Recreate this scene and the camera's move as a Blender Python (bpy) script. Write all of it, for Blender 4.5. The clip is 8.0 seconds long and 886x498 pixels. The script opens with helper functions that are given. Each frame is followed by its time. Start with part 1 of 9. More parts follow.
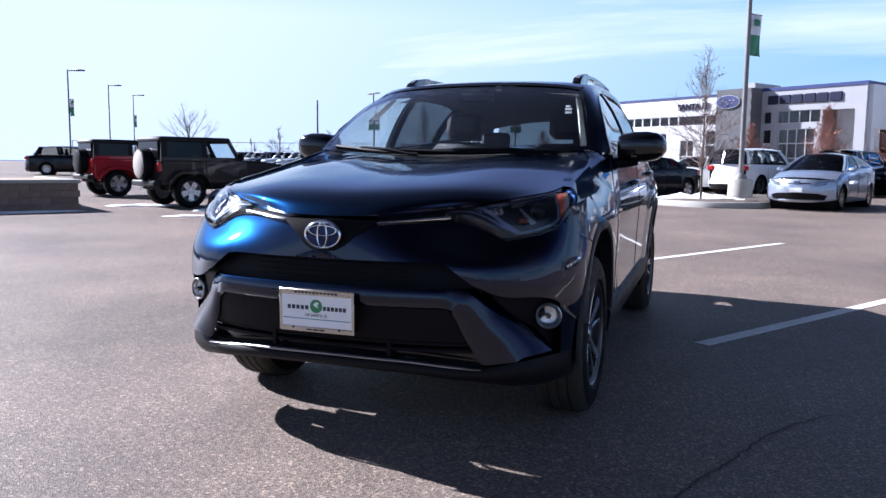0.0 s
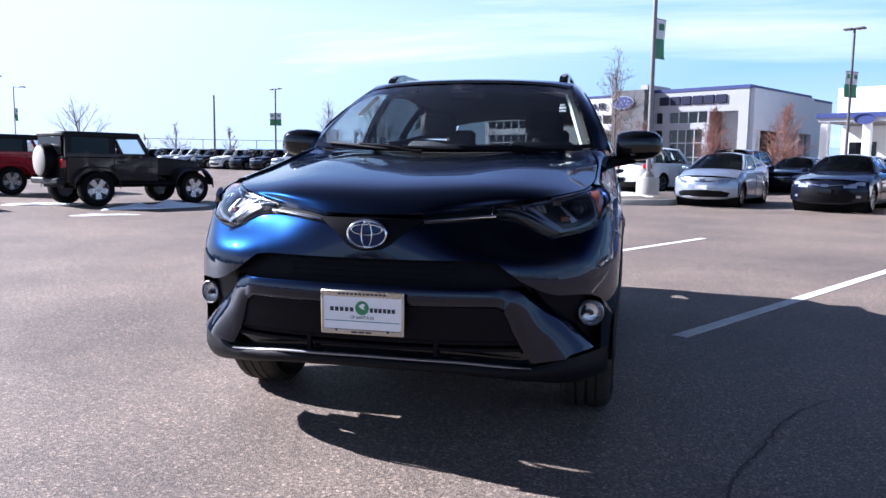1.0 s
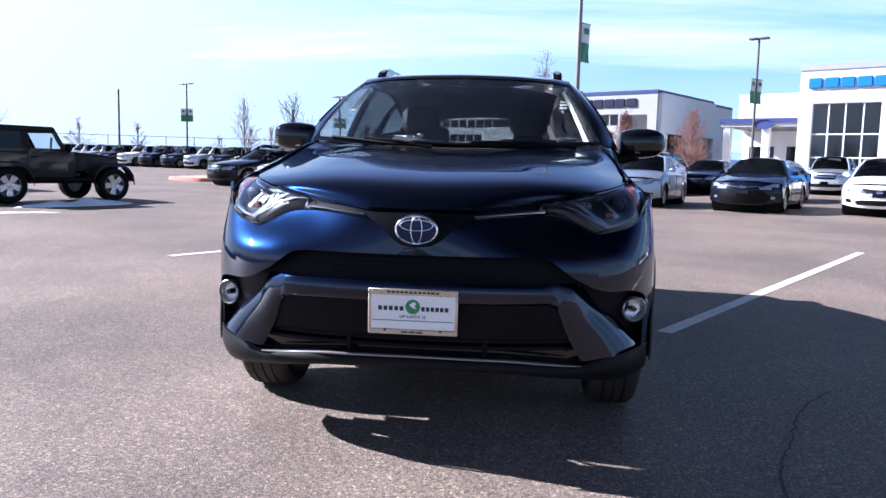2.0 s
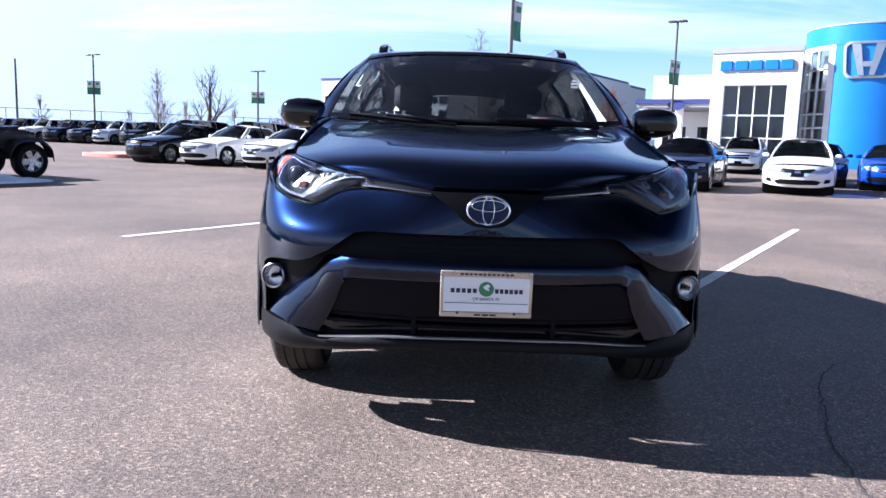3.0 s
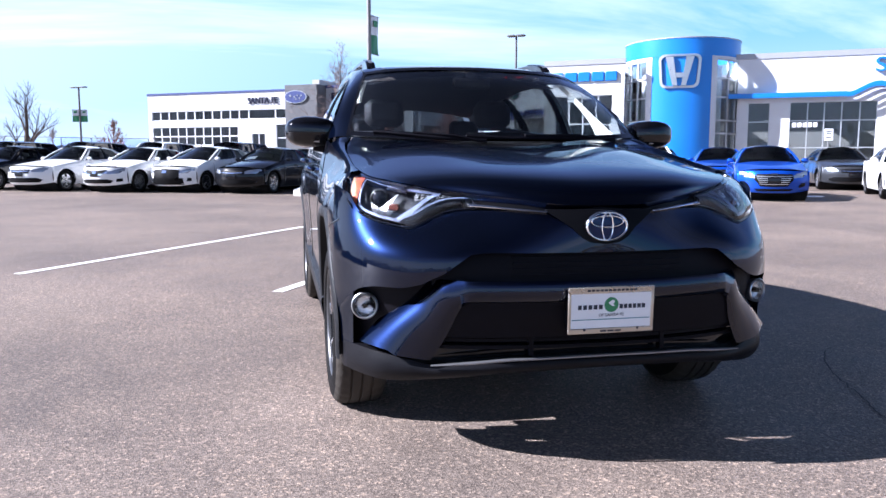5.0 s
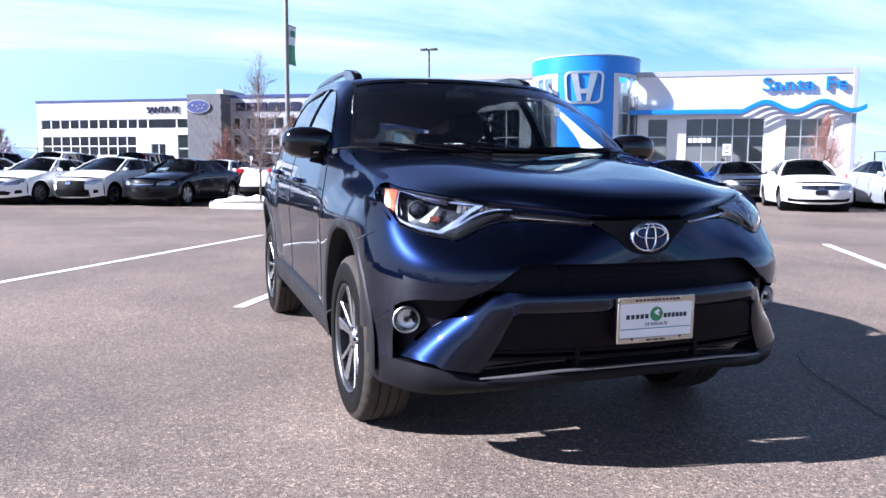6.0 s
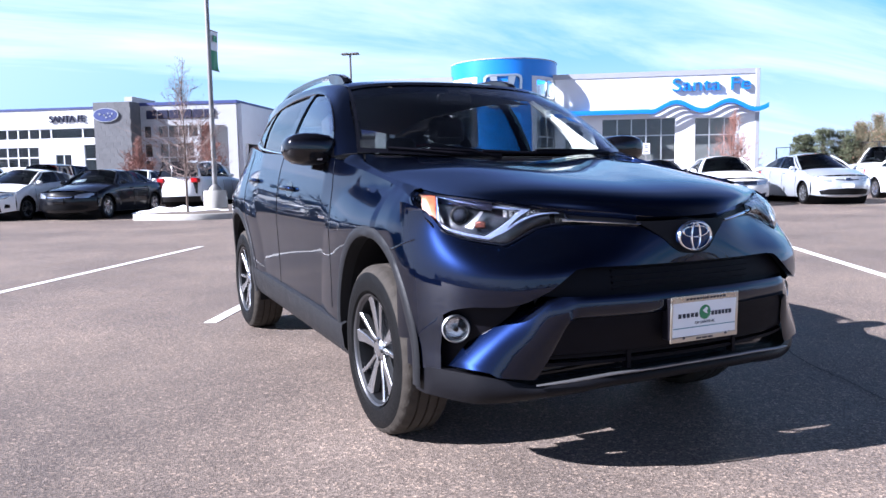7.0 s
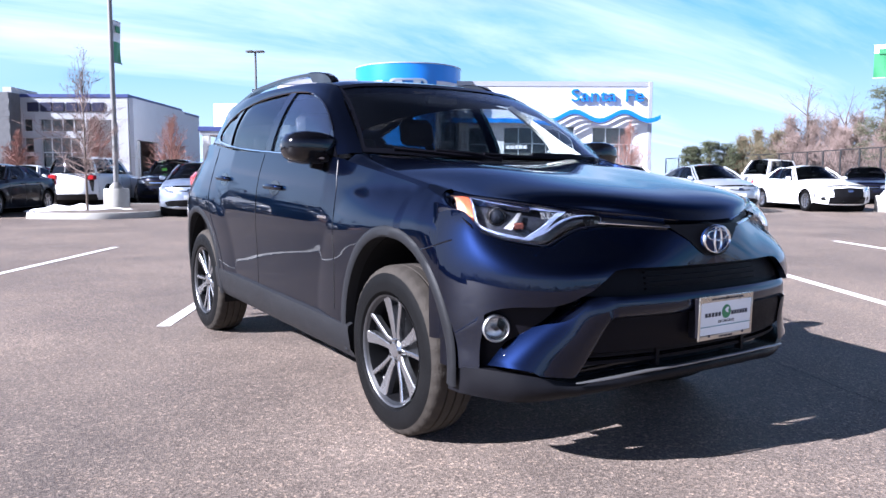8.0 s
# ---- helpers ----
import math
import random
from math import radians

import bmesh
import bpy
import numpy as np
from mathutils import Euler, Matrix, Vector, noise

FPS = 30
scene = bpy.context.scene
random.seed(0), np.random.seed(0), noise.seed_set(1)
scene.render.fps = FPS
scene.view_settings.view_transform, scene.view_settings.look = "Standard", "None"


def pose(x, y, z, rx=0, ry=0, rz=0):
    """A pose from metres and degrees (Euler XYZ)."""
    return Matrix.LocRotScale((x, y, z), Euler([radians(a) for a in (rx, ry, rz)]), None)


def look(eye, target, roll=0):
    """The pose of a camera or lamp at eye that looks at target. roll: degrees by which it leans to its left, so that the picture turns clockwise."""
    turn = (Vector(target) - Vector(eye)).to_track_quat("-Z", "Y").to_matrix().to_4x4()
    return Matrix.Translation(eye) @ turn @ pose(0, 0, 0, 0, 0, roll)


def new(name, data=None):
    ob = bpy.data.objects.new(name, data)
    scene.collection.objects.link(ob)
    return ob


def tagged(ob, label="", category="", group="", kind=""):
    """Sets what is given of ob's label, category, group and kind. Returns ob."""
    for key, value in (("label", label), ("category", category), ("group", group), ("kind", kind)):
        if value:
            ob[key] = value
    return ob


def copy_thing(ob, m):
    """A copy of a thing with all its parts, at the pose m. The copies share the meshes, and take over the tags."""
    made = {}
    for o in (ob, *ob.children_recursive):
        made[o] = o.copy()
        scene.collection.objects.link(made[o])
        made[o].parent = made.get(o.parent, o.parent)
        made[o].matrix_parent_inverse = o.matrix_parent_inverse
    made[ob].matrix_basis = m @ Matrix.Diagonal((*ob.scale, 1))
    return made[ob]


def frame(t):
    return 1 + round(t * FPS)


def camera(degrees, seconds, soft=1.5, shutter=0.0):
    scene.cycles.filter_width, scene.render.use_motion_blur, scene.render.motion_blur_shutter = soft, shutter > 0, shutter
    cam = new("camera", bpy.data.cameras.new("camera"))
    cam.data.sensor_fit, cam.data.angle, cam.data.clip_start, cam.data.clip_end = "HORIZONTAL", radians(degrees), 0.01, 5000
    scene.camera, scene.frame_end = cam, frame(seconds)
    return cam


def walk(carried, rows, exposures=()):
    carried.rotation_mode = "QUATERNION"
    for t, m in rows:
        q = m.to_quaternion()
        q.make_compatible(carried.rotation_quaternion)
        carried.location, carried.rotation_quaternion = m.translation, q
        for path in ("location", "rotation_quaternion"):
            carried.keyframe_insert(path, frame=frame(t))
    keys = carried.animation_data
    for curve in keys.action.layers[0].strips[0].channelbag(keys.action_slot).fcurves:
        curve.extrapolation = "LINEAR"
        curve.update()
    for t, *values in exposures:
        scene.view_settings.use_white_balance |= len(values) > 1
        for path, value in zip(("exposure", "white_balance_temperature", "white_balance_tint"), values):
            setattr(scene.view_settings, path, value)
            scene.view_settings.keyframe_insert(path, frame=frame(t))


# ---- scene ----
# ======== camera and its walk ========
cam = camera(60.5, 8.0, soft=1.5)
PATH = [
    (0, (1.411, -4.763, 1.108), (0.724, -2.898, 0.888), 0.6),
    (0.5, (1.153, -4.815, 1.097), (0.578, -2.913, 0.87), 0.3),
    (1, (0.878, -4.88, 1.101), (0.442, -2.941, 0.878), 0.8),
    (1.2, (0.791, -4.893, 1.092), (0.404, -2.943, 0.874), 1.0),
    (2.3, (0.221, -4.867, 1.06), (0.066, -2.886, 0.834), 1.4),
    (2.5, (0.122, -4.845, 1.052), (0.004, -2.864, 0.81), 1.4),
    (3, (-0.163, -4.855, 1.061), (-0.155, -2.874, 0.79), 1.8),
    (3.5, (-0.419, -4.862, 1.067), (-0.305, -2.885, 0.791), 1.7),
    (4, (-0.69, -4.802, 1.055), (-0.461, -2.832, 0.794), 1.0),
    (4.5, (-0.902, -4.751, 1.065), (-0.575, -2.793, 0.818), 0.2),
    (4.7, (-0.982, -4.72, 1.068), (-0.615, -2.769, 0.826), 0.1),
    (5.8, (-1.497, -4.563, 1.062), (-0.885, -2.669, 0.862), 0.2),
    (6, (-1.585, -4.519, 1.063), (-0.917, -2.644, 0.864), 0.3),
    (6.5, (-1.801, -4.389, 1.065), (-1.015, -2.56, 0.876), -0.1),
    (7, (-1.974, -4.283, 1.069), (-1.111, -2.489, 0.879), -1.1),
    (7.5, (-2.212, -4.166, 1.063), (-1.233, -2.432, 0.875), -0.4),
    (8, (-2.422, -4.048, 1.064), (-1.323, -2.387, 0.881), 0.1),
]
walk(cam, [(t, look(eye, target, roll)) for t, eye, target, roll in PATH], [(0, 1.56, 5450, 18), (1.2, 1.76, 5450, 18), (2.5, 1.83, 5450, 18), (4, 1.87, 5450, 18), (8, 1.88, 5450, 18)])

# ======== world and sun ========
SUN_TO = Vector((-1.53, 0.22, 1.0)).normalized()
SUN_EL = math.asin(SUN_TO.z)
SUN_AZ = math.atan2(SUN_TO.x, SUN_TO.y)
world = bpy.data.worlds.new("sky")
scene.world = world
world.use_nodes = True
wn, wl = world.node_tree.nodes, world.node_tree.links
wn.clear()


def wnode(kind, **kw):
    n = wn.new(kind)
    for k, val in kw.items():
        n.inputs[k].default_value = val
    return n


sky = wn.new("ShaderNodeTexSky")
sky.sky_type = "NISHITA"
sky.sun_disc = False
sky.sun_elevation, sky.sun_rotation = SUN_EL, SUN_AZ
sky.altitude, sky.air_density, sky.dust_density, sky.ozone_density = 2000, 1.0, 1.2, 1.5
# streaks of high cloud on a plane far above
geo = wn.new("ShaderNodeTexCoord")
sep = wn.new("ShaderNodeSeparateXYZ")
wl.new(geo.outputs["Generated"], sep.inputs[0])
up = wn.new("ShaderNodeMath"); up.operation = "ADD"; up.inputs[1].default_value = 0.16
wl.new(sep.outputs["Z"], up.inputs[0])
upm = wn.new("ShaderNodeMath"); upm.operation = "MAXIMUM"; upm.inputs[1].default_value = 0.04
wl.new(up.outputs[0], upm.inputs[0])
divx = wn.new("ShaderNodeMath"); divx.operation = "DIVIDE"
divy = wn.new("ShaderNodeMath"); divy.operation = "DIVIDE"
wl.new(sep.outputs["X"], divx.inputs[0]); wl.new(upm.outputs[0], divx.inputs[1])
wl.new(sep.outputs["Y"], divy.inputs[0]); wl.new(upm.outputs[0], divy.inputs[1])
comb = wn.new("ShaderNodeCombineXYZ")
wl.new(divx.outputs[0], comb.inputs[0]); wl.new(divy.outputs[0], comb.inputs[1])
mapn = wn.new("ShaderNodeMapping")
mapn.inputs["Rotation"].default_value = (0, 0, radians(-28))
mapn.inputs["Scale"].default_value = (0.42, 1.25, 1.0)
wl.new(comb.outputs[0], mapn.inputs[0])
cn = wnode("ShaderNodeTexNoise", Scale=0.9, Detail=7.0, Roughness=0.58, Distortion=0.6)
wl.new(mapn.outputs[0], cn.inputs["Vector"])
cr = wn.new("ShaderNodeValToRGB")
cr.color_ramp.elements[0].position, cr.color_ramp.elements[1].position = 0.4, 0.72
wl.new(cn.outputs["Fac"], cr.inputs[0])
# thin haze that whitens the horizon
hz = wn.new("ShaderNodeMapRange")
hz.inputs["From Min"].default_value, hz.inputs["From Max"].default_value = 0.0, 0.17
hz.inputs["To Min"].default_value, hz.inputs["To Max"].default_value = 0.75, 0.0
wl.new(sep.outputs["Z"], hz.inputs["Value"])
mx = wn.new("ShaderNodeMath"); mx.operation = "MAXIMUM"
# white glare of the haze on the sun's side
dots = wn.new("ShaderNodeVectorMath"); dots.operation = "DOT_PRODUCT"
wl.new(geo.outputs["Generated"], dots.inputs[0]); dots.inputs[1].default_value = tuple(SUN_TO)
glare = wn.new("ShaderNodeMapRange")
glare.inputs["From Min"].default_value, glare.inputs["From Max"].default_value = -0.15, 0.7
glare.inputs["To Min"].default_value, glare.inputs["To Max"].default_value = 0.0, 0.84
wl.new(dots.outputs["Value"], glare.inputs["Value"])
lowm = wn.new("ShaderNodeMapRange")
lowm.inputs["From Min"].default_value, lowm.inputs["From Max"].default_value = 0.18, 0.32
lowm.inputs["To Min"].default_value, lowm.inputs["To Max"].default_value = 1.0, 0.13
wl.new(sep.outputs["Z"], lowm.inputs["Value"])
gl2 = wn.new("ShaderNodeMath"); gl2.operation = "MULTIPLY"
wl.new(glare.outputs[0], gl2.inputs[0]); wl.new(lowm.outputs[0], gl2.inputs[1])
wl.new(cr.outputs[0], mx.inputs[0]); wl.new(hz.outputs[0], mx.inputs[1])
# the cloud thins out overhead
thin = wn.new("ShaderNodeMapRange")
thin.inputs["From Min"].default_value, thin.inputs["From Max"].default_value = 0.22, 0.38
thin.inputs["To Min"].default_value, thin.inputs["To Max"].default_value = 0.95, 0.24
wl.new(sep.outputs["Z"], thin.inputs["Value"])
mulm = wn.new("ShaderNodeMath"); mulm.operation = "MULTIPLY"
wl.new(mx.outputs[0], mulm.inputs[0]); wl.new(thin.outputs[0], mulm.inputs[1])
mg = wn.new("ShaderNodeMath"); mg.operation = "MAXIMUM"
wl.new(mulm.outputs[0], mg.inputs[0]); wl.new(gl2.outputs[0], mg.inputs[1])
tint = wn.new("ShaderNodeMix"); tint.data_type, tint.blend_type = "RGBA", "MULTIPLY"
tint.inputs["Factor"].default_value = 1.0
tint.inputs["B"].default_value = (0.29, 0.36, 0.6, 1)
wl.new(sky.outputs[0], tint.inputs["A"])
mixc = wn.new("ShaderNodeMix"); mixc.data_type = "RGBA"
wl.new(mg.outputs[0], mixc.inputs["Factor"])
# pale cyan air low over the horizon
low = wn.new("ShaderNodeMapRange")
low.inputs["From Min"].default_value, low.inputs["From Max"].default_value = 0.21, 0.62
low.inputs["To Min"].default_value, low.inputs["To Max"].default_value = 0.85, 0.0
wl.new(sep.outputs["Z"], low.inputs["Value"])
air = wn.new("ShaderNodeMix"); air.data_type = "RGBA"
wl.new(low.outputs[0], air.inputs["Factor"])
wl.new(tint.outputs["Result"], air.inputs["A"])
high = wn.new("ShaderNodeMapRange")
high.inputs["From Min"].default_value, high.inputs["From Max"].default_value = 0.2, 0.4
wl.new(sep.outputs["Z"], high.inputs["Value"])
hue = wn.new("ShaderNodeMix"); hue.data_type = "RGBA"
wl.new(high.outputs[0], hue.inputs["Factor"])
hue.inputs["A"].default_value = (4.7, 10.5, 14.3, 1)
hue.inputs["B"].default_value = (4.6, 6.8, 14.0, 1)
wl.new(hue.outputs["Result"], air.inputs["B"])
wl.new(air.outputs["Result"], mixc.inputs["A"])
mixc.inputs["B"].default_value = (16.9, 18.0, 19.8, 1)
# the sky deepens overhead and brightens round the sun
deep = wn.new("ShaderNodeMapRange")
deep.inputs["From Min"].default_value, deep.inputs["From Max"].default_value = 0.42, 0.75
deep.inputs["To Min"].default_value, deep.inputs["To Max"].default_value = 1.0, 0.2
wl.new(sep.outputs["Z"], deep.inputs["Value"])
aure = wn.new("ShaderNodeMapRange")
aure.inputs["From Min"].default_value, aure.inputs["From Max"].default_value = 0.2, 0.9
aure.inputs["To Min"].default_value, aure.inputs["To Max"].default_value = 0.0, 0.4
wl.new(dots.outputs["Value"], aure.inputs["Value"])
over = wn.new("ShaderNodeMapRange")
over.inputs["From Min"].default_value, over.inputs["From Max"].default_value = 0.2, 0.36
wl.new(sep.outputs["Z"], over.inputs["Value"])
rise = wn.new("ShaderNodeMath"); rise.operation = "MULTIPLY"
wl.new(aure.outputs[0], rise.inputs[0]); wl.new(over.outputs[0], rise.inputs[1])
gain = wn.new("ShaderNodeMath"); gain.operation = "ADD"
wl.new(deep.outputs[0], gain.inputs[0]); wl.new(rise.outputs[0], gain.inputs[1])
lit = wn.new("ShaderNodeVectorMath"); lit.operation = "SCALE"
wl.new(mixc.outputs["Result"], lit.inputs[0]); wl.new(gain.outputs[0], lit.inputs["Scale"])
bgn = wn.new("ShaderNodeBackground")
bgn.inputs["Strength"].default_value = 0.021
wl.new(lit.outputs[0], bgn.inputs[0])
wout = wn.new("ShaderNodeOutputWorld")
wl.new(bgn.outputs[0], wout.inputs[0])

sun = new("sun", bpy.data.lights.new("sun", "SUN"))
sun.data.energy, sun.data.angle, sun.data.color = 5.0, radians(0.53), (1.0, 0.94, 0.86)
sun.matrix_world = look(SUN_TO * 60, (0, 0, 0))


# ======== materials ========
MATS = {}


def mat(name, color, rough=0.5, metal=0.0, var=0.12, scale=6.0, bump=0.0, bscale=60.0, coat=0.0, coat_rough=0.03,
        trans=0.0, ior=1.45, spec=0.5, rvar=0.0, island=0.0, objvar=0.0, coat_ior=1.4):
    """A Principled material with colour variation at two scales, varied roughness and fine relief."""
    if name in MATS:
        return MATS[name]
    m = bpy.data.materials.new(name)
    MATS[name] = m
    m.use_nodes = True
    nt = m.node_tree
    N, L = nt.nodes, nt.links
    b = N["Principled BSDF"]
    b.inputs["Base Color"].default_value = (*color, 1)
    b.inputs["Roughness"].default_value = rough
    b.inputs["Metallic"].default_value = metal
    b.inputs["IOR"].default_value = ior
    b.inputs["Specular IOR Level"].default_value = spec
    b.inputs["Transmission Weight"].default_value = trans
    b.inputs["Coat Weight"].default_value = coat
    b.inputs["Coat Roughness"].default_value = coat_rough
    b.inputs["Coat IOR"].default_value = coat_ior
    tc = N.new("ShaderNodeTexCoord")
    if var > 0 or rvar > 0:
        n1 = N.new("ShaderNodeTexNoise")
        n1.inputs["Scale"].default_value, n1.inputs["Detail"].default_value = scale, 5.0
        n2 = N.new("ShaderNodeTexNoise")
        n2.inputs["Scale"].default_value, n2.inputs["Detail"].default_value = scale * 0.13, 3.0
        L.new(tc.outputs["Object"], n1.inputs["Vector"])
        L.new(tc.outputs["Object"], n2.inputs["Vector"])
        ad = N.new("ShaderNodeMath"); ad.operation = "ADD"
        L.new(n1.outputs["Fac"], ad.inputs[0]); L.new(n2.outputs["Fac"], ad.inputs[1])
        mr = N.new("ShaderNodeMapRange")
        mr.inputs["From Min"].default_value, mr.inputs["From Max"].default_value = 0.65, 1.35
        mr.inputs["To Min"].default_value, mr.inputs["To Max"].default_value = 1 - var, 1 + var
        L.new(ad.outputs[0], mr.inputs["Value"])
        fac = mr.outputs[0]
        for on, node, out in ((island, "ShaderNodeNewGeometry", "Random Per Island"), (objvar, "ShaderNodeObjectInfo", "Random")):
            if on:
                g = N.new(node)
                m2 = N.new("ShaderNodeMapRange")
                m2.inputs["To Min"].default_value, m2.inputs["To Max"].default_value = 1 - on, 1 + on
                L.new(g.outputs[out], m2.inputs["Value"])
                mu = N.new("ShaderNodeMath"); mu.operation = "MULTIPLY"
                L.new(fac, mu.inputs[0]); L.new(m2.outputs[0], mu.inputs[1])
                fac = mu.outputs[0]
        vm = N.new("ShaderNodeVectorMath"); vm.operation = "SCALE"
        vm.inputs[0].default_value = color
        L.new(fac, vm.inputs["Scale"])
        L.new(vm.outputs[0], b.inputs["Base Color"])
        if rvar > 0:
            m3 = N.new("ShaderNodeMapRange")
            m3.inputs["From Min"].default_value, m3.inputs["From Max"].default_value = 0.65, 1.35
            m3.inputs["To Min"].default_value, m3.inputs["To Max"].default_value = max(0.02, rough - rvar), rough + rvar
            L.new(ad.outputs[0], m3.inputs["Value"])
            L.new(m3.outputs[0], b.inputs["Roughness"])
    if bump > 0:
        n3 = N.new("ShaderNodeTexNoise")
        n3.inputs["Scale"].default_value, n3.inputs["Detail"].default_value = bscale, 4.0
        L.new(tc.outputs["Object"], n3.inputs["Vector"])
        bp = N.new("ShaderNodeBump")
        bp.inputs["Strength"].default_value, bp.inputs["Distance"].default_value = bump, 0.01
        L.new(n3.outputs["Fac"], bp.inputs["Height"])
        L.new(bp.outputs[0], b.inputs["Normal"])
    return m


def paint(name, color, metal=0.3, rough=0.32, coat=0.9):
    return mat(name, color, rough, metal, var=0.05, scale=3.0, coat=coat, coat_rough=0.025, rvar=0.02, spec=0.05)


M_PAINT = mat("dark_blue_paint", (0.0027, 0.0054, 0.0195), 0.31, 0.95, var=0.06, scale=3.0, coat=1.0, coat_rough=0.012, rvar=0.03, spec=0.0, coat_ior=1.46)
M_PAINT.node_tree.nodes["Principled BSDF"].inputs["Specular Tint"].default_value = (0.5, 0.58, 0.7, 1)
M_BLACKP = mat("black_plastic", (0.0055, 0.005, 0.0075), 0.5, spec=0.1, var=0.2, scale=20, bump=0.12, bscale=500, rvar=0.06)
M_GREYP = mat("grey_plastic", (0.013, 0.0135, 0.0155), 0.5, spec=0.22, var=0.15, scale=14, bump=0.15, bscale=420, rvar=0.07)
M_GLOSSB = mat("gloss_black", (0.003, 0.003, 0.0045), 0.1, spec=0.35, var=0.1, scale=9, coat=0.6)
M_DARKTRIM = mat("dark_satin_trim", (0.004, 0.004, 0.005), 0.4, spec=0.08, var=0.1, scale=9)
M_CHROME = mat("chrome", (0.86, 0.88, 0.9), 0.09, 1.0, var=0.04, scale=12, rvar=0.03)
M_LIP = mat("dull_silver_lip", (0.3, 0.305, 0.32), 0.35, 0.8, var=0.05, scale=12, rvar=0.05)
M_SATIN = mat("satin_silver", (0.5, 0.51, 0.53), 0.32, 0.9, var=0.05, scale=12, rvar=0.05)
M_ALLOY = mat("alloy", (0.42, 0.43, 0.45), 0.25, 0.95, var=0.06, scale=14, rvar=0.06)
M_RIMDARK = mat("rim_pocket", (0.007, 0.007, 0.008), 0.4, 0.2, var=0.1, scale=15)
M_TYRE = mat("tyre_rubber", (0.0045, 0.0045, 0.0048), 0.55, spec=0.1, var=0.3, scale=9, bump=0.25, bscale=160, rvar=0.1)
M_TREAD = mat("dusty_tread", (0.031, 0.025, 0.019), 0.85, var=0.3, scale=14, bump=0.3, bscale=140)
M_GLASS = mat("tinted_glass", (0.86, 0.92, 0.93), 0.0, var=0.0, trans=1.0, ior=1.6)
M_PRIV = mat("privacy_glass", (0.16, 0.18, 0.19), 0.0, var=0.0, trans=1.0, ior=1.5)
M_LENS = mat("lamp_lens", (0.96, 0.97, 0.98), 0.0, var=0.0, trans=1.0, ior=1.25)
M_TURN = mat("dull_turn_lens", (0.07, 0.02, 0.014), 0.25, var=0.15, scale=40)
M_AMBER = mat("amber_lens", (0.24, 0.05, 0.022), 0.15, var=0.1, scale=40)
M_REFL = mat("lamp_reflector", (0.7, 0.71, 0.73), 0.14, 0.9, var=0.15, scale=60, bump=0.3, bscale=200)
M_INTER = mat("cabin_trim", (0.006, 0.006, 0.007), 0.8, spec=0.2, var=0.2, scale=12, bump=0.2, bscale=200)
M_LINING = mat("pale_lining", (0.5, 0.5, 0.47), 0.85, var=0.06, scale=20, bump=0.1, bscale=300)
M_SEAT = mat("seat_cloth", (0.022, 0.022, 0.026), 0.9, spec=0.2, var=0.2, scale=20, bump=0.3, bscale=300)
M_WHITE_CARD = mat("plate_white", (0.82, 0.83, 0.84), 0.4, var=0.03, scale=20)
M_PLATE_FRAME = mat("plate_frame_metal", (0.55, 0.5, 0.42), 0.3, 0.8, var=0.08, scale=20, rvar=0.06)
M_GREEN = mat("sign_green", (0.05, 0.24, 0.1), 0.5, var=0.1, scale=10)
M_DARKTXT = mat("dark_print", (0.03, 0.035, 0.05), 0.6, var=0.1, scale=10)
M_TEALTXT = mat("teal_print", (0.05, 0.2, 0.24), 0.6, var=0.1, scale=10)
M_RED = mat("red_lens", (0.35, 0.01, 0.012), 0.12, var=0.1, scale=30, coat=0.5)

M_STUCCO = mat("white_stucco", (0.66, 0.665, 0.67), 0.85, var=0.05, scale=1.2, bump=0.2, bscale=60)
M_GREYWALL = mat("light_grey_panel", (0.6, 0.62, 0.66), 0.6, var=0.05, scale=0.8, bump=0.08, bscale=30)
M_BLUE = mat("blue_panel", (0.02, 0.19, 0.62), 0.35, 0.1, var=0.05, scale=0.6, coat=0.3, rvar=0.05)
M_GREYFACE = mat("grey_front_panel", (0.36, 0.365, 0.385), 0.6, var=0.05, scale=0.8, bump=0.08, bscale=30)
M_BLUETRIM = mat("blue_trim", (0.03, 0.045, 0.16), 0.5, var=0.08, scale=2.0)
M_NAVY = mat("navy_sign", (0.02, 0.022, 0.05), 0.5, 0.0, spec=0.2, var=0.05, scale=4.0)
M_STONE = mat("grey_stone_tile", (0.11, 0.112, 0.12), 0.75, var=0.2, scale=2.0, bump=0.4, bscale=8, objvar=0.07)
M_COPING = mat("grey_coping", (0.36, 0.37, 0.4), 0.55, 0.2, var=0.06, scale=2.0)
M_BAYGLASS = mat("clear_shop_glass", (0.72, 0.78, 0.8), 0.0, var=0.0, trans=1.0, ior=1.4)
M_WINGLASS = mat("shop_glass", (0.42, 0.46, 0.49), 0.0, var=0.0, trans=1.0, ior=1.45)
M_FRAMEW = mat("white_mullion", (0.78, 0.79, 0.8), 0.45, var=0.04, scale=5.0)
M_FRAMEG = mat("aluminium_mullion", (0.5, 0.51, 0.52), 0.4, 0.6, var=0.05, scale=5.0)
M_ROOMWALL = mat("showroom_wall", (0.35, 0.34, 0.32), 0.9, var=0.1, scale=0.7)
M_DOORBRN = mat("brown_doors", (0.26, 0.15, 0.1), 0.6, var=0.15, scale=3.0)
M_POLE = mat("bronze_pole", (0.12, 0.11, 0.105), 0.5, 0.3, var=0.15, scale=3.0, rvar=0.1)
M_GREYPOLE = mat("grey_pole", (0.2, 0.195, 0.19), 0.5, 0.3, var=0.12, scale=3.0, rvar=0.1)
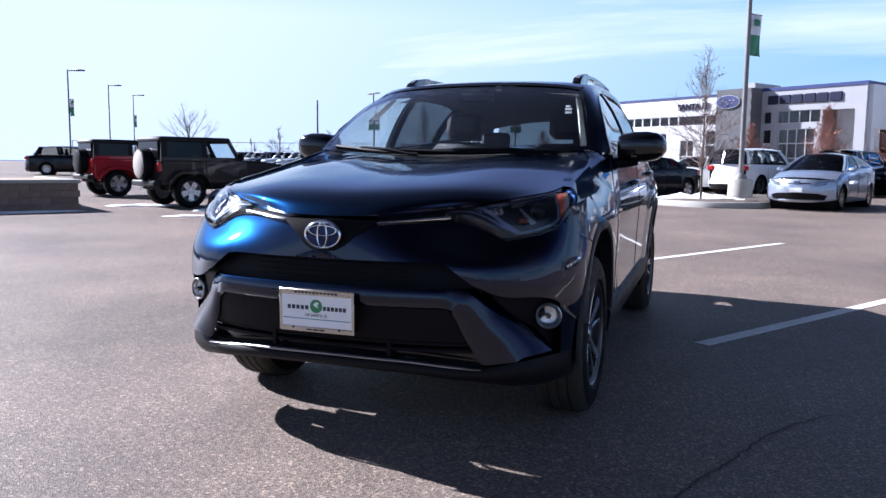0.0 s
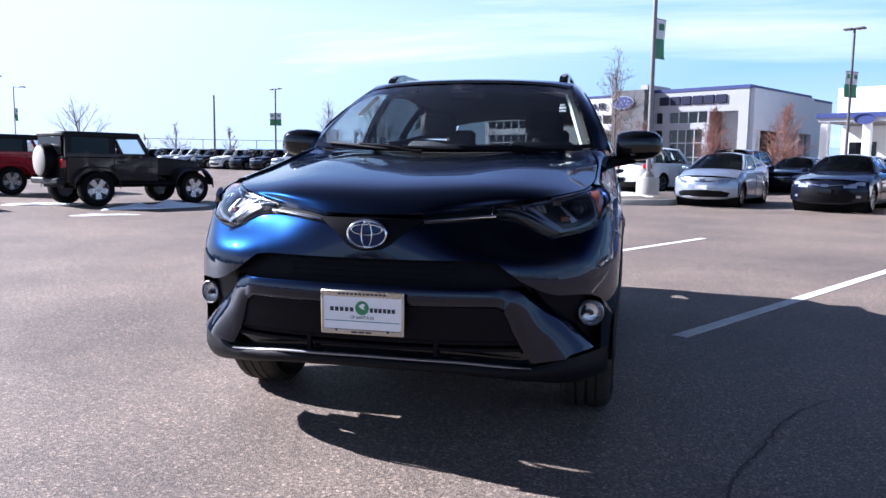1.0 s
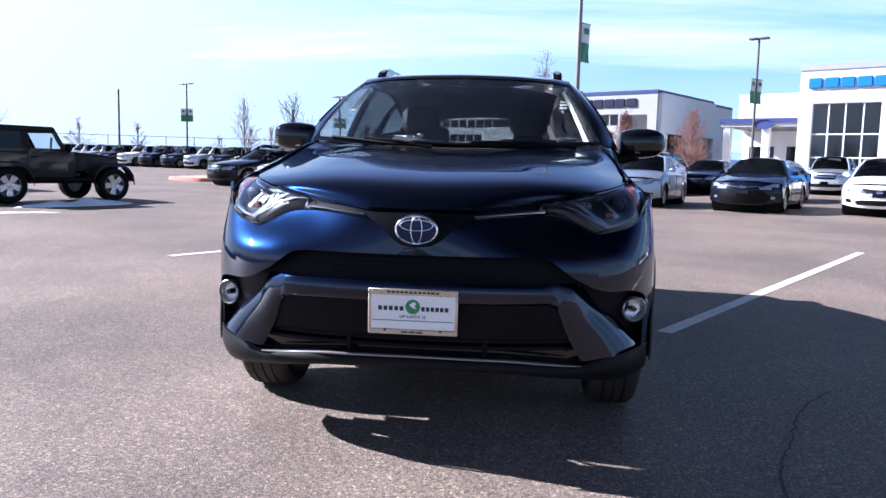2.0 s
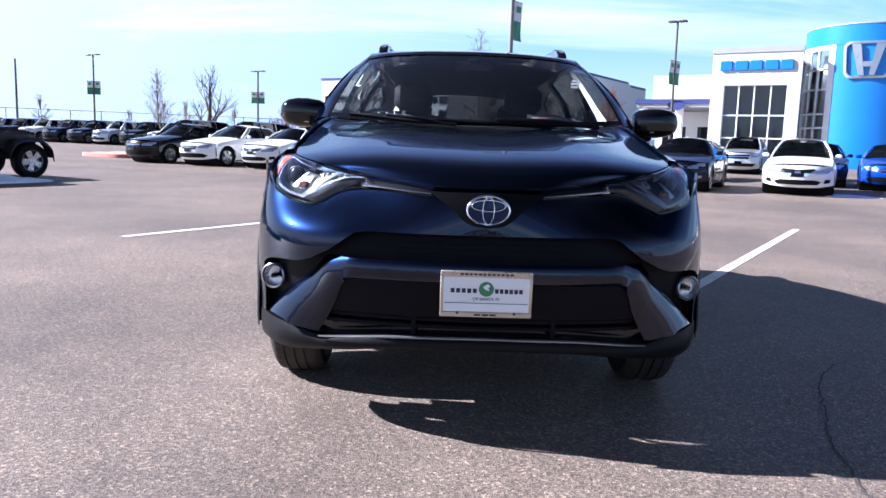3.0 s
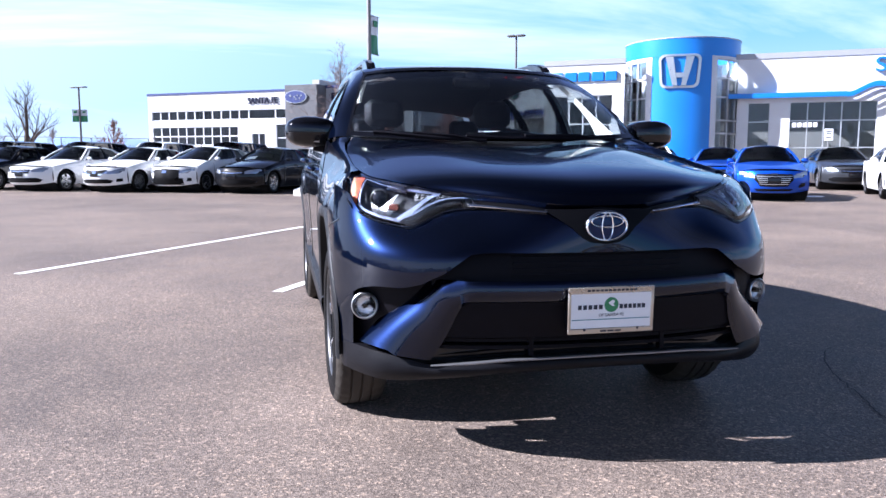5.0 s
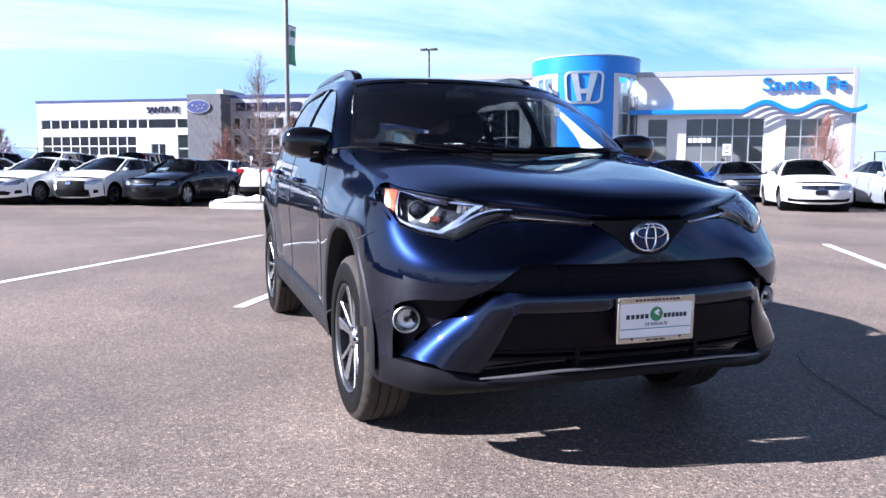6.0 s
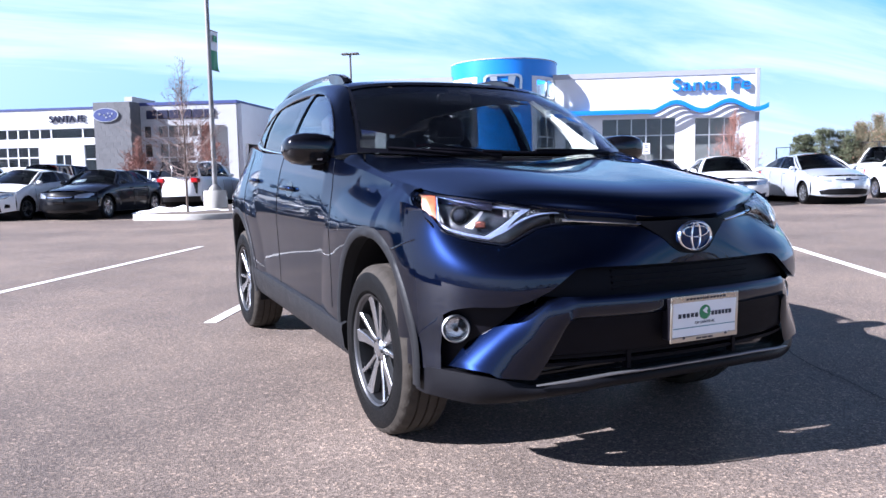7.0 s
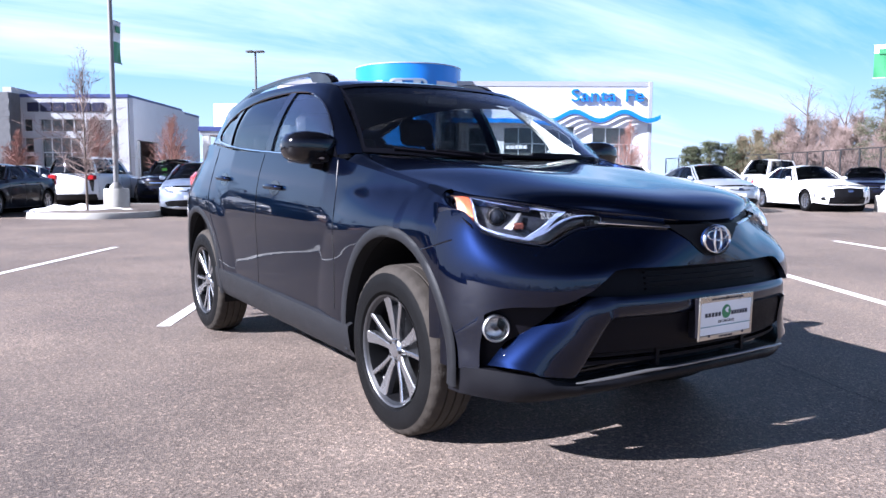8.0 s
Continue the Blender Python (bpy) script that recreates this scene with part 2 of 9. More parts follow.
M_CONC = mat("concrete", (0.35, 0.335, 0.305), 0.9, var=0.18, scale=3.0, bump=0.35, bscale=45)
M_REDCONC = mat("red_painted_kerb", (0.5, 0.17, 0.13), 0.85, var=0.2, scale=4.0, bump=0.3, bscale=45)
M_BRICKW = mat("brown_planter_wall", (0.2, 0.14, 0.11), 0.9, var=0.2, scale=5.0, bump=0.4, bscale=40, objvar=0.12)
M_SNOW = mat("snow", (0.86, 0.88, 0.92), 0.6, var=0.05, scale=4.0, bump=0.5, bscale=18)
M_BARK = mat("bark", (0.1, 0.075, 0.06), 0.9, var=0.3, scale=14, bump=0.6, bscale=60)
M_TWIGRED = mat("rust_twigs", (0.25, 0.13, 0.105), 0.9, var=0.3, scale=10, island=0.35)
M_OLIVE = mat("olive_twigs", (0.14, 0.125, 0.075), 0.9, var=0.3, scale=10, island=0.4)
M_TWIG = mat("reddish_twigs", (0.21, 0.155, 0.135), 0.9, var=0.3, scale=10, island=0.3)
M_DRYLEAF = mat("dry_leaves", (0.24, 0.12, 0.08), 0.8, var=0.3, scale=9, island=0.45)
M_PINE = mat("pine_needles", (0.075, 0.085, 0.045), 0.8, var=0.3, scale=5, island=0.45)
M_FENCE = mat("black_mesh_fence", (0.02, 0.02, 0.022), 0.6, var=0.1, scale=5)
M_BANNER_W = mat("banner_white", (0.78, 0.79, 0.8), 0.7, var=0.05, scale=4)
# the blue of distance haze is put into the hills' own colour
M_FARHILL = mat("hazy_hills", (0.2, 0.3, 0.5), 1.0, var=0.1, scale=0.01)
M_MULCH = mat("dark_mulch", (0.1, 0.08, 0.065), 0.95, var=0.3, scale=6, bump=0.6, bscale=30)
M_SAND = mat("dry_earth", (0.33, 0.25, 0.18), 0.95, var=0.2, scale=1.5, bump=0.4, bscale=20)


def ground_material():
    """Weathered parking-lot asphalt: pale stones in dark binder, stains, pale scuffs."""
    m = bpy.data.materials.new("worn_asphalt")
    m.use_nodes = True
    N, L = m.node_tree.nodes, m.node_tree.links
    b = N["Principled BSDF"]
    b.inputs["Roughness"].default_value = 0.62
    b.inputs["Specular IOR Level"].default_value = 0.2
    tc = N.new("ShaderNodeTexCoord")

    def noise_tex(scale, detail=4.0, rough=0.5):
        n = N.new("ShaderNodeTexNoise")
        n.inputs["Scale"].default_value, n.inputs["Detail"].default_value, n.inputs["Roughness"].default_value = scale, detail, rough
        L.new(tc.outputs["Object"], n.inputs["Vector"])
        return n

    def ramp(src, p0, c0, p1, c1):
        r = N.new("ShaderNodeValToRGB")
        r.color_ramp.elements[0].position, r.color_ramp.elements[0].color = p0, (*c0, 1)
        r.color_ramp.elements[1].position, r.color_ramp.elements[1].color = p1, (*c1, 1)
        L.new(src, r.inputs[0])
        return r.outputs[0]

    vor = N.new("ShaderNodeTexVoronoi")
    vor.inputs["Scale"].default_value = 150
    L.new(tc.outputs["Object"], vor.inputs["Vector"])
    sp = N.new("ShaderNodeSeparateColor")
    L.new(vor.outputs["Color"], sp.inputs[0])
    stones = ramp(sp.outputs[0], 0.12, (0.096, 0.079, 0.069), 0.95, (0.243, 0.2, 0.17))
    grit = N.new("ShaderNodeTexVoronoi")
    grit.inputs["Scale"].default_value = 95
    L.new(tc.outputs["Object"], grit.inputs["Vector"])
    sg = N.new("ShaderNodeSeparateColor")
    L.new(grit.outputs["Color"], sg.inputs[0])
    pale = ramp(sg.outputs[1], 0.84, (0.95, 0.95, 0.95), 0.9, (1.7, 1.64, 1.54))
    m0 = N.new("ShaderNodeMix"); m0.data_type, m0.blend_type = "RGBA", "MULTIPLY"; m0.inputs["Factor"].default_value = 1
    L.new(stones, m0.inputs["A"]); L.new(pale, m0.inputs["B"])
    stones = m0.outputs["Result"]
    big = noise_tex(0.33, 5, 0.6)
    tone = ramp(big.outputs["Fac"], 0.36, (0.74, 0.73, 0.74), 0.62, (1.14, 1.1, 1.06))
    mid = noise_tex(2.2, 5, 0.65)
    tone2 = ramp(mid.outputs["Fac"], 0.3, (0.87, 0.87, 0.87), 0.7, (1.1, 1.1, 1.09))
    m1 = N.new("ShaderNodeMix"); m1.data_type, m1.blend_type = "RGBA", "MULTIPLY"; m1.inputs["Factor"].default_value = 1
    m2 = N.new("ShaderNodeMix"); m2.data_type, m2.blend_type = "RGBA", "MULTIPLY"; m2.inputs["Factor"].default_value = 1
    L.new(stones, m1.inputs["A"]); L.new(tone, m1.inputs["B"])
    L.new(m1.outputs["Result"], m2.inputs["A"]); L.new(tone2, m2.inputs["B"])
    # a damp patch with a ragged edge
    wob = noise_tex(1.1, 4, 0.6)
    off = N.new("ShaderNodeMapping")
    off.inputs["Location"].default_value, off.inputs["Scale"].default_value = (1.9 / 1.25, -0.05 / 1.75, 0), (1 / 1.25, 1 / 1.75, 0)
    L.new(tc.outputs["Object"], off.inputs["Vector"])
    far = N.new("ShaderNodeVectorMath"); far.operation = "LENGTH"
    L.new(off.outputs[0], far.inputs[0])
    rag = N.new("ShaderNodeMath"); rag.operation = "MULTIPLY_ADD"
    L.new(wob.outputs["Fac"], rag.inputs[0]); rag.inputs[1].default_value = 0.9; L.new(far.outputs["Value"], rag.inputs[2])
    rng = N.new("ShaderNodeMapRange")
    rng.inputs["From Min"].default_value, rng.inputs["From Max"].default_value = 1.25, 1.5
    rng.inputs["To Min"].default_value, rng.inputs["To Max"].default_value = 0.91, 1.0
    L.new(rag.outputs[0], rng.inputs["Value"])
    m3 = N.new("ShaderNodeVectorMath"); m3.operation = "SCALE"
    L.new(m2.outputs["Result"], m3.inputs[0]); L.new(rng.outputs[0], m3.inputs["Scale"])
    L.new(m3.outputs[0], b.inputs["Base Color"])
    rr = N.new("ShaderNodeMapRange")
    rr.inputs["To Min"].default_value, rr.inputs["To Max"].default_value = 0.45, 0.8
    L.new(mid.outputs["Fac"], rr.inputs["Value"])
    L.new(rr.outputs[0], b.inputs["Roughness"])
    bp = N.new("ShaderNodeBump")
    bp.inputs["Strength"].default_value, bp.inputs["Distance"].default_value = 0.4, 0.005
    L.new(vor.outputs["Distance"], bp.inputs["Height"])
    L.new(bp.outputs[0], b.inputs["Normal"])
    return m


M_ASPHALT = ground_material()
M_LINE = mat("worn_white_paint", (0.72, 0.7, 0.66), 0.7, var=0.2, scale=16, bump=0.4, bscale=90)


# ======== mesh helpers ========
class Geo:
    """A growing list of vertices and faces."""

    def __init__(self):
        self.v, self.f = [], []

    def add(self, verts, faces):
        k = len(self.v)
        self.v += [tuple(p) for p in verts]
        self.f += [tuple(i + k for i in fc) for fc in faces]
        return self

    def grid(self, pts, closed_u=False, closed_v=False):
        """pts[i][j]: a sheet of quads."""
        n, m = len(pts), len(pts[0])
        k = len(self.v)
        self.v += [tuple(p) for row in pts for p in row]
        for i in range(n if closed_u else n - 1):
            for j in range(m if closed_v else m - 1):
                a, b2 = i, (i + 1) % n
                c, d = j, (j + 1) % m
                self.f.append((k + a * m + c, k + b2 * m + c, k + b2 * m + d, k + a * m + d))
        return self

    def box(self, x0, y0, z0, x1, y1, z1):
        v = [(x, y, z) for x in (x0, x1) for y in (y0, y1) for z in (z0, z1)]
        return self.add(v, [(0, 1, 3, 2), (4, 6, 7, 5), (0, 4, 5, 1), (2, 3, 7, 6), (0, 2, 6, 4), (1, 5, 7, 3)])

    def bbox(self, x0, y0, z0, x1, y1, z1, b=0.01):
        """A box with chamfered edges."""
        X, Y, Z = (x0, x1), (y0, y1), (z0, z1)
        bm = bmesh.new()
        for i in (0, 1):
            for j in (0, 1):
                for k in (0, 1):
                    sx, sy, sz = (1 - 2 * i) * b, (1 - 2 * j) * b, (1 - 2 * k) * b
                    bm.verts.new((X[i] + sx, Y[j] + sy, Z[k]))
                    bm.verts.new((X[i] + sx, Y[j], Z[k] + sz))
                    bm.verts.new((X[i], Y[j] + sy, Z[k] + sz))
        bmesh.ops.convex_hull(bm, input=bm.verts[:])
        bm.verts.index_update()
        self.add([tuple(p.co) for p in bm.verts], [[q.index for q in fc.verts] for fc in bm.faces])
        bm.free()
        return self

    def prism(self, outline, axis, a, b):
        """An outline of (p, q) pulled along an axis from a to b."""
        def at(p, q, r):
            return {"x": (r, p, q), "y": (p, r, q), "z": (p, q, r)}[axis]
        n = len(outline)
        v = [at(p, q, a) for p, q in outline] + [at(p, q, b) for p, q in outline]
        f = [tuple(range(n)), tuple(range(2 * n - 1, n - 1, -1))]
        f += [(i, (i + 1) % n, n + (i + 1) % n, n + i) for i in range(n)]
        return self.add(v, f)

    def tube(self, path, radii, n=8, cap=True):
        """A round bar along a path; radii: one number or one a point."""
        P = [Vector(p) for p in path]
        if not isinstance(radii, (list, tuple)):
            radii = [radii] * len(P)
        rings = []
        prev = None
        for i, p in enumerate(P):
            d = (P[min(i + 1, len(P) - 1)] - P[max(i - 1, 0)])
            d = d.normalized() if d.length > 1e-9 else Vector((0, 0, 1))
            ref = prev if prev is not None else (Vector((1, 0, 0)) if abs(d.x) < 0.8 else Vector((0, 1, 0)))
            a = (ref - d * ref.dot(d))
            a = a.normalized() if a.length > 1e-6 else d.orthogonal().normalized()
            prev = a
            c = d.cross(a)
            rings.append([p + (a * math.cos(2 * math.pi * k / n) + c * math.sin(2 * math.pi * k / n)) * radii[i] for k in range(n)])
        base = len(self.v)
        self.grid(rings, closed_v=True)
        if cap:
            self.f.append(tuple(base + k for k in range(n))[::-1])
            self.f.append(tuple(base + (len(P) - 1) * n + k for k in range(n)))
        return self

    def lathe(self, prof, center, axis="x", n=40, closed=False):
        """A profile of (along, radius) turned about an axis through center."""
        rings = []
        cx, cy, cz = center
        for a, r in prof:
            ring = []
            for k in range(n):
                t = 2 * math.pi * k / n
                c, s = r * math.cos(t), r * math.sin(t)
                ring.append({"x": (cx + a, cy + c, cz + s), "y": (cx + c, cy + a, cz + s), "z": (cx + c, cy + s, cz + a)}[axis])
            rings.append(ring)
        return self.grid(rings, closed_u=closed, closed_v=True)

    def mirrored(self):
        g = Geo()
        g.v = [(-x, y, z) for x, y, z in self.v]
        g.f = [tuple(reversed(fc)) for fc in self.f]
        return g

    def moved(self, m):
        g = Geo()
        g.v = [tuple(m @ Vector(p)) for p in self.v]
        g.f = list(self.f)
        return g


def mesh_of(name, g, material, smooth=40):
    me = bpy.data.meshes.new(name)
    me.from_pydata(g.v, [], g.f)
    bm = bmesh.new()
    bm.from_mesh(me)
    bmesh.ops.remove_doubles(bm, verts=bm.verts[:], dist=1e-5)
    bmesh.ops.recalc_face_normals(bm, faces=bm.faces[:])
    bm.to_mesh(me)
    bm.free()
    me.materials.append(material)
    if smooth:
        me.polygons.foreach_set("use_smooth", [True] * len(me.polygons))
        me.set_sharp_from_angle(angle=radians(smooth))
    return me


def part(name, g, material, parent=None, label="", smooth=40):
    """Links g as one mesh object under a thing or a part."""
    ob = new(name, mesh_of(name, g, material, smooth))
    if parent is not None:
        ob.parent = parent
    if label:
        tagged(ob, label=label)
    return ob


def thing(name, label, category, m=None, group="", kind=""):
    ob = new(name)
    ob.empty_display_size = 0.2
    if m is not None:
        ob.matrix_world = m
    return tagged(ob, label, category, group, kind)


def setting(name, g, material, label="", smooth=40):
    ob = new(name, mesh_of(name, g, material, smooth))
    return tagged(ob, label, "", "", "structure")


def herm(x, xs, ys):
    """A smooth monotone curve through (xs, ys)."""
    x = min(max(x, xs[0]), xs[-1])
    n = len(xs)
    d = [(ys[i + 1] - ys[i]) / (xs[i + 1] - xs[i]) for i in range(n - 1)]
    i = max(0, min(n - 2, next((k for k in range(n - 1) if x <= xs[k + 1]), n - 2)))

    def slope(k):
        if k == 0:
            return d[0]
        if k == n - 1:
            return d[-1]
        if d[k - 1] * d[k] <= 0:
            return 0.0
        return 2 * d[k - 1] * d[k] / (d[k - 1] + d[k])
    h = xs[i + 1] - xs[i]
    t = (x - xs[i]) / h
    return (ys[i] * (2 * t ** 3 - 3 * t ** 2 + 1) + slope(i) * h * (t ** 3 - 2 * t ** 2 + t)
            + ys[i + 1] * (3 * t ** 2 - 2 * t ** 3) + slope(i + 1) * h * (t ** 3 - t ** 2))


def curve(pts, n):
    """n + 1 points of a smooth curve through pts, evenly spread by chord length."""
    P = [Vector(p) for p in pts]
    s = [0.0]
    for a, b in zip(P, P[1:]):
        s.append(s[-1] + (b - a).length)
    dim = len(P[0])
    return [Vector([herm(s[-1] * k / n, s, [p[c] for p in P]) for c in range(dim)]) for k in range(n + 1)]


def sheet(rows, nu, nv):
    """A smooth sheet through rows of control points (rows may differ in length)."""
    R = [curve(r, nv) for r in rows]
    cols = [curve([r[j] for r in R], nu) for j in range(nv + 1)]
    return [[cols[j][i] for j in range(nv + 1)] for i in range(nu + 1)]


def solid_sheet(g, pts, off):
    """A sheet with thickness: pts and pts + off, closed round the rim."""
    off = Vector(off) if not callable(off) else off
    n, m = len(pts), len(pts[0])
    back = [[Vector(p) + (off(Vector(p)) if callable(off) else off) for p in row] for row in pts]
    g.grid(pts)
    g.grid(back)
    loop = [(0, j) for j in range(m)] + [(i, m - 1) for i in range(1, n)] + [(n - 1, j) for j in range(m - 2, -1, -1)] + [(i, 0) for i in range(n - 2, 0, -1)]
    loop.append(loop[0])
    g.grid([[pts[i][j] for i, j in loop], [back[i][j] for i, j in loop]])
    return g


def text_mesh(body, size, depth):
    """Letters of the built-in font as a Geo, flat in x and z, standing at the origin, front at y = 0."""
    cu = bpy.data.curves.new("letters", "FONT")
    cu.body, cu.size, cu.extrude = body, size, depth / 2
    ob = bpy.data.objects.new("letters", cu)
    scene.collection.objects.link(ob)
    me = bpy.data.meshes.new_from_object(ob.evaluated_get(bpy.context.evaluated_depsgraph_get()))
    g = Geo()
    g.add([(p.co.x, -p.co.z, p.co.y) for p in me.vertices], [tuple(q.vertices) for q in me.polygons])
    bpy.data.objects.remove(ob)
    bpy.data.curves.remove(cu)
    bpy.data.meshes.remove(me)
    return g


def ground_z(x, y):
    """The lot lies level round the middle and rises very slightly outwards."""
    return min(0.5, 0.008 * max(0.0, math.hypot(x, y) - 12))

# ======== ground ========
def make_ground():
    g = Geo()
    rads = [0, 2, 4, 6, 8, 10, 12, 14, 17, 20, 24, 28, 34, 40, 48, 56, 64, 75, 90, 120, 200, 500, 2500]
    n = 72
    rings = []
    for r in rads[1:]:
        rings.append([(r * math.cos(2 * math.pi * k / n), r * math.sin(2 * math.pi * k / n), min(0.5, 0.008 * max(0, r - 12))) for k in range(n)])
    g.grid(rings, closed_v=True)
    c = len(g.v)
    g.v.append((0, 0, 0))
    g.f += [(c, k, (k + 1) % n) for k in range(n)]
    setting("ground", g, M_ASPHALT, "worn brown-grey asphalt of a sunny parking lot")


make_ground()


def line_between(a, b, w=0.1):
    d = (Vector(b) - Vector(a)).normalized()
    s = Vector((-d.y, d.x)) * (w / 2)
    g = Geo()
    rows = []
    n = max(2, int((Vector(b) - Vector(a)).length / 0.25))
    for i in range(n + 1):
        p = Vector(a).lerp(Vector(b), i / n)
        j = 0.004 * math.sin(i * 2.7)
        z = ground_z(p.x, p.y)
        rows.append([(p.x - s.x * (1 + j), p.y - s.y, z + 0.0005), (p.x - s.x * .97, p.y - s.y * .97, z + 0.004), (p.x + s.x * .97, p.y + s.y * .97, z + 0.004), (p.x + s.x, p.y + s.y * (1 + j), z + 0.0005)])
    g.grid(rows)
    return g


LINES = [((1.32, 0.21), (5.02, 6.16)), ((2.25, 7.53), (-1.12, 1.58)), ((-3.51, 3.09), (-0.17, 8.6)),
         ((4.2, -0.97), (7.9, 4.5)), ((9.3, 1.2), (10.6, 3.2))]
for a, b in LINES:
    setting("parking_line", line_between(a, b), M_LINE, "worn white painted parking line on the asphalt")

# ======== buildings ========
BA = radians(-33)


def frame_at(x, y, a=BA, sunk=0.0):
    return Matrix.Translation((x, y, ground_z(x, y) - sunk)) @ Matrix.Rotation(a, 4, "Z")


def wall_with_holes(x0, x1, z0, z1, holes, y0, y1):
    """A wall in x and z, from y0 to y1 thick, with rectangular openings (xa, xb, za, zb) cut through."""
    xs = sorted({x0, x1, *[h[0] for h in holes], *[h[1] for h in holes]})
    zs = sorted({z0, z1, *[h[2] for h in holes], *[h[3] for h in holes]})
    g = Geo()

    def solid(i, j):
        if i < 0 or j < 0 or i >= len(xs) - 1 or j >= len(zs) - 1:
            return False
        cx, cz = (xs[i] + xs[i + 1]) / 2, (zs[j] + zs[j + 1]) / 2
        return not any(h[0] < cx < h[1] and h[2] < cz < h[3] for h in holes)
    for i in range(len(xs) - 1):
        for j in range(len(zs) - 1):
            if not solid(i, j):
                continue
            a, b, c, d = xs[i], xs[i + 1], zs[j], zs[j + 1]
            g.add([(a, y0, c), (b, y0, c), (b, y0, d), (a, y0, d)], [(0, 1, 2, 3)])
            g.add([(a, y1, c), (b, y1, c), (b, y1, d), (a, y1, d)], [(3, 2, 1, 0)])
            for di, dj, q in ((-1, 0, ((a, c), (a, d))), (1, 0, ((b, c), (b, d))), (0, -1, ((a, c), (b, c))), (0, 1, ((a, d), (b, d)))):
                if not solid(i + di, j + dj):
                    (p, r), (s, t) = q
                    g.add([(p, y0, r), (s, y0, t), (s, y1, t), (p, y1, r)], [(0, 1, 2, 3)])
    return g


def window(parent, x0, x1, z0, z1, y, cols, rows, frame_m, bar=0.07, glass=None):
    """A glazed opening: frame and bars in one mesh, each pane a pane."""
    def rect(a, b, c, d, yy):
        return [(a, yy, c), (b, yy, c), (b, yy, d), (a, yy, d)]
    h = bar / 2
    g = Geo().grid([rect(x0, x1, z0, z1, y - 0.06), rect(x0 + h, x1 - h, z0 + h, z1 - h, y - 0.06), rect(x0 + h, x1 - h, z0 + h, z1 - h, y + 0.06), rect(x0, x1, z0, z1, y + 0.06)], closed_u=True, closed_v=True)
    xs = cols if isinstance(cols, (list, tuple)) else [x0 + (x1 - x0) * i / cols for i in range(cols + 1)]
    zs = rows if isinstance(rows, (list, tuple)) else [z0 + (z1 - z0) * i / rows for i in range(rows + 1)]
    w = part("window", g, frame_m, parent, smooth=0)
    for x in xs[1:-1]:
        part("bar", Geo().box(x - h, y - 0.055, z0 + h, x + h, y + 0.055, z1 - h), frame_m, w, smooth=0)
    for z in zs[1:-1]:
        part("bar", Geo().box(x0 + h, y - 0.05, z - h, x1 - h, y + 0.05, z + h), frame_m, w, smooth=0)
    for i in range(len(xs) - 1):
        for j in range(len(zs) - 1):
            p = Geo()
            p.box(xs[i] + bar / 2, y - 0.008, zs[j] + bar / 2, xs[i + 1] - bar / 2, y + 0.008, zs[j + 1] - bar / 2)
            part("pane", p, glass or M_WINGLASS, w, smooth=0)
    return w


def sign_blocks(parent, x0, x1, z0, z1, y, n, material, slant=0.0, shadow=True):
    """A row of plain block shapes that stand for lettering of a brand."""
    step = (x1 - x0) / n
    for i in range(n):
        g = Geo()
        a, b = x0 + step * i + step * 0.04, x0 + step * (i + 1) - step * (0.05 if i % 2 else 0.1)
        g.bbox(a, y - 0.14, z0, b, y, z1, 0.05)
        part("sign_shape", g, material, parent)


def bars_text(parent, x0, x1, z0, z1, y, n, material, name="number_bar"):
    step = (x1 - x0) / n
    for i in range(n):
        g = Geo()
        g.bbox(x0 + step * i + step * .12, y - 0.02, z0, x0 + step * (i + 1) - step * .12, y, z1, 0.006)
        part(name, g, material, parent)


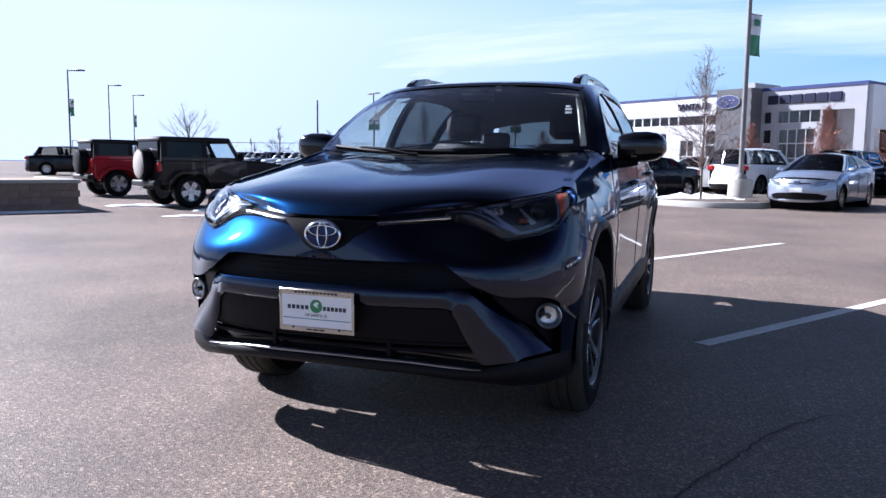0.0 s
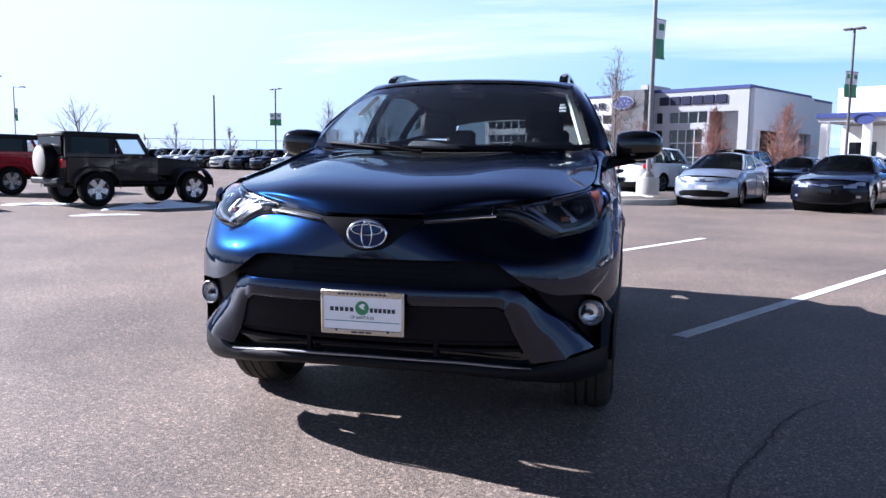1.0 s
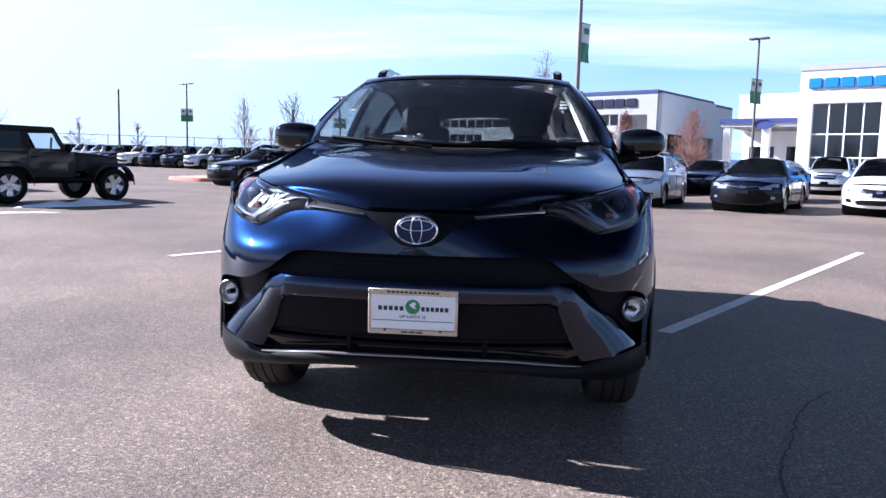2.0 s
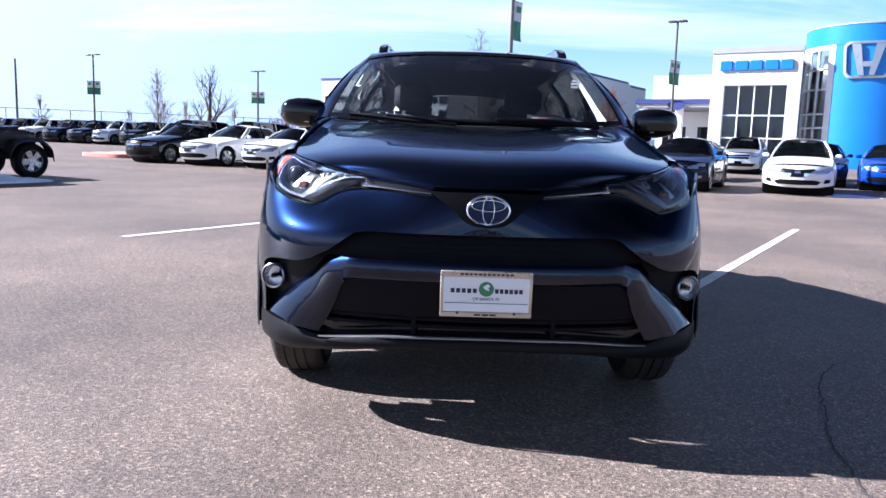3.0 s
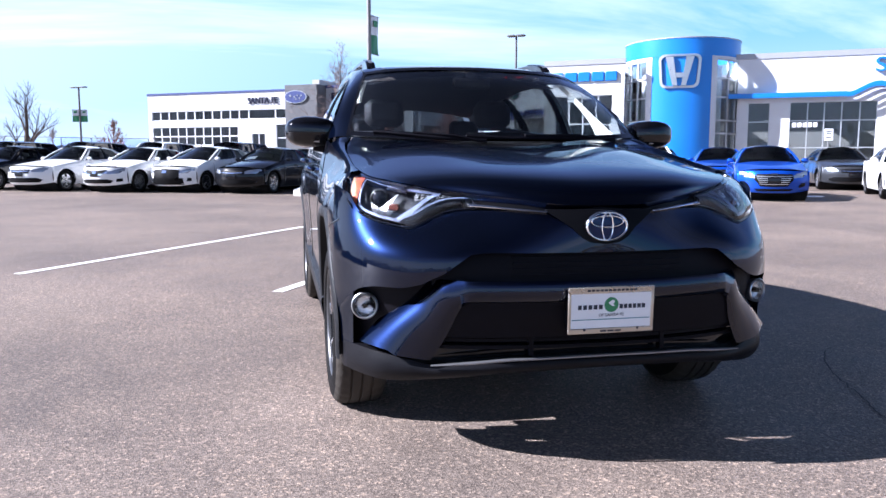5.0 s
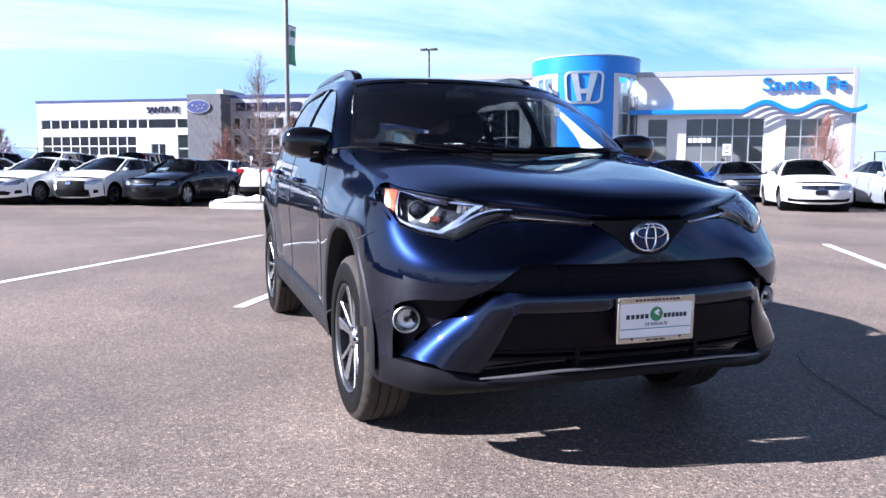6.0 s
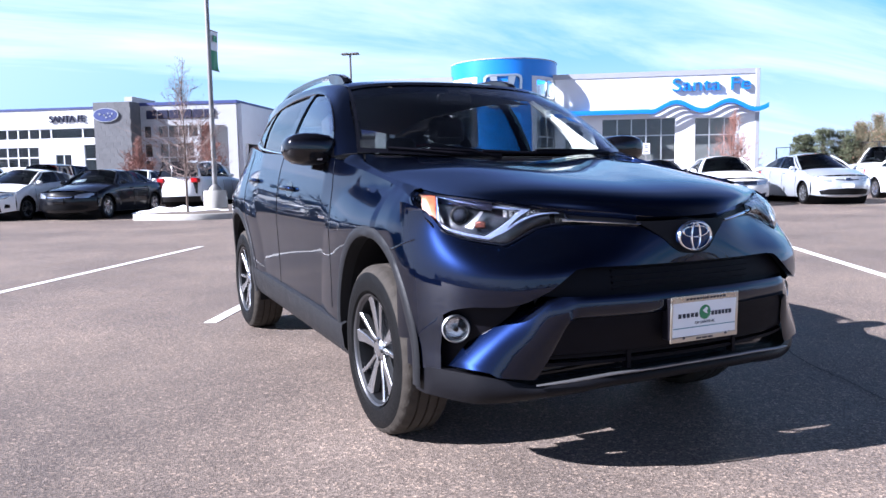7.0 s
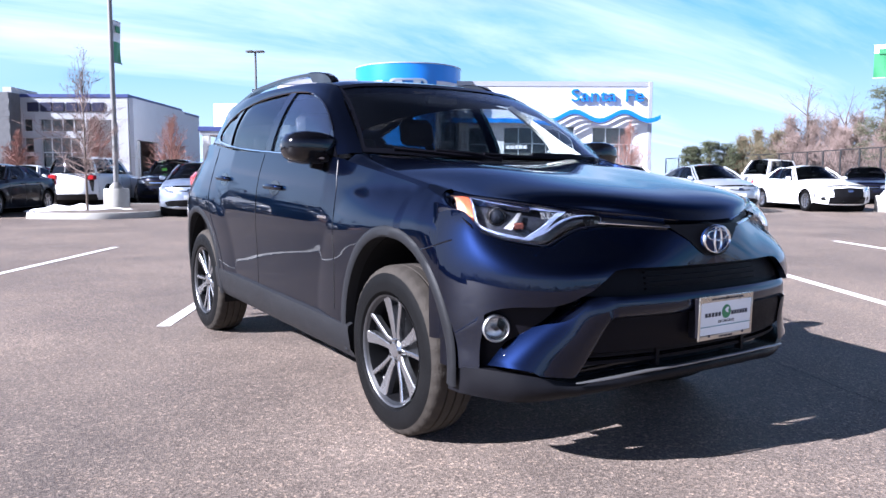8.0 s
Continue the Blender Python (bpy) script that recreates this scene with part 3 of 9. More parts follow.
def car_dealer_one():
    """White showroom with a blue drum."""
    T = thing("showroom_building", "white stucco showroom with a round blue glass-fronted drum", "building", frame_at(18.3, 48.9, sunk=0.45))
    # left block
    wl_ = [(0.85, 4.9, 0.7, 5.85)]
    part("wall", wall_with_holes(0, 5.7, 0, 8.0, wl_, 0.0, 0.35), M_STUCCO, T, smooth=0)
    g = Geo().box(-0.05, -0.06, 8.0, 5.75, 0.45, 8.35)
    part("coping", g, M_COPING, T, smooth=0)
    part("wall", Geo().box(0, 0.35, 0, 0.35, 18, 8.0), M_STUCCO, T, smooth=0)
    window(T, 0.85, 4.9, 0.7, 5.85, 0.2, [0.85, 1.83, 2.83, 3.88, 4.9], [0.7, 2.3, 3.83, 5.85], M_FRAMEW, 0.09)
    sign_blocks(T, 0.5, 5.3, 6.8, 7.48, -0.01, 5, M_BLUE)
    # drum
    cx, cy, R, H = 9.25, 4.5, 4.05, 9.6
    def arc_wall(a0, a1, z0, z1, r0, r1, n=24):
        g = Geo()
        pr = [(r0, z0), (r1, z0), (r1, z1), (r0, z1), (r0, z0)]
        rows = []
        for i in range(n + 1):
            a = radians(a0 + (a1 - a0) * i / n)
            rows.append([(cx + r * math.sin(a), cy - r * math.cos(a), z) for r, z in pr])
        g.grid(rows)
        k = len(g.v)
        g.f.append(tuple(k - 5 + j for j in range(4)))
        g.f.append(tuple(j for j in range(4))[::-1])
        return g
    # solid blue front between the two glass bays, band above, white jambs
    part("drum_wall", arc_wall(-26, 33, 0, 8.4, R - 0.3, R, 30), M_BLUE, T)
    part("drum_band", arc_wall(-115, 150, 8.4, H, R - 0.3, R + 0.02, 80), M_BLUE, T)
    # made-up shadowless glass roof, added so daylight brightens the bays
    part("drum_skylight", Geo().lathe([(0, 0.01), (0, R - 0.3)], (cx, cy, H - 0.4), "z", 48), M_BAYGLASS, T).visible_shadow = False
    part("drum_rim", arc_wall(-115, 150, H, H + 0.07, R - 0.34, R + 0.05, 80), M_COPING, T)
    for a0, a1, jam in ((-72, -32, M_FRAMEW), (39, 90, M_FRAMEG)):
        g = Geo()
        nn = 3
        for i in range(nn + 1):
            a = radians(a0 + (a1 - a0) * i / nn)
            x, y = cx + (R - 0.12) * math.sin(a), cy - (R - 0.12) * math.cos(a)
            g.add(*[(lambda q: (q.v, q.f))(Geo().box(-0.06, -0.08, 0.2, 0.06, 0.08, 8.2).moved(Matrix.Translation((x, y, 0)) @ Matrix.Rotation(a, 4, "Z")))][0])
        for z in (0.3, 1.7, 3.1, 4.0, 5.6, 6.9, 8.2):
            q = arc_wall(a0, a1, z - 0.06, z + 0.06, R - 0.2, R - 0.05, 8)
            g.add(q.v, q.f)
        w = part("drum_window", g, jam, T, smooth=0)
        zz = [0.3, 1.7, 3.1, 4.0, 5.6, 6.9, 8.2]
        for i in range(nn):
            for j in range(6):
                b0, b1 = a0 + (a1 - a0) * i / nn + 1, a0 + (a1 - a0) * (i + 1) / nn - 1
                part("pane", arc_wall(b0, b1, zz[j] + .07, zz[j + 1] - .07, R - 0.135, R - 0.115, 4), M_BAYGLASS, w).visible_shadow = False
        for b0, b1 in (((a0 - 5, a0), (a1, a1 + 6)) if a0 < 0 else ((a0 - 6, a0), (a1, a1 + 5))):
            part("jamb", arc_wall(b0, b1, 0, 8.4, R - 0.28, R + 0.03, 6), M_FRAMEW if a0 < 0 else M_GREYWALL, T)
        part("lintel", arc_wall(a0, a1, 8.22, 8.4, R - 0.28, R + 0.03, 12), M_FRAMEW if a0 < 0 else M_GREYWALL, T)
    # white wall added behind the panes to catch the daylight from above
    part("inner_wall", arc_wall(-84, 100, 0, 8.0, R - 1.3, R - 1.2, 30), M_STUCCO, T)
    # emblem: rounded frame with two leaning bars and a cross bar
    em = Geo()
    ew, eh, er = 1.33, 1.15, 0.42
    loop = []
    for qx, qz, s0 in ((1, 1, 0), (-1, 1, 90), (-1, -1, 180), (1, -1, 270)):
        for k in range(7):
            t = radians(s0 + 15 * k)
            loop.append((qx * (ew - er) + er * math.cos(t), qz * (eh - er) + er * math.sin(t)))
    def on_drum(px, pz, d):
        a = px / R
        return (cx + (R + d) * math.sin(a + 0.03), cy - (R + d) * math.cos(a + 0.03), 7.35 + pz)
    rows = []
    for p, q in loop + loop[:1]:
        l = math.hypot(p, q)
        ip, iq = p * (1 - 0.19 / l), q * (1 - 0.19 / l)
        tp = 1 - 0.1 * (q + eh) / (2 * eh) * 0 + 0.06 * q / eh
        rows.append([on_drum(p * tp, q, 0.05), on_drum(p * tp, q, 0.2), on_drum(ip * tp, iq, 0.2), on_drum(ip * tp, iq, 0.05)])
    em.grid(rows)
    part("emblem_frame", em, M_SATIN, T)
    for s in (-1, 1):
        em = Geo()
        rows = []
        for q in (-0.98, -0.3, 0.3, 0.98):
            c = s * (0.47 + 0.2 * q)
            wd = 0.2 + 0.05 * q
            rows.append([on_drum(c - wd, q, 0.03), on_drum(c - wd, q, 0.22), on_drum(c + wd, q, 0.22), on_drum(c + wd, q, 0.03)])
        em.grid(rows)
        part("emblem_stem", em, M_SATIN, T)
    em = Geo()
    em.grid([[on_drum(x, -0.44, 0.03), on_drum(x, -0.44, 0.2), on_drum(x, -0.12, 0.2), on_drum(x, -0.12, 0.03)] for x in (-0.45, -0.2, 0.0, 0.2, 0.45)])
    part("emblem_bar", em, M_SATIN, T)
    # wing
    y = 3.0
    holes = [(13.95, 15.35, 0.6, 5.22), (16.65, 22.0, 0.3, 5.22), (23.4, 26.6, 0.6, 5.15)]
    part("wall", wall_with_holes(13.2, 27.7, 0, 8.25, holes, y, y + 0.35), M_STUCCO, T, smooth=0)
    part("coping", Geo().box(12.9, y - 0.06, 8.25, 27.8, y + 0.45, 8.62), M_COPING, T, smooth=0)
    part("end_column", Geo().bbox(27.62, y - 0.08, 0, 27.92, y + 0.5, 8.62, 0.02), M_COPING, T)
    part("wall", Geo().box(27.4, y + 0.35, 0, 27.75, 22, 8.25), M_STUCCO, T, smooth=0)
    part("wall", Geo().box(0, 18, 0, 27.75, 18.35, 8.0), M_STUCCO, T, smooth=0)
    part("roof", Geo().box(0.3, 0.4, 7.4, 5.6, 18, 7.55).box(5.6, 6.0, 7.4, 27.4, 18, 7.55), M_COPING, T, smooth=0)
    part("floor_slab", Geo().box(0.3, 0.4, -0.4, 27.4, 18, 0.05), M_CONC, T, smooth=0)
    part("back_partition", Geo().box(0.4, 7.6, 0, 5.2, 7.75, 7.4), M_ROOMWALL, T, smooth=0)
    part("back_partition", Geo().box(13.4, 8.6, 0, 27.3, 8.75, 7.4), M_ROOMWALL, T, smooth=0)
    window(T, 13.95, 15.35, 0.6, 5.22, y + .2, 1, [0.6, 3.9, 5.22], M_FRAMEG, 0.08)
    window(T, 16.65, 22.0, 0.3, 5.22, y + .2, [16.65, 17.77, 18.81, 19.88, 20.98, 22.0], [0.3, 2.1, 3.95, 5.22], M_FRAMEG, 0.08)
    window(T, 23.4, 26.6, 0.6, 5.15, y + .2, [23.4, 24.44, 25.51, 26.6], [0.6, 3.9, 5.15], M_FRAMEG, 0.08)
    # wavy blue canopy
    rows = []
    for i in range(81):
        x = 12.6 + (28.35 - 12.6) * i / 80
        z = 5.65 if x < 20 else 5.62 + 0.33 * (1 - math.cos((x - 20) * 2 * math.pi / 3.75)) * min(1, (x - 20) / 0.6)
        rows.append((x, z))
    part("canopy", Geo().grid([[(x, y - 0.8, z - 0.17), (x, y - 0.88, z - 0.17), (x, y - 0.9, z), (x, y - 0.88, z + 0.17), (x, y - 0.8, z + 0.17)] for x, z in rows], closed_v=True), M_BLUE, T)
    part("canopy_top", Geo().grid([[(x, y - 0.02, z - 0.06), (x, y - 0.8, z - 0.06), (x, y - 0.8, z + 0.06), (x, y - 0.02, z + 0.06)] for x, z in rows if x < 20.1], closed_v=True), M_BLUE, T)
    for k in range(4):
        d = 0.03 + 0.19 * k
        part("canopy_fin", Geo().grid([[(x, y - d, z - 0.05), (x, y - d - 0.09, z - 0.05), (x, y - d - 0.09, z + 0.05), (x, y - d, z + 0.05)] for x, z in rows if x > 19.8], closed_v=True), M_BLUE, T)
    for word, x in (("Santa", 21.65), ("Fe", 25.75)):
        t = text_mesh(word, 1.28, 0.22).moved(Matrix.Translation((x, y - 0.13, 7.12)) @ Matrix.Diagonal((1.28, 1, 1.05, 1)))
        part("lettering", t, M_BLUE, T, "blue raised lettering that reads " + word)
    bars_text(T, 16.8, 18.45, 3.5, 3.82, y + 0.1, 5, M_WHITE_CARD)
    return T


def car_dealer_two():
    """Long white building with a stone tower."""
    T = thing("dealership_building", "long white two-storey building with a grey stone tower", "building", frame_at(0.3, 83.5, sunk=0.55))
    y = 0.8
    xs = [-19.5 + 1.225 * i for i in range(12)]
    holes = [(-19.5, -0.3, 5.85, 6.95), (-19.4, -7.1, 2.9, 5.05), (-5.2, -3.4, 0.6, 4.2), (-1.9, -0.5, 0.6, 5.2)]
    part("wall", wall_with_holes(-20, 0.2, 0, 8.9, holes, y, y + 0.35), M_STUCCO, T, smooth=0)
    part("coping", Geo().box(-20.1, y - 0.08, 8.9, 0.2, y + 0.5, 9.12), M_BLUETRIM, T, smooth=0)
    window(T, -19.5, -0.3, 5.85, 6.95, y + .15, [-19.5 + 1.26 * i for i in range(11)] + [-5.6, -2.0, -0.3], 1, M_FRAMEW, 0.14)
    window(T, -19.4, -7.1, 2.9, 5.05, y + .15, [-19.4 + 1.23 * i for i in range(11)], [2.9, 3.95, 5.05], M_FRAMEW, 0.12)
    window(T, -5.2, -3.4, 0.6, 4.2, y + .15, 2, 2, M_FRAMEW, 0.1)
    window(T, -1.9, -0.5, 0.6, 5.2, y + .15, 1, 3, M_FRAMEW, 0.1)
    t = text_mesh("SANTA FE", 1.0, 0.15).moved(Matrix.Translation((-5.6, y - 0.1, 7.6)) @ Matrix.Diagonal((0.92, 1, 1, 1)))
    part("lettering", t, M_NAVY, T, "dark raised lettering that reads SANTA FE")
    # stone tower
    g = Geo()
    part("tower_core", Geo().box(0.23, -0.47, 0, 4.25, 6, 9.4), M_STONE, T, smooth=0)
    part("tower_cap", Geo().box(3.35, 0.1, 9.4, 4.2, 5, 9.95), M_GREYFACE, T, smooth=0)
    random.seed(4)
    tile = {}
    for r in range(16):
        z0 = 9.4 - 0.585 * (r + 1)
        off = 0.4 * (r % 2)
        x = 0.2
        while x < 4.27:
            w = 0.8 if x > 0.21 or off == 0 else 0.4
            w = min(w, 4.28 - x)
            if w > 0.15:
                key = round(w, 2)
                if key not in tile:
                    tile[key] = mesh_of("stone_tile", Geo().bbox(0, 0, 0, w - 0.008, 0.05, 0.577, 0.003), M_STONE, 0)
                ob = new("stone_tile", tile[key])
                ob.parent = T
                ob.location = (x, -0.52 - random.random() * 0.006, z0)
            x += w
    e = Geo().lathe([(0.0, 1.0), (0.06, 1.02), (0.12, 0.97), (0.12, 0.0)], (0, 0, 0), "y", 40)
    e.v = [(1.6 + p[0] * 1.32, -0.56 - p[1], 8.08 + p[2] * 0.66) for p in e.v]
    b = part("oval_emblem", e, M_BLUETRIM, T)
    e = Geo().lathe([(0.0, 1.0), (0.1, 1.0), (0.1, 1.1), (0.0, 1.1)], (0, 0, 0), "y", 40, True)
    e.v = [(1.6 + p[0] * 1.3, -0.56 - p[1], 8.08 + p[2] * 0.65) for p in e.v]
    part("emblem_rim", e, M_SATIN, b)
    for px, pz, r in ((-0.62, 0.12, .17), (-0.1, 0.0, .13), (0.3, 0.16, .13), (0.75, 0.12, .13), (0.55, -0.16, .13), (0.1, -0.25, .13)):
        s = Geo()
        s.prism([(1.6 + px + r * (1 if k % 2 == 0 else 0.35) * math.cos(k * math.pi / 4) * 1.3, 8.08 + pz + r * (1 if k % 2 == 0 else .35) * math.sin(k * math.pi / 4)) for k in range(8)], "y", -0.72, -0.68)
        part("emblem_star", s, M_SATIN, b, smooth=0)
    # right front
    y = 1.5
    holes = [(4.5, 5.35, 5.75, 7.0), (6.1, 10.5, 5.75, 7.0), (4.5, 5.4, 0.5, 5.15), (6.2, 10.0, 0.5, 5.15), (10.7, 13.8, 0, 6.9)]
    part("wall", wall_with_holes(4.25, 14.8, 0, 9.1, holes, y, y + 0.4), M_GREYFACE, T, smooth=0)
    part("coping", Geo().box(4.25, y - 0.08, 9.1, 14.9, y + 0.5, 9.42).box(14.5, y + 0.5, 9.1, 14.9, 17.5, 9.42), M_BLUETRIM, T, smooth=0)
    window(T, 4.5, 5.35, 5.75, 7.0, y + .2, 1, 1, M_FRAMEG, 0.1)
    window(T, 6.1, 10.5, 5.75, 7.0, y + .2, 4, 1, M_FRAMEG, 0.1)
    window(T, 4.5, 5.4, 0.5, 5.15, y + .2, 1, 3, M_FRAMEG, 0.1)
    window(T, 6.2, 10.0, 0.5, 5.15, y + .2, 4, [0.5, 2.2, 3.7, 5.15], M_FRAMEG, 0.1)
    bars_text(T, 4.55, 5.35, 3.35, 3.75, y + 0.08, 5, M_WHITE_CARD)
    sign_blocks(T, 4.9, 12.6, 7.7, 8.6, y, 6, M_NAVY)
    # side wall with the drive-in entrance
    sg = wall_with_holes(1.9, 17.4, 0, 9.1, [(2.6, 8.5, 0, 5.0), (10.2, 17.2, 2.0, 5.0)], -0.4, 0.0).moved(Matrix.Translation((14.8, 0, 0)) @ Matrix.Rotation(radians(90), 4, "Z"))
    part("wall", sg, M_GREYWALL, T, smooth=0)
    part("wall", Geo().box(14.4, 17.4, 0, 14.8, 24, 8.9), M_GREYWALL, T, smooth=0)
    part("coping", Geo().box(14.4, 17.5, 8.9, 14.9, 24, 9.15), M_BLUETRIM, T, smooth=0)
    for i in range(7):
        part("brown_door", Geo().bbox(14.55, 10.25 + i, 2.0, 14.65, 11.1 + i, 5.0, 0.02), M_DOORBRN if i % 2 else M_FRAMEG, T)
    part("roof", Geo().box(-19.8, 1.2, 8.2, 4.2, 24, 8.35).box(4.2, 1.95, 8.2, 10.2, 24, 8.35).box(10.2, 5.6, 8.2, 14.4, 24, 8.35), M_COPING, T, smooth=0)
    part("wall", Geo().box(-20, 1.15, 0, -19.65, 24, 8.9), M_STUCCO, T, smooth=0)
    part("wall", Geo().box(-20, 24, 0, 14.8, 24.3, 8.9), M_STUCCO, T, smooth=0)
    part("floor_slab", Geo().box(-19.6, 1.2, 0, 14.3, 24, 0.04).box(-19.6, 1.2, 5.3, 4.2, 9, 5.6), M_CONC, T, smooth=0)
    part("entrance_wall", Geo().box(10.2, 5.4, 0.04, 14.35, 5.6, 8.2), M_STUCCO, T, smooth=0)
    part("recess_wall", Geo().box(12.5, 5.7, 0.04, 12.7, 9.2, 8.0), M_STUCCO, T, smooth=0)
    part("recess_door", Geo().bbox(12.72, 6.2, 0.04, 12.78, 8.4, 2.8, 0.01), M_DARKTXT, T, smooth=0)
    part("back_partition", Geo().box(-19.6, 9, 0, 9.9, 9.2, 8.2), M_ROOMWALL, T, smooth=0)
    return T


car_dealer_one()
car_dealer_two()


def service_canopy():
    T = thing("service_building", "low white service building with a blue roof edge", "building", frame_at(18.9, 67.8, sunk=0.58))
    part("wall", Geo().box(0.2, 2.4, 0, 14, 2.7, 5.0), M_STUCCO, T, smooth=0)
    part("roof", Geo().box(-0.1, -2.6, 5.15, 14.2, 9, 5.5), M_COPING, T, smooth=0)
    part("roof_edge", Geo().box(-0.2, -2.75, 5.45, 14.3, -2.55, 5.85), M_BLUETRIM, T, smooth=0)
    for i in range(5):
        part("column", Geo().bbox(0.1 + 3.3 * i, -2.5, 0, 0.7 + 3.3 * i, -1.9, 5.15, 0.03), M_STUCCO, T)
    # solid black panels on the wall stand for the shade inside openings
    for i in range(4):
        part("opening", Geo().box(0.9 + 3.3 * i, 2.35, 0.3, 3.1 + 3.3 * i, 2.396, 3.6), M_GLOSSB, T, smooth=0)
    part("upper_wall", Geo().box(0, 1.5, 5.5, 10, 9, 8.3), M_STUCCO, T, smooth=0)
    part("oval_sign", Geo().lathe([(0, 0.0), (0, 0.5), (0.1, 0.52)], (0, 0, 0), "y", 24).moved(Matrix.Translation((3.6, -2.78, 5.3)) @ Matrix.Diagonal((1.5, 1, 0.8, 1)) @ Matrix.Rotation(radians(180), 4, "Z")), M_BLUETRIM, T)


service_canopy()

# ======== the crossover ========
Y0Z = ([0.18, 0.26, 0.34, 0.45, 0.58, 0.66, 0.75, 0.85, 0.93], [-2.10, -2.19, -2.235, -2.235, -2.26, -2.258, -2.244, -2.228, -2.2])
PLAN_LOW = ([0, 0.2, 0.4, 0.52, 0.6, 0.68, 0.75, 0.8, 0.835, 0.865, 0.89, 0.905, 0.912], [0, 0.01, 0.04, 0.072, 0.105, 0.15, 0.205, 0.26, 0.313, 0.372, 0.435, 0.495, 0.56])
PLAN_HIGH = ([0, 0.2, 0.43, 0.64, 0.75, 0.81, 0.845, 0.875, 0.9, 0.912], [0, 0.035, 0.133, 0.238, 0.3, 0.345, 0.385, 0.45, 0.54, 0.64])


def nose_y(x, z):
    """The front skin: how far forward it lies at a width and a height."""
    a = min(abs(x), 0.912)
    w = min(1, max(0, (z - 0.72) / 0.18))
    w = w * w * (3 - 2 * w)
    return herm(z, *Y0Z) + (1 - w) * herm(a, *PLAN_LOW) + w * herm(a, *PLAN_HIGH)


def nose_x(y, z):
    """The half width at which the front skin has fallen back to y."""
    a, b = 0.3, 0.912
    if nose_y(b, z) < y:
        return 0.912
    for _ in range(30):
        m = (a + b) / 2
        if nose_y(m, z) < y:
            a = m
        else:
            b = m
    return a


NOSE_END = -1.70


def nose_x_samples(x0, x1, n, z=0.6):
    """Widths from x0 to x1 spread evenly along the curved skin."""
    m = 200
    xs = [x0 + (x1 - x0) * i / m for i in range(m + 1)]
    s = [0.0]
    for a, b in zip(xs, xs[1:]):
        s.append(s[-1] + math.hypot(b - a, nose_y(b, z) - nose_y(a, z)))
    out, k = [], 0
    for i in range(n + 1):
        t = s[-1] * i / n
        while k < m - 1 and s[k + 1] < t:
            k += 1
        f = (t - s[k]) / max(1e-9, s[k + 1] - s[k])
        out.append(xs[k] + (xs[k + 1] - xs[k]) * min(1, f))
    return out


def nose_strip(zl, zu, x0, x1, off=0.0, nx=28, nz=8, depth=0.03, bulge=0.0, zmid=0.6):
    """A panel of the front skin between two curves z(x); off: metres behind (+) or proud (-) of it; its rim turns inwards by depth."""
    rows = []
    wide = max(abs(x0), abs(x1))
    for x in nose_x_samples(x0, x1, nx, zmid):
        a, b = zl(abs(x)), zu(abs(x))
        row = []
        for j in range(nz + 1):
            t = j / nz
            z = a + (b - a) * t
            xx = x
            if wide > 0.9 and abs(x) > 0.72:
                k = (abs(x) - 0.72) / (wide - 0.72)
                xx = math.copysign(0.72 + k * (nose_x(NOSE_END, z) - 0.72), x)
            o = off(abs(xx), z) if callable(off) else off
            row.append(Vector((xx, nose_y(xx, z) + o * (1 if wide < 0.9 else min(1, max(0, (0.9 - abs(xx)) / 0.1))) - bulge * 4 * t * (1 - t) * min(1, max(0, (0.9 - abs(xx)) / 0.12)), z)))
        rows.append(row)
    g = Geo()
    g.grid(rows)
    if depth:
        n, m = len(rows), len(rows[0])
        loop = [(0, j) for j in range(m)] + [(i, m - 1) for i in range(1, n)] + [(n - 1, j) for j in range(m - 2, -1, -1)] + [(i, 0) for i in range(n - 2, 0, -1)]
        loop.append(loop[0])
        g.grid([[rows[i][j] for i, j in loop], [rows[i][j] + Vector((0, depth, 0)) for i, j in loop]])
    return g


def lin(xs, zs):
    return lambda a: herm(a, xs, zs)


def poly(xs, zs):
    return lambda a: float(np.interp(a, xs, zs))


# lines of the face, height by width
HL_LOW = poly([0.42, 0.48, 0.53, 0.59, 0.64, 0.66, 0.70, 0.76, 0.81, 0.836, 0.86, 0.912], [0.898, 0.896, 0.885, 0.857, 0.833, 0.831, 0.837, 0.85, 0.87, 0.905, 0.95, 0.985])
FACE_TOP = lambda a: 0.892 if a < 0.42 else HL_LOW(a) - 0.006
SLOT_TOP = poly([0, 0.42, 0.47, 0.565, 0.6], [0.752, 0.752, 0.745, 0.676, 0.66])
BRACE_TOP = poly([0, 0.575, 0.62, 0.7, 0.792, 0.83], [0.66, 0.66, 0.64, 0.535, 0.415, 0.395])
BRACE_LOW = poly([0, 0.5, 0.545, 0.6, 0.66, 0.70], [0.592, 0.592, 0.58, 0.48, 0.388, 0.376])
ARCH_Y, ARCH_Z = 1.36, 0.38


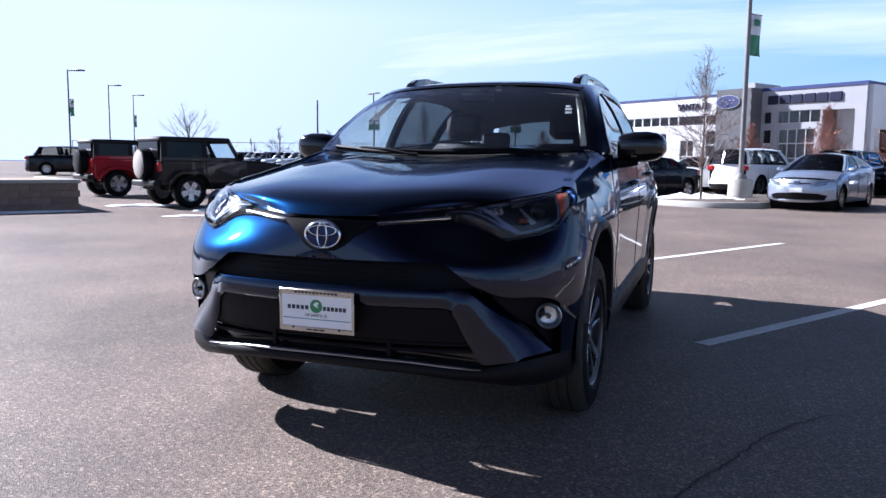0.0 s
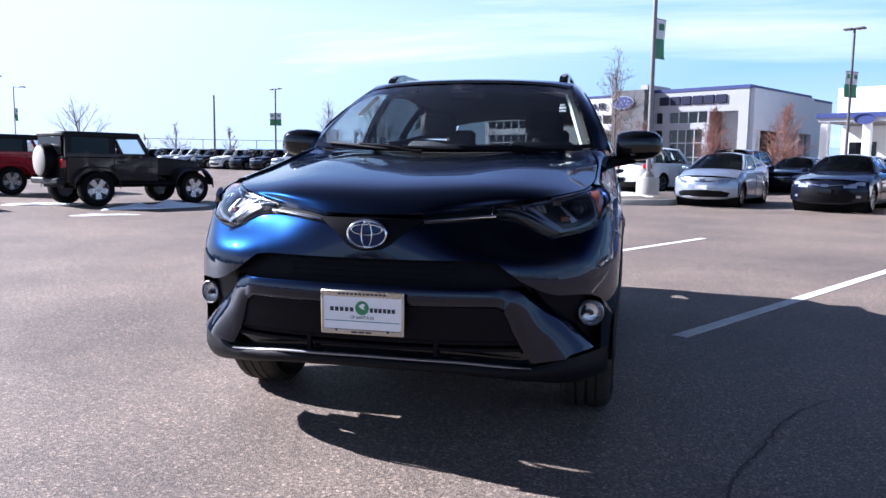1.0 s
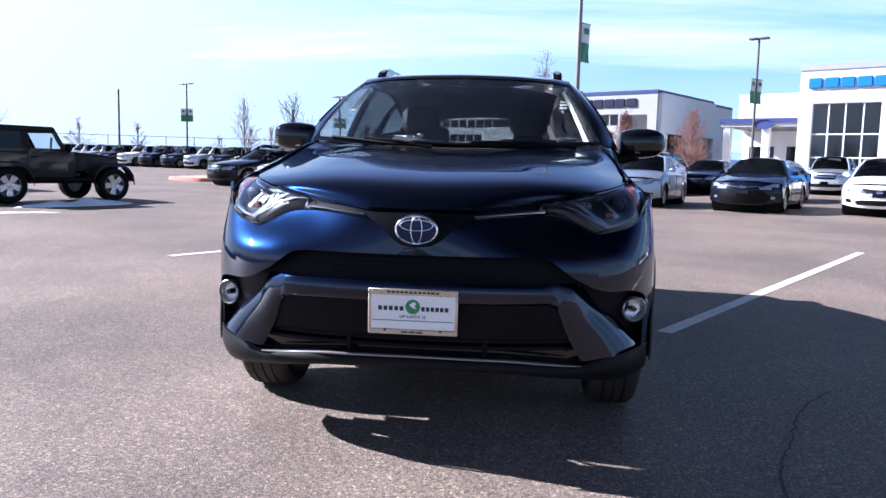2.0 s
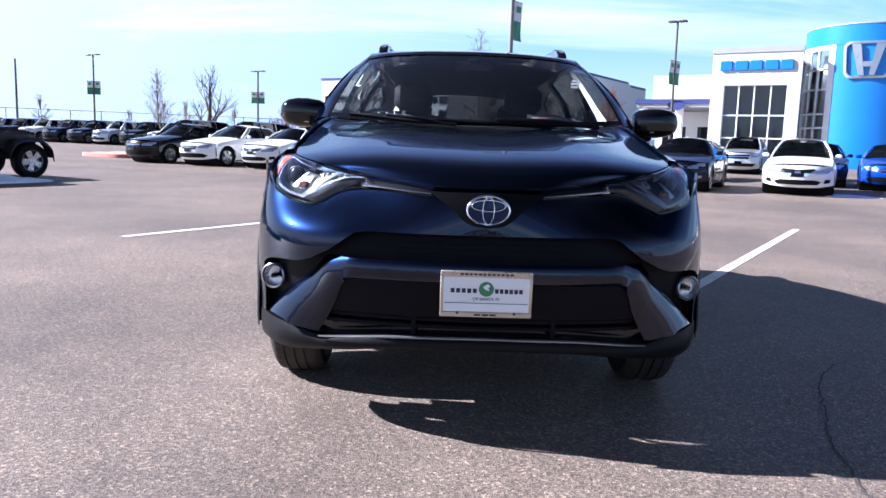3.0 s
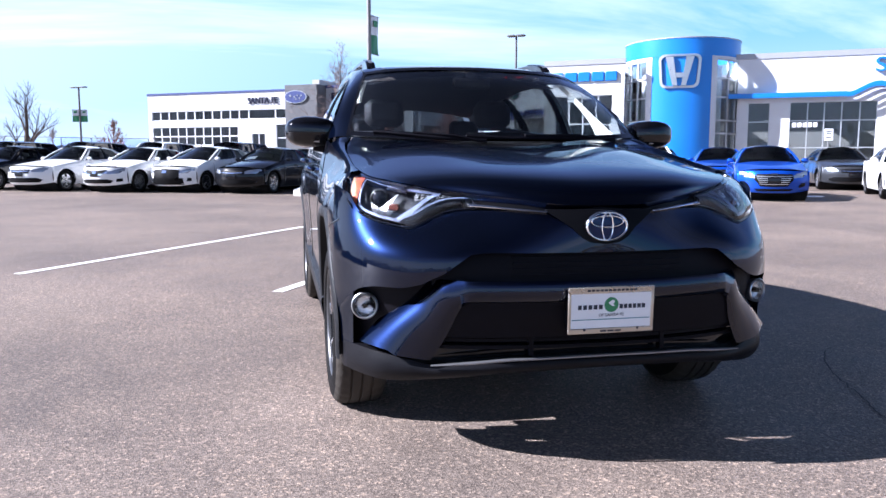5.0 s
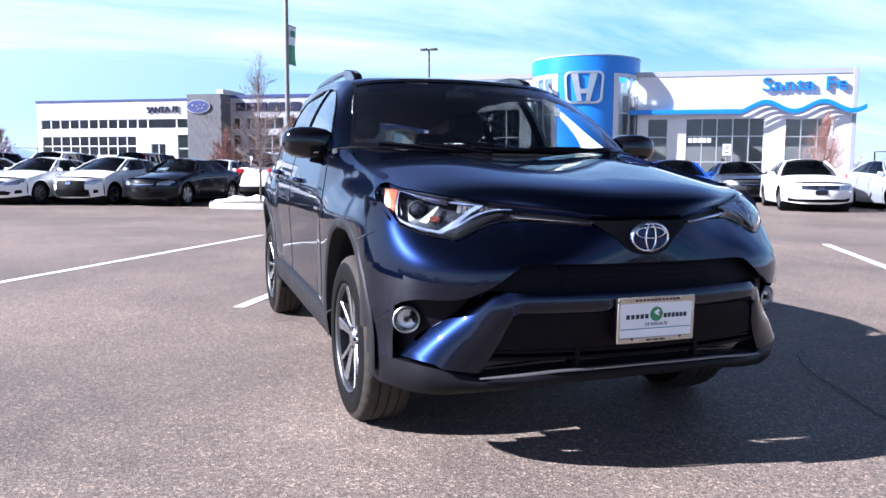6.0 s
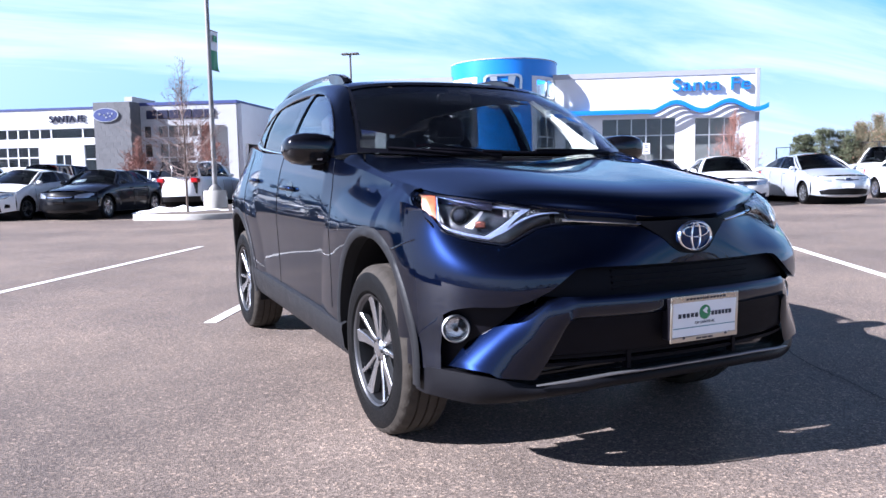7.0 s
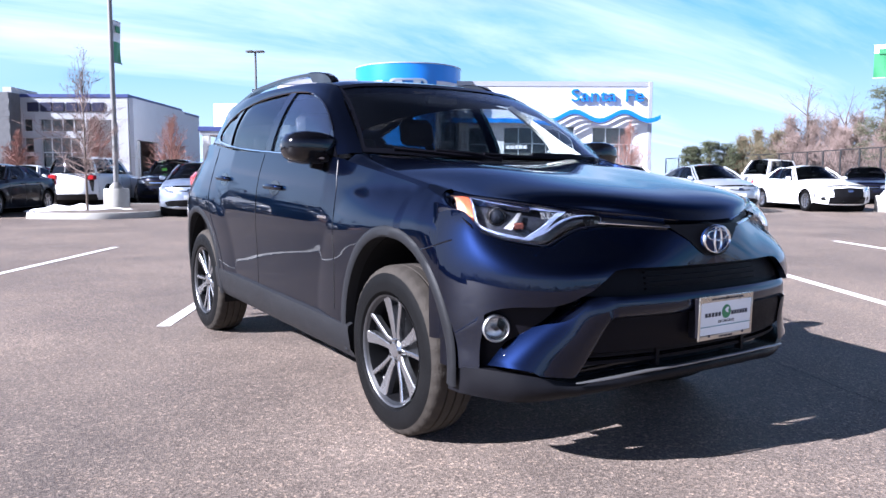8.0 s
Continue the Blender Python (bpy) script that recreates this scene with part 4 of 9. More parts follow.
def side_x(y, z):
    """The flank: half width by length and height."""
    base = herm(z, [0.2, 0.3, 0.46, 0.6, 0.72, 0.84, 0.94, 1.04, 1.14, 1.24, 1.34],
                [0.85, 0.875, 0.89, 0.894, 0.9, 0.907, 0.902, 0.888, 0.862, 0.83, 0.79])
    # the shoulder rises to the tail; front wing and tail round inwards
    lift = herm(y, [-2.0, -0.75, 0.2, 1.2, 2.0], [-0.02, 0.0, 0.04, 0.09, 0.1])
    if z > 0.84:
        base = herm(max(0.84, z - lift), [0.84, 0.94, 1.04, 1.14, 1.24, 1.34], [0.907, 0.902, 0.888, 0.862, 0.83, 0.79])
    flare = 0.0
    for yc in (-ARCH_Y, ARCH_Y):
        r = math.hypot((y - yc) / 0.62, (z - ARCH_Z) / 0.62)
        flare += 0.014 * max(0, 1 - (r - 0.8) ** 2 * 6) if 0.4 < r < 1.21 else 0
    tail = herm(y, [1.3, 1.5, 1.7, 1.9, 2.1, 2.24], [0.0, -0.008, -0.03, -0.075, -0.135, -0.19]) - 0.08 * max(0, y - 0.7) * min(1, max(0, (z - 0.95) / 0.25))
    x = base + flare + tail
    if y < -1.42:
        nx_ = nose_x(y, z)
        k = 0.03
        h = max(0.0, min(1.0, 0.5 + 0.5 * (x - nx_) / k))
        x = x + (nx_ - x) * h - k * h * (1 - h) * 0.5
        if y < -1.6:
            x = x + (nx_ - x) * min(1, (-1.6 - y) / 0.1)
    # the top of the front wing leans in
    return x - herm(y, [-1.75, -1.55, -1.35, -1.1, -0.8, -0.7], [0.065, 0.075, 0.07, 0.044, 0.01, 0.0]) * min(1, max(0, (z - 0.88) / 0.15)) ** 1.3


TOP_EDGE = ([-1.72, -1.5, -1.2, -0.95, -0.76, -0.4, 0.2, 0.75, 1.1, 1.5, 1.9, 2.2],
            [0.985, 1.03, 1.085, 1.13, 1.165, 1.185, 1.215, 1.245, 1.28, 1.31, 1.31, 1.29])


def in_arch(y, z, grow=0.0):
    return min(math.hypot((y - s * ARCH_Y) / (0.415 + grow), (z - ARCH_Z) / (0.452 + grow)) for s in (-1, 1))


def flank(y0, y1, zl, nz=34, dy=0.02):
    """The side skin from y0 to y1, over the sill line, cut out round the wheels."""
    n = max(2, int(round((y1 - y0) / dy)))
    rows = []
    for i in range(n + 1):
        y = y0 + (y1 - y0) * i / n
        top = herm(y, *TOP_EDGE)
        rows.append([[y, zl(y) + (top - zl(y)) * j / nz] for j in range(nz + 1)])
    keep = {}
    for i, row in enumerate(rows):
        for j, p in enumerate(row):
            r = in_arch(p[0], p[1])
            keep[i, j] = r
            if 0.93 < r < 1.0:
                s = -1 if p[0] < 0 else 1
                dy_, dz_ = p[0] - s * ARCH_Y, p[1] - ARCH_Z
                p[0], p[1] = s * ARCH_Y + dy_ / r, ARCH_Z + dz_ / r
    g = Geo()
    idx = {}
    for i in range(n):
        for j in range(nz):
            q = [(i, j), (i + 1, j), (i + 1, j + 1), (i, j + 1)]
            if any(keep[c] <= 0.93 for c in q):
                continue
            f = []
            for c in q:
                if c not in idx:
                    y, z = rows[c[0]][c[1]]
                    idx[c] = len(g.v)
                    g.v.append((side_x(y, z), y, z))
                f.append(idx[c])
            g.f.append(tuple(f))
    return g


def gap_path(pts, depth=0.0):
    """A narrow dark shut line that lies on the flank."""
    return [(side_x(y, z) - depth, y, z) for y, z in pts]


# inner window line and outer frame line of the cabin side: (y, z) with the half width of each
def cabin_x(z):
    return herm(z, [1.1, 1.2, 1.3, 1.4, 1.5, 1.58, 1.64], [0.868, 0.838, 0.797, 0.75, 0.695, 0.64, 0.58])


M_RIMEDGE = mat("dull_rim_edge", (0.1, 0.1, 0.105), 0.35, 0.8, var=0.08, scale=14)


def alloy_wheel(parent_name, y, side, M):
    """Wheel with tyre, rim, five split spokes and hub."""
    w = new(parent_name)
    w.parent = M
    w.location = (side * 0.785, y, 0.352)
    w.rotation_euler = (radians(2 if y < 0 else 40), 0, 0)
    s = side
    R, W = 0.357, 0.112
    prof = [(-W + 0.02, 0.232), (-W, 0.25), (-W - 0.004, 0.285), (-W + 0.001, 0.312), (-W + 0.006, 0.325)]
    g = Geo().lathe(prof, (0, 0, 0), "x", 72)
    part("tyre_wall", g, M_TYRE, w)
    g = Geo().lathe([(-a, r) for a, r in prof], (0, 0, 0), "x", 72)
    part("tyre_wall", g, M_TYRE, w)
    # tread: ribs with grooves and cross cuts
    cols = [-W + 0.006, -W + 0.014, -W + 0.024, -W + 0.038, -0.048, -0.046, -0.040, -0.038, -0.004, -0.002, 0.004, 0.006, 0.038, 0.040, 0.046, 0.048, W - 0.038, W - 0.024, W - 0.014, W - 0.006]
    drop = {0: 0.032, 1: 0.018, 2: 0.008, 3: 0.002}
    low = {5, 6, 9, 10, 13, 14}
    rings = []
    n = 144
    for k in range(n):
        t = 2 * math.pi * k / n
        row = []
        for j, a in enumerate(cols):
            r = R - (0.008 if j in low else 0) - (0.007 if (k % 4 == 0 and (0 < j < 4 or len(cols) - 5 < j < len(cols) - 1)) else 0)
            r -= drop.get(min(j, len(cols) - 1 - j), 0)
            row.append((a, r * math.cos(t), r * math.sin(t)))
        rings.append(row)
    part("tread", Geo().grid(rings, closed_u=True), M_TREAD, w)
    # barrel and back plate
    g = Geo().lathe([(s * 0.106, 0.235), (s * 0.104, 0.231), (s * 0.098, 0.2275)], (0, 0, 0), "x", 60)
    part("rim_edge", g, M_RIMEDGE, w)
    g = Geo().lathe([(s * 0.099, 0.229), (s * 0.09, 0.214), (s * 0.05, 0.208), (-s * 0.09, 0.205), (-s * 0.1, 0.235)], (0, 0, 0), "x", 60)
    part("rim", g, M_RIMDARK, w)
    g = Geo().lathe([(s * 0.0, 0.03), (s * 0.0, 0.15), (s * -0.01, 0.155), (s * -0.02, 0.205)], (0, 0, 0), "x", 40)
    part("brake_disc", g, M_RIMDARK, w)
    # dark pockets behind, bright split spokes in front
    sp, dk = Geo(), Geo()
    for k in range(5):
        a = 2 * math.pi * k / 5
        rot = Matrix.Rotation(a, 4, "X")
        for q in (-1, 1):
            rows = []
            for rr, cen, wd, dep in ((0.035, 0.013, 0.026, 0.074), (0.08, 0.019, 0.03 if q * s < 0 else 0.018, 0.08), (0.14, 0.033, 0.042 if q * s < 0 else 0.02, 0.084), (0.195, 0.05, 0.056 if q * s < 0 else 0.022, 0.09), (0.224, 0.058, 0.062 if q * s < 0 else 0.024, 0.096)):
                c = q * cen
                rows.append([(s * (dep - 0.03), c - wd / 2, rr), (s * (dep - 0.004), c - wd / 2, rr), (s * dep, c - wd / 2 + 0.004, rr), (s * dep, c + wd / 2 - 0.004, rr), (s * (dep - 0.004), c + wd / 2, rr), (s * (dep - 0.03), c + wd / 2, rr)])
            gg = Geo().grid(rows).moved(rot)
            sp.add(gg.v, gg.f)
        rows = [[(s * (dep), -wd, rr), (s * dep, wd, rr)] for rr, wd, dep in ((0.05, 0.012, 0.055), (0.12, 0.028, 0.052), (0.2, 0.05, 0.05), (0.222, 0.055, 0.07))]
        gg = Geo().grid(rows).moved(rot)
        dk.add(gg.v, gg.f)
    part("spokes", sp, M_ALLOY, w)
    part("spoke_pocket", dk, M_RIMDARK, w)
    g = Geo().lathe([(s * 0.05, 0.052), (s * 0.076, 0.05), (s * 0.082, 0.044), (s * 0.08, 0.034), (s * 0.086, 0.03), (s * 0.088, 0.0)], (0, 0, 0), "x", 30)
    part("hub_cap", g, M_ALLOY, w)
    nuts = Geo()
    for k in range(5):
        a = 2 * math.pi * (k + 0.5) / 5
        nuts.lathe([(s * 0.07, 0.009), (s * 0.084, 0.008), (s * 0.086, 0.0)], (0, 0.042 * math.cos(a), 0.042 * math.sin(a)), "x", 6)
    part("wheel_nuts", nuts, M_RIMDARK, w)
    return w


M_BAR = mat("light_guide", (0.09, 0.11, 0.18), 0.45, 0.2, var=0.05, scale=40)
M_HOUSE = mat("lamp_housing", (0.014, 0.016, 0.022), 0.3, 0.3, var=0.15, scale=60)
M_MARK = mat("marker_reflector", (0.45, 0.24, 0.15), 0.25, 0.5, var=0.3, scale=90, bump=0.3, bscale=260)
M_VAL = mat("dark_valance", (0.007, 0.007, 0.009), 0.45, spec=0.14, var=0.15, scale=14, bump=0.12, bscale=420, rvar=0.06)


def make_crossover():
    T = thing("crossover_car", "dark blue compact crossover with black cladding, parked on the asphalt", "car")
    # ---- hood
    rows = []
    for t, ctr, mid, edge in (
            (0, (0, -2.2, 0.912), (0.3, -2.135, 0.93), (0.5, -2.03, 0.955)),
            (1, (0, -2.165, 0.955), (0.36, -2.09, 0.968), (0.655, -1.90, 0.985)),
            (2, (0, -2.05, 1.005), (0.4, -1.97, 1.012), (0.765, -1.70, 1.012)),
            (3, (0, -1.8, 1.055), (0.42, -1.72, 1.06), (0.79, -1.46, 1.048)),
            (4, (0, -1.5, 1.098), (0.42, -1.44, 1.108), (0.79, -1.22, 1.092)),
            (5, (0, -1.22, 1.128), (0.42, -1.15, 1.142), (0.772, -1.0, 1.14)),
            (6, (0, -1.05, 1.142), (0.4, -0.985, 1.16), (0.735, -0.885, 1.18))):
        left = [(-edge[0], edge[1], edge[2]), (-mid[0], mid[1], mid[2] + 0.004), (-0.14, ctr[1] + 0.01, ctr[2] + 0.003)]
        rows.append(left + [ctr] + [(-p[0], p[1], p[2]) for p in reversed(left)])
    pts = sheet(rows, 40, 48)
    g = Geo()
    solid_sheet(g, pts, (0, 0.012, -0.02))
    part("hood", g, M_PAINT, T)
    # ---- flanks with front wing, doors, quarter
    sill = lambda y: min(0.44, 0.425 + 0.04 * y)
    fl = flank(-1.70, 2.24, sill)
    part("side_panel", fl, M_PAINT, T)
    part("side_panel", fl.mirrored(), M_PAINT, T)
    # front wing top between hood edge and flank
    wing = []
    for y in np.linspace(-1.645, -0.86, 24):
        z = herm(y, *TOP_EDGE)
        hx = herm(y, [-1.74, -1.70, -1.46, -1.22, -1.0, -0.885], [0.745, 0.768, 0.793, 0.793, 0.775, 0.738])
        hz = herm(y, [-1.74, -1.70, -1.46, -1.22, -1.0, -0.885], [1.008, 1.012, 1.048, 1.092, 1.14, 1.18])
        x = side_x(y, z)
        wing.append([(x, y, z), (x * 0.6 + hx * 0.4, y, z * 0.45 + hz * 0.55 + 0.012), (hx * 0.8 + x * 0.2, y, hz * 0.8 + z * 0.2 + 0.012), (hx + 0.006, y, hz + 0.002), (hx + 0.004, y, hz - 0.03)])
    g = Geo().grid(wing)
    part("front_wing", g, M_PAINT, T)
    part("front_wing", g.mirrored(), M_PAINT, T)
    # wing tip outside the lamp, from the bumper seam back to the wing
    za = herm(-1.645, *TOP_EDGE)
    outer_e = curve([(0.84, -1.845, 0.888), (0.855, -1.795, 0.926), (0.866, -1.74, 0.95), (0.862, -1.70, 0.972), (side_x(-1.645, za), -1.645, za)], 12)
    inner_e = curve([(0.832, -1.828, 0.902), (0.84, -1.785, 0.926), (0.842, -1.74, 0.952), (0.836, -1.69, 0.98), (0.8, -1.645, 1.012)], 12)
    g = Geo().grid([[a, a.lerp(b, 0.35) + Vector((0.006, -0.004, 0.006)), a.lerp(b, 0.7) + Vector((0.006, -0.004, 0.007)), b, b + Vector((-0.012, 0.01, -0.02))] for a, b in zip(outer_e, inner_e)])
    part("wing_tip", g, M_PAINT, T)
    part("wing_tip", g.mirrored(), M_PAINT, T)
    # narrow wing strip between the hood edge and the top of the lamp
    g = Geo()
    rows = []
    for y in np.linspace(-1.93, -1.64, 14):
        px, pz = herm(y, [-2.03, -1.9, -1.7, -1.46], [0.5, 0.655, 0.765, 0.79]), herm(y, [-2.03, -1.9, -1.7, -1.46], [0.955, 0.985, 1.012, 1.048])
        qx, qz = herm(y, [-2.014, -1.918, -1.795, -1.69, -1.645], [0.52, 0.655, 0.735, 0.785, 0.81]), herm(y, [-2.014, -1.918, -1.795, -1.69, -1.645], [0.948, 0.975, 0.992, 1.0, 0.999])
        rows.append([(px - 0.01, y, pz - 0.02), (px + 0.004, y, pz - 0.004), (qx + 0.004, y - 0.004, qz + 0.002), (qx + 0.004, y, qz - 0.03)])
    g.grid(rows)
    part("lamp_surround", g, M_PAINT, T)
    part("lamp_surround", g.mirrored(), M_PAINT, T)
    # shut lines
    for side in (1, -1):
        for pts_ in ([(-0.83, 0.46), (-0.84, 0.7), (-0.83, 0.95), (-0.78, 1.15)], [(0.22, 0.46), (0.21, 0.8), (0.17, 1.205)],
                     [(0.82, 0.47), (0.9, 0.62), (1.07, 0.9), (1.13, 1.27)], [(-1.6, 0.795), (-1.66, 0.81), (-1.715, 0.827), (-1.775, 0.845)]):
            g = Geo().tube([(side * (x - 0.0005), y, z) for x, y, z in gap_path([tuple(p) for p in curve(pts_, 16)])], 0.0032, 6)
            part("shut_line", g, M_GLOSSB, T)
        # sill cladding
        rows = []
        for y in np.linspace(-0.98, 1.0, 30):
            rows.append([(side * x, y, z) for x, z in ((0.78, 0.27 + 0.031 * y), (0.862, 0.275 + 0.031 * y), (0.897, 0.325 + 0.031 * y), (0.91, 0.42 + 0.04 * y), (0.907, 0.44 + 0.041 * y), (0.882, 0.452 + 0.041 * y))])
        part("sill_cladding", Geo().grid(rows), M_GREYP, T)
        # wheel arch trim
        for yc in (-ARCH_Y, ARCH_Y):
            rows = []
            a0, a1 = (-12, 188)
            for k in range(49):
                a = radians(a0 + (a1 - a0) * k / 48)
                row = []
                for gr, dx in ((0.0, -0.06), (0.0, 0.002), (0.008, 0.008), (0.03, 0.008), (0.042, 0.004), (0.047, -0.004)):
                    yy = yc + (0.415 + gr) * math.cos(a)
                    zz = ARCH_Z + (0.452 + gr) * math.sin(a)
                    row.append((side * (side_x(min(max(yy, -1.78), 2.2), max(zz, 0.3)) + dx), yy, zz))
                rows.append(row)
            part("arch_trim", Geo().grid(rows), M_GREYP, T)
            # liner
            rows = []
            for k in range(33):
                a = radians(-18 + (216 if yc > 0 else 190) * k / 32)
                rows.append([(side * x, yc + 0.414 * math.cos(a), ARCH_Z + 0.45 * math.sin(a)) for x in (0.86, 0.6, 0.42)])
            g = Geo().grid(rows)
            g.prism([(yc + 0.414 * math.cos(radians(-18 + 18 * k)), ARCH_Z + 0.45 * math.sin(radians(-18 + 18 * k))) for k in range(13 if yc > 0 else 11)], "x", side * 0.40, side * 0.42)
            part("arch_liner", g, M_INTER, T)
    # ---- nose
    FOG_TOP = lin([0.6, 0.63, 0.70, 0.77, 0.82, 0.85, 0.875, 0.9, 0.915], [0.66, 0.643, 0.626, 0.624, 0.612, 0.585, 0.54, 0.49, 0.47])
    face_low = lambda a: SLOT_TOP(a) if a <= 0.6 else FOG_TOP(a)
    for x0, x1 in ((-0.912, 0.0), (0.0, 0.912)):
        def mid_cut(a):
            return FACE_TOP(a)
        part("front_fascia", nose_strip(face_low, mid_cut, x0, x1, 0.0, 48, 16, 0.03, 0.004, 0.75), M_PAINT, T)
    # dark tongue under the hood with the emblem
    tongue_low = poly([0, 0.05, 0.085, 0.12, 0.2], [0.78, 0.785, 0.803, 0.838, 0.892])
    part("emblem_tongue", nose_strip(tongue_low, lambda a: 0.898, -0.198, 0.198, -0.008, 30, 8, 0.05), M_DARKTRIM, T)
    part("hood_gap", nose_strip(lambda a: 0.893, lambda a: 0.93, -0.46, 0.46, 0.012, 30, 2, 0.03), M_DARKTRIM, T)
    for s in (1, -1):
        xs = sorted((s * 0.2, s * 0.45))
        part("chrome_strip", nose_strip(lin([0.2, 0.45], [0.888, 0.906]), lin([0.2, 0.45], [0.893, 0.916]), xs[0], xs[1], -0.012, 12, 3, 0.02, 0.003), M_CHROME, T)
    # emblem: ring with two crossing ovals
    def oval(cx, cz, rx, rz, wd, y, thick=0.012):
        g = Geo()
        rows = []
        for k in range(49):
            a = 2 * math.pi * k / 48
            c, s_ = math.cos(a), math.sin(a)
            rows.append([(cx + (rx + d) * c, y + o, cz + (rz + d) * s_) for d, o in ((wd / 2, 0.0), (wd * .46, -thick * .4), (wd * .3, -thick * .8), (0, -thick), (-wd * .3, -thick * .8), (-wd * .46, -thick * .4), (-wd / 2, 0.0))])
        return g.grid(rows)
    ey = -2.243
    eb = Geo().lathe([(0.0, 1.0), (-0.012, 1.0), (-0.016, 0.9), (-0.016, 0.0)], (0, 0, 0), "y", 40)
    eb.v = [(p[0] * 0.073, ey + 0.012 + p[1], 0.842 + p[2] * 0.05) for p in eb.v]
    em = part("emblem", eb, mat("emblem_blue", (0.006, 0.018, 0.07), 0.25, 0.2, coat=0.6, spec=0.1), T)
    part("emblem_ring", oval(0, 0.842, 0.073, 0.05, 0.011, ey), M_CHROME, em)
    part("emblem_oval", oval(0, 0.858, 0.058, 0.019, 0.008, ey - 0.002), M_CHROME, em)
    part("emblem_oval", oval(0, 0.842, 0.02, 0.046, 0.008, ey - 0.002), M_CHROME, em)
    # upper intake
    part("upper_intake", nose_strip(lambda a: 0.63, lambda a: SLOT_TOP(a) + 0.01, -0.59, 0.59, 0.045, 40, 3, 0.0), M_BLACKP, T)
    for k in range(4):
        zc = 0.672 + 0.02 * k
        g = nose_strip(lambda a: zc - 0.004, lambda a: zc + 0.004, -0.32, 0.32, 0.036, 30, 2, 0.02)
        part("intake_slat", g, M_BLACKP, T)
    # painted bracket that frames the lower grille: a band with two splayed legs, each bevelled outwards
    band = []
    for x in np.linspace(0, 0.48, 14):
        band.append([(x, nose_y(x, 0.6) - 0.001, 0.584), (x, nose_y(x, 0.6) - 0.018, 0.592), (x, nose_y(x, 0.62) - 0.021, 0.615), (x, nose_y(x, 0.64) - 0.02, 0.645), (x, nose_y(x, 0.66) - 0.011, 0.658), (x, nose_y(x, 0.66) + 0.07, 0.648)])
    legs = [curve([band[-1][k], *q], 22) for k, q in enumerate((
        tuple((x, nose_y(x, z) - 0.002, z) for x, z in ((0.505, 0.565), (0.535, 0.49), (0.57, 0.42), (0.6, 0.372))),
        tuple((x, nose_y(x, z) - 0.014, z) for x, z in ((0.52, 0.575), (0.555, 0.5), (0.595, 0.427), (0.625, 0.375))),
        ((0.545, -2.178, 0.61), (0.608, -2.14, 0.52), (0.675, -2.105, 0.435), (0.72, -2.09, 0.385)),
        ((0.55, -2.165, 0.638), (0.622, -2.12, 0.552), (0.692, -2.09, 0.468), (0.742, -2.07, 0.40)),
        ((0.565, -2.128, 0.657), (0.64, -2.06, 0.584), (0.722, -2.03, 0.497), (0.805, -1.998, 0.41)),
        ((0.58, -2.04, 0.64), (0.66, -1.97, 0.585), (0.74, -1.945, 0.505), (0.825, -1.92, 0.405))))]
    half = band[:-1] + [[tuple(legs[k][i]) for k in range(6)] for i in range(23)]
    g = Geo().grid([[(-x, y, z) for x, y, z in row] for row in reversed(half[1:])] + half)
    part("bumper_bracket", g, M_PAINT, T, smooth=60)
    LIP = lin([0, 0.3, 0.5, 0.62, 0.7], [0.392, 0.386, 0.37, 0.354, 0.35])
    # lower grille panel and opening
    part("lower_panel", nose_strip(lambda a: 0.455, lambda a: min(0.6, BRACE_LOW(a) + 0.012), -0.625, 0.625, 0.006, 40, 5, 0.05), M_BLACKP, T)
    part("lower_opening", nose_strip(lambda a: LIP(a) - 0.01, lambda a: 0.47, -0.66, 0.66, 0.075, 40, 3, 0.0), M_GLOSSB, T)
    for k in range(2):
        zc = 0.415 + 0.026 * k
        part("grille_slat", nose_strip(lambda a: zc - 0.006, lambda a: zc + 0.006, -0.63, 0.63, 0.03, 36, 2, 0.03), M_BLACKP, T)
    for x in (-0.25, 0.25):
        part("grille_post", nose_strip(lambda a: 0.385, lambda a: 0.465, x - 0.008, x + 0.008, 0.024, 2, 3, 0.03), M_BLACKP, T)
    # silver lip and valance
    LIP = lin([0, 0.3, 0.5, 0.62], [0.392, 0.386, 0.37, 0.354])
    part("silver_lip", nose_strip(lambda a: LIP(a) - 0.009 + 0.007 * max(0, (a - 0.5) / 0.12), LIP, -0.6, 0.6, -0.016, 40, 3, 0.01, 0.004), M_LIP, T)
    part("valance", nose_strip(lin([0, 0.3, 0.55, 0.75, 0.87, 0.915], [0.338, 0.33, 0.302, 0.277, 0.288, 0.29]), lin([0, 0.3, 0.5, 0.6, 0.66, 0.78, 0.84, 0.915], [0.38, 0.374, 0.36, 0.352, 0.365, 0.386, 0.392, 0.388]), -0.876, 0.876, lambda a, z: 0.012 - 0.02 * min(1, max(0, (a - 0.62) / 0.15)), 70, 7, 0.08, 0.012, 0.4), M_VAL, T)
    part("under_tray", Geo().box(-0.5, -1.6, 0.24, 0.5, 2.0, 0.27).box(-0.42, -1.9, 0.3, 0.42, 1.9, 0.36), M_INTER, T, smooth=0)
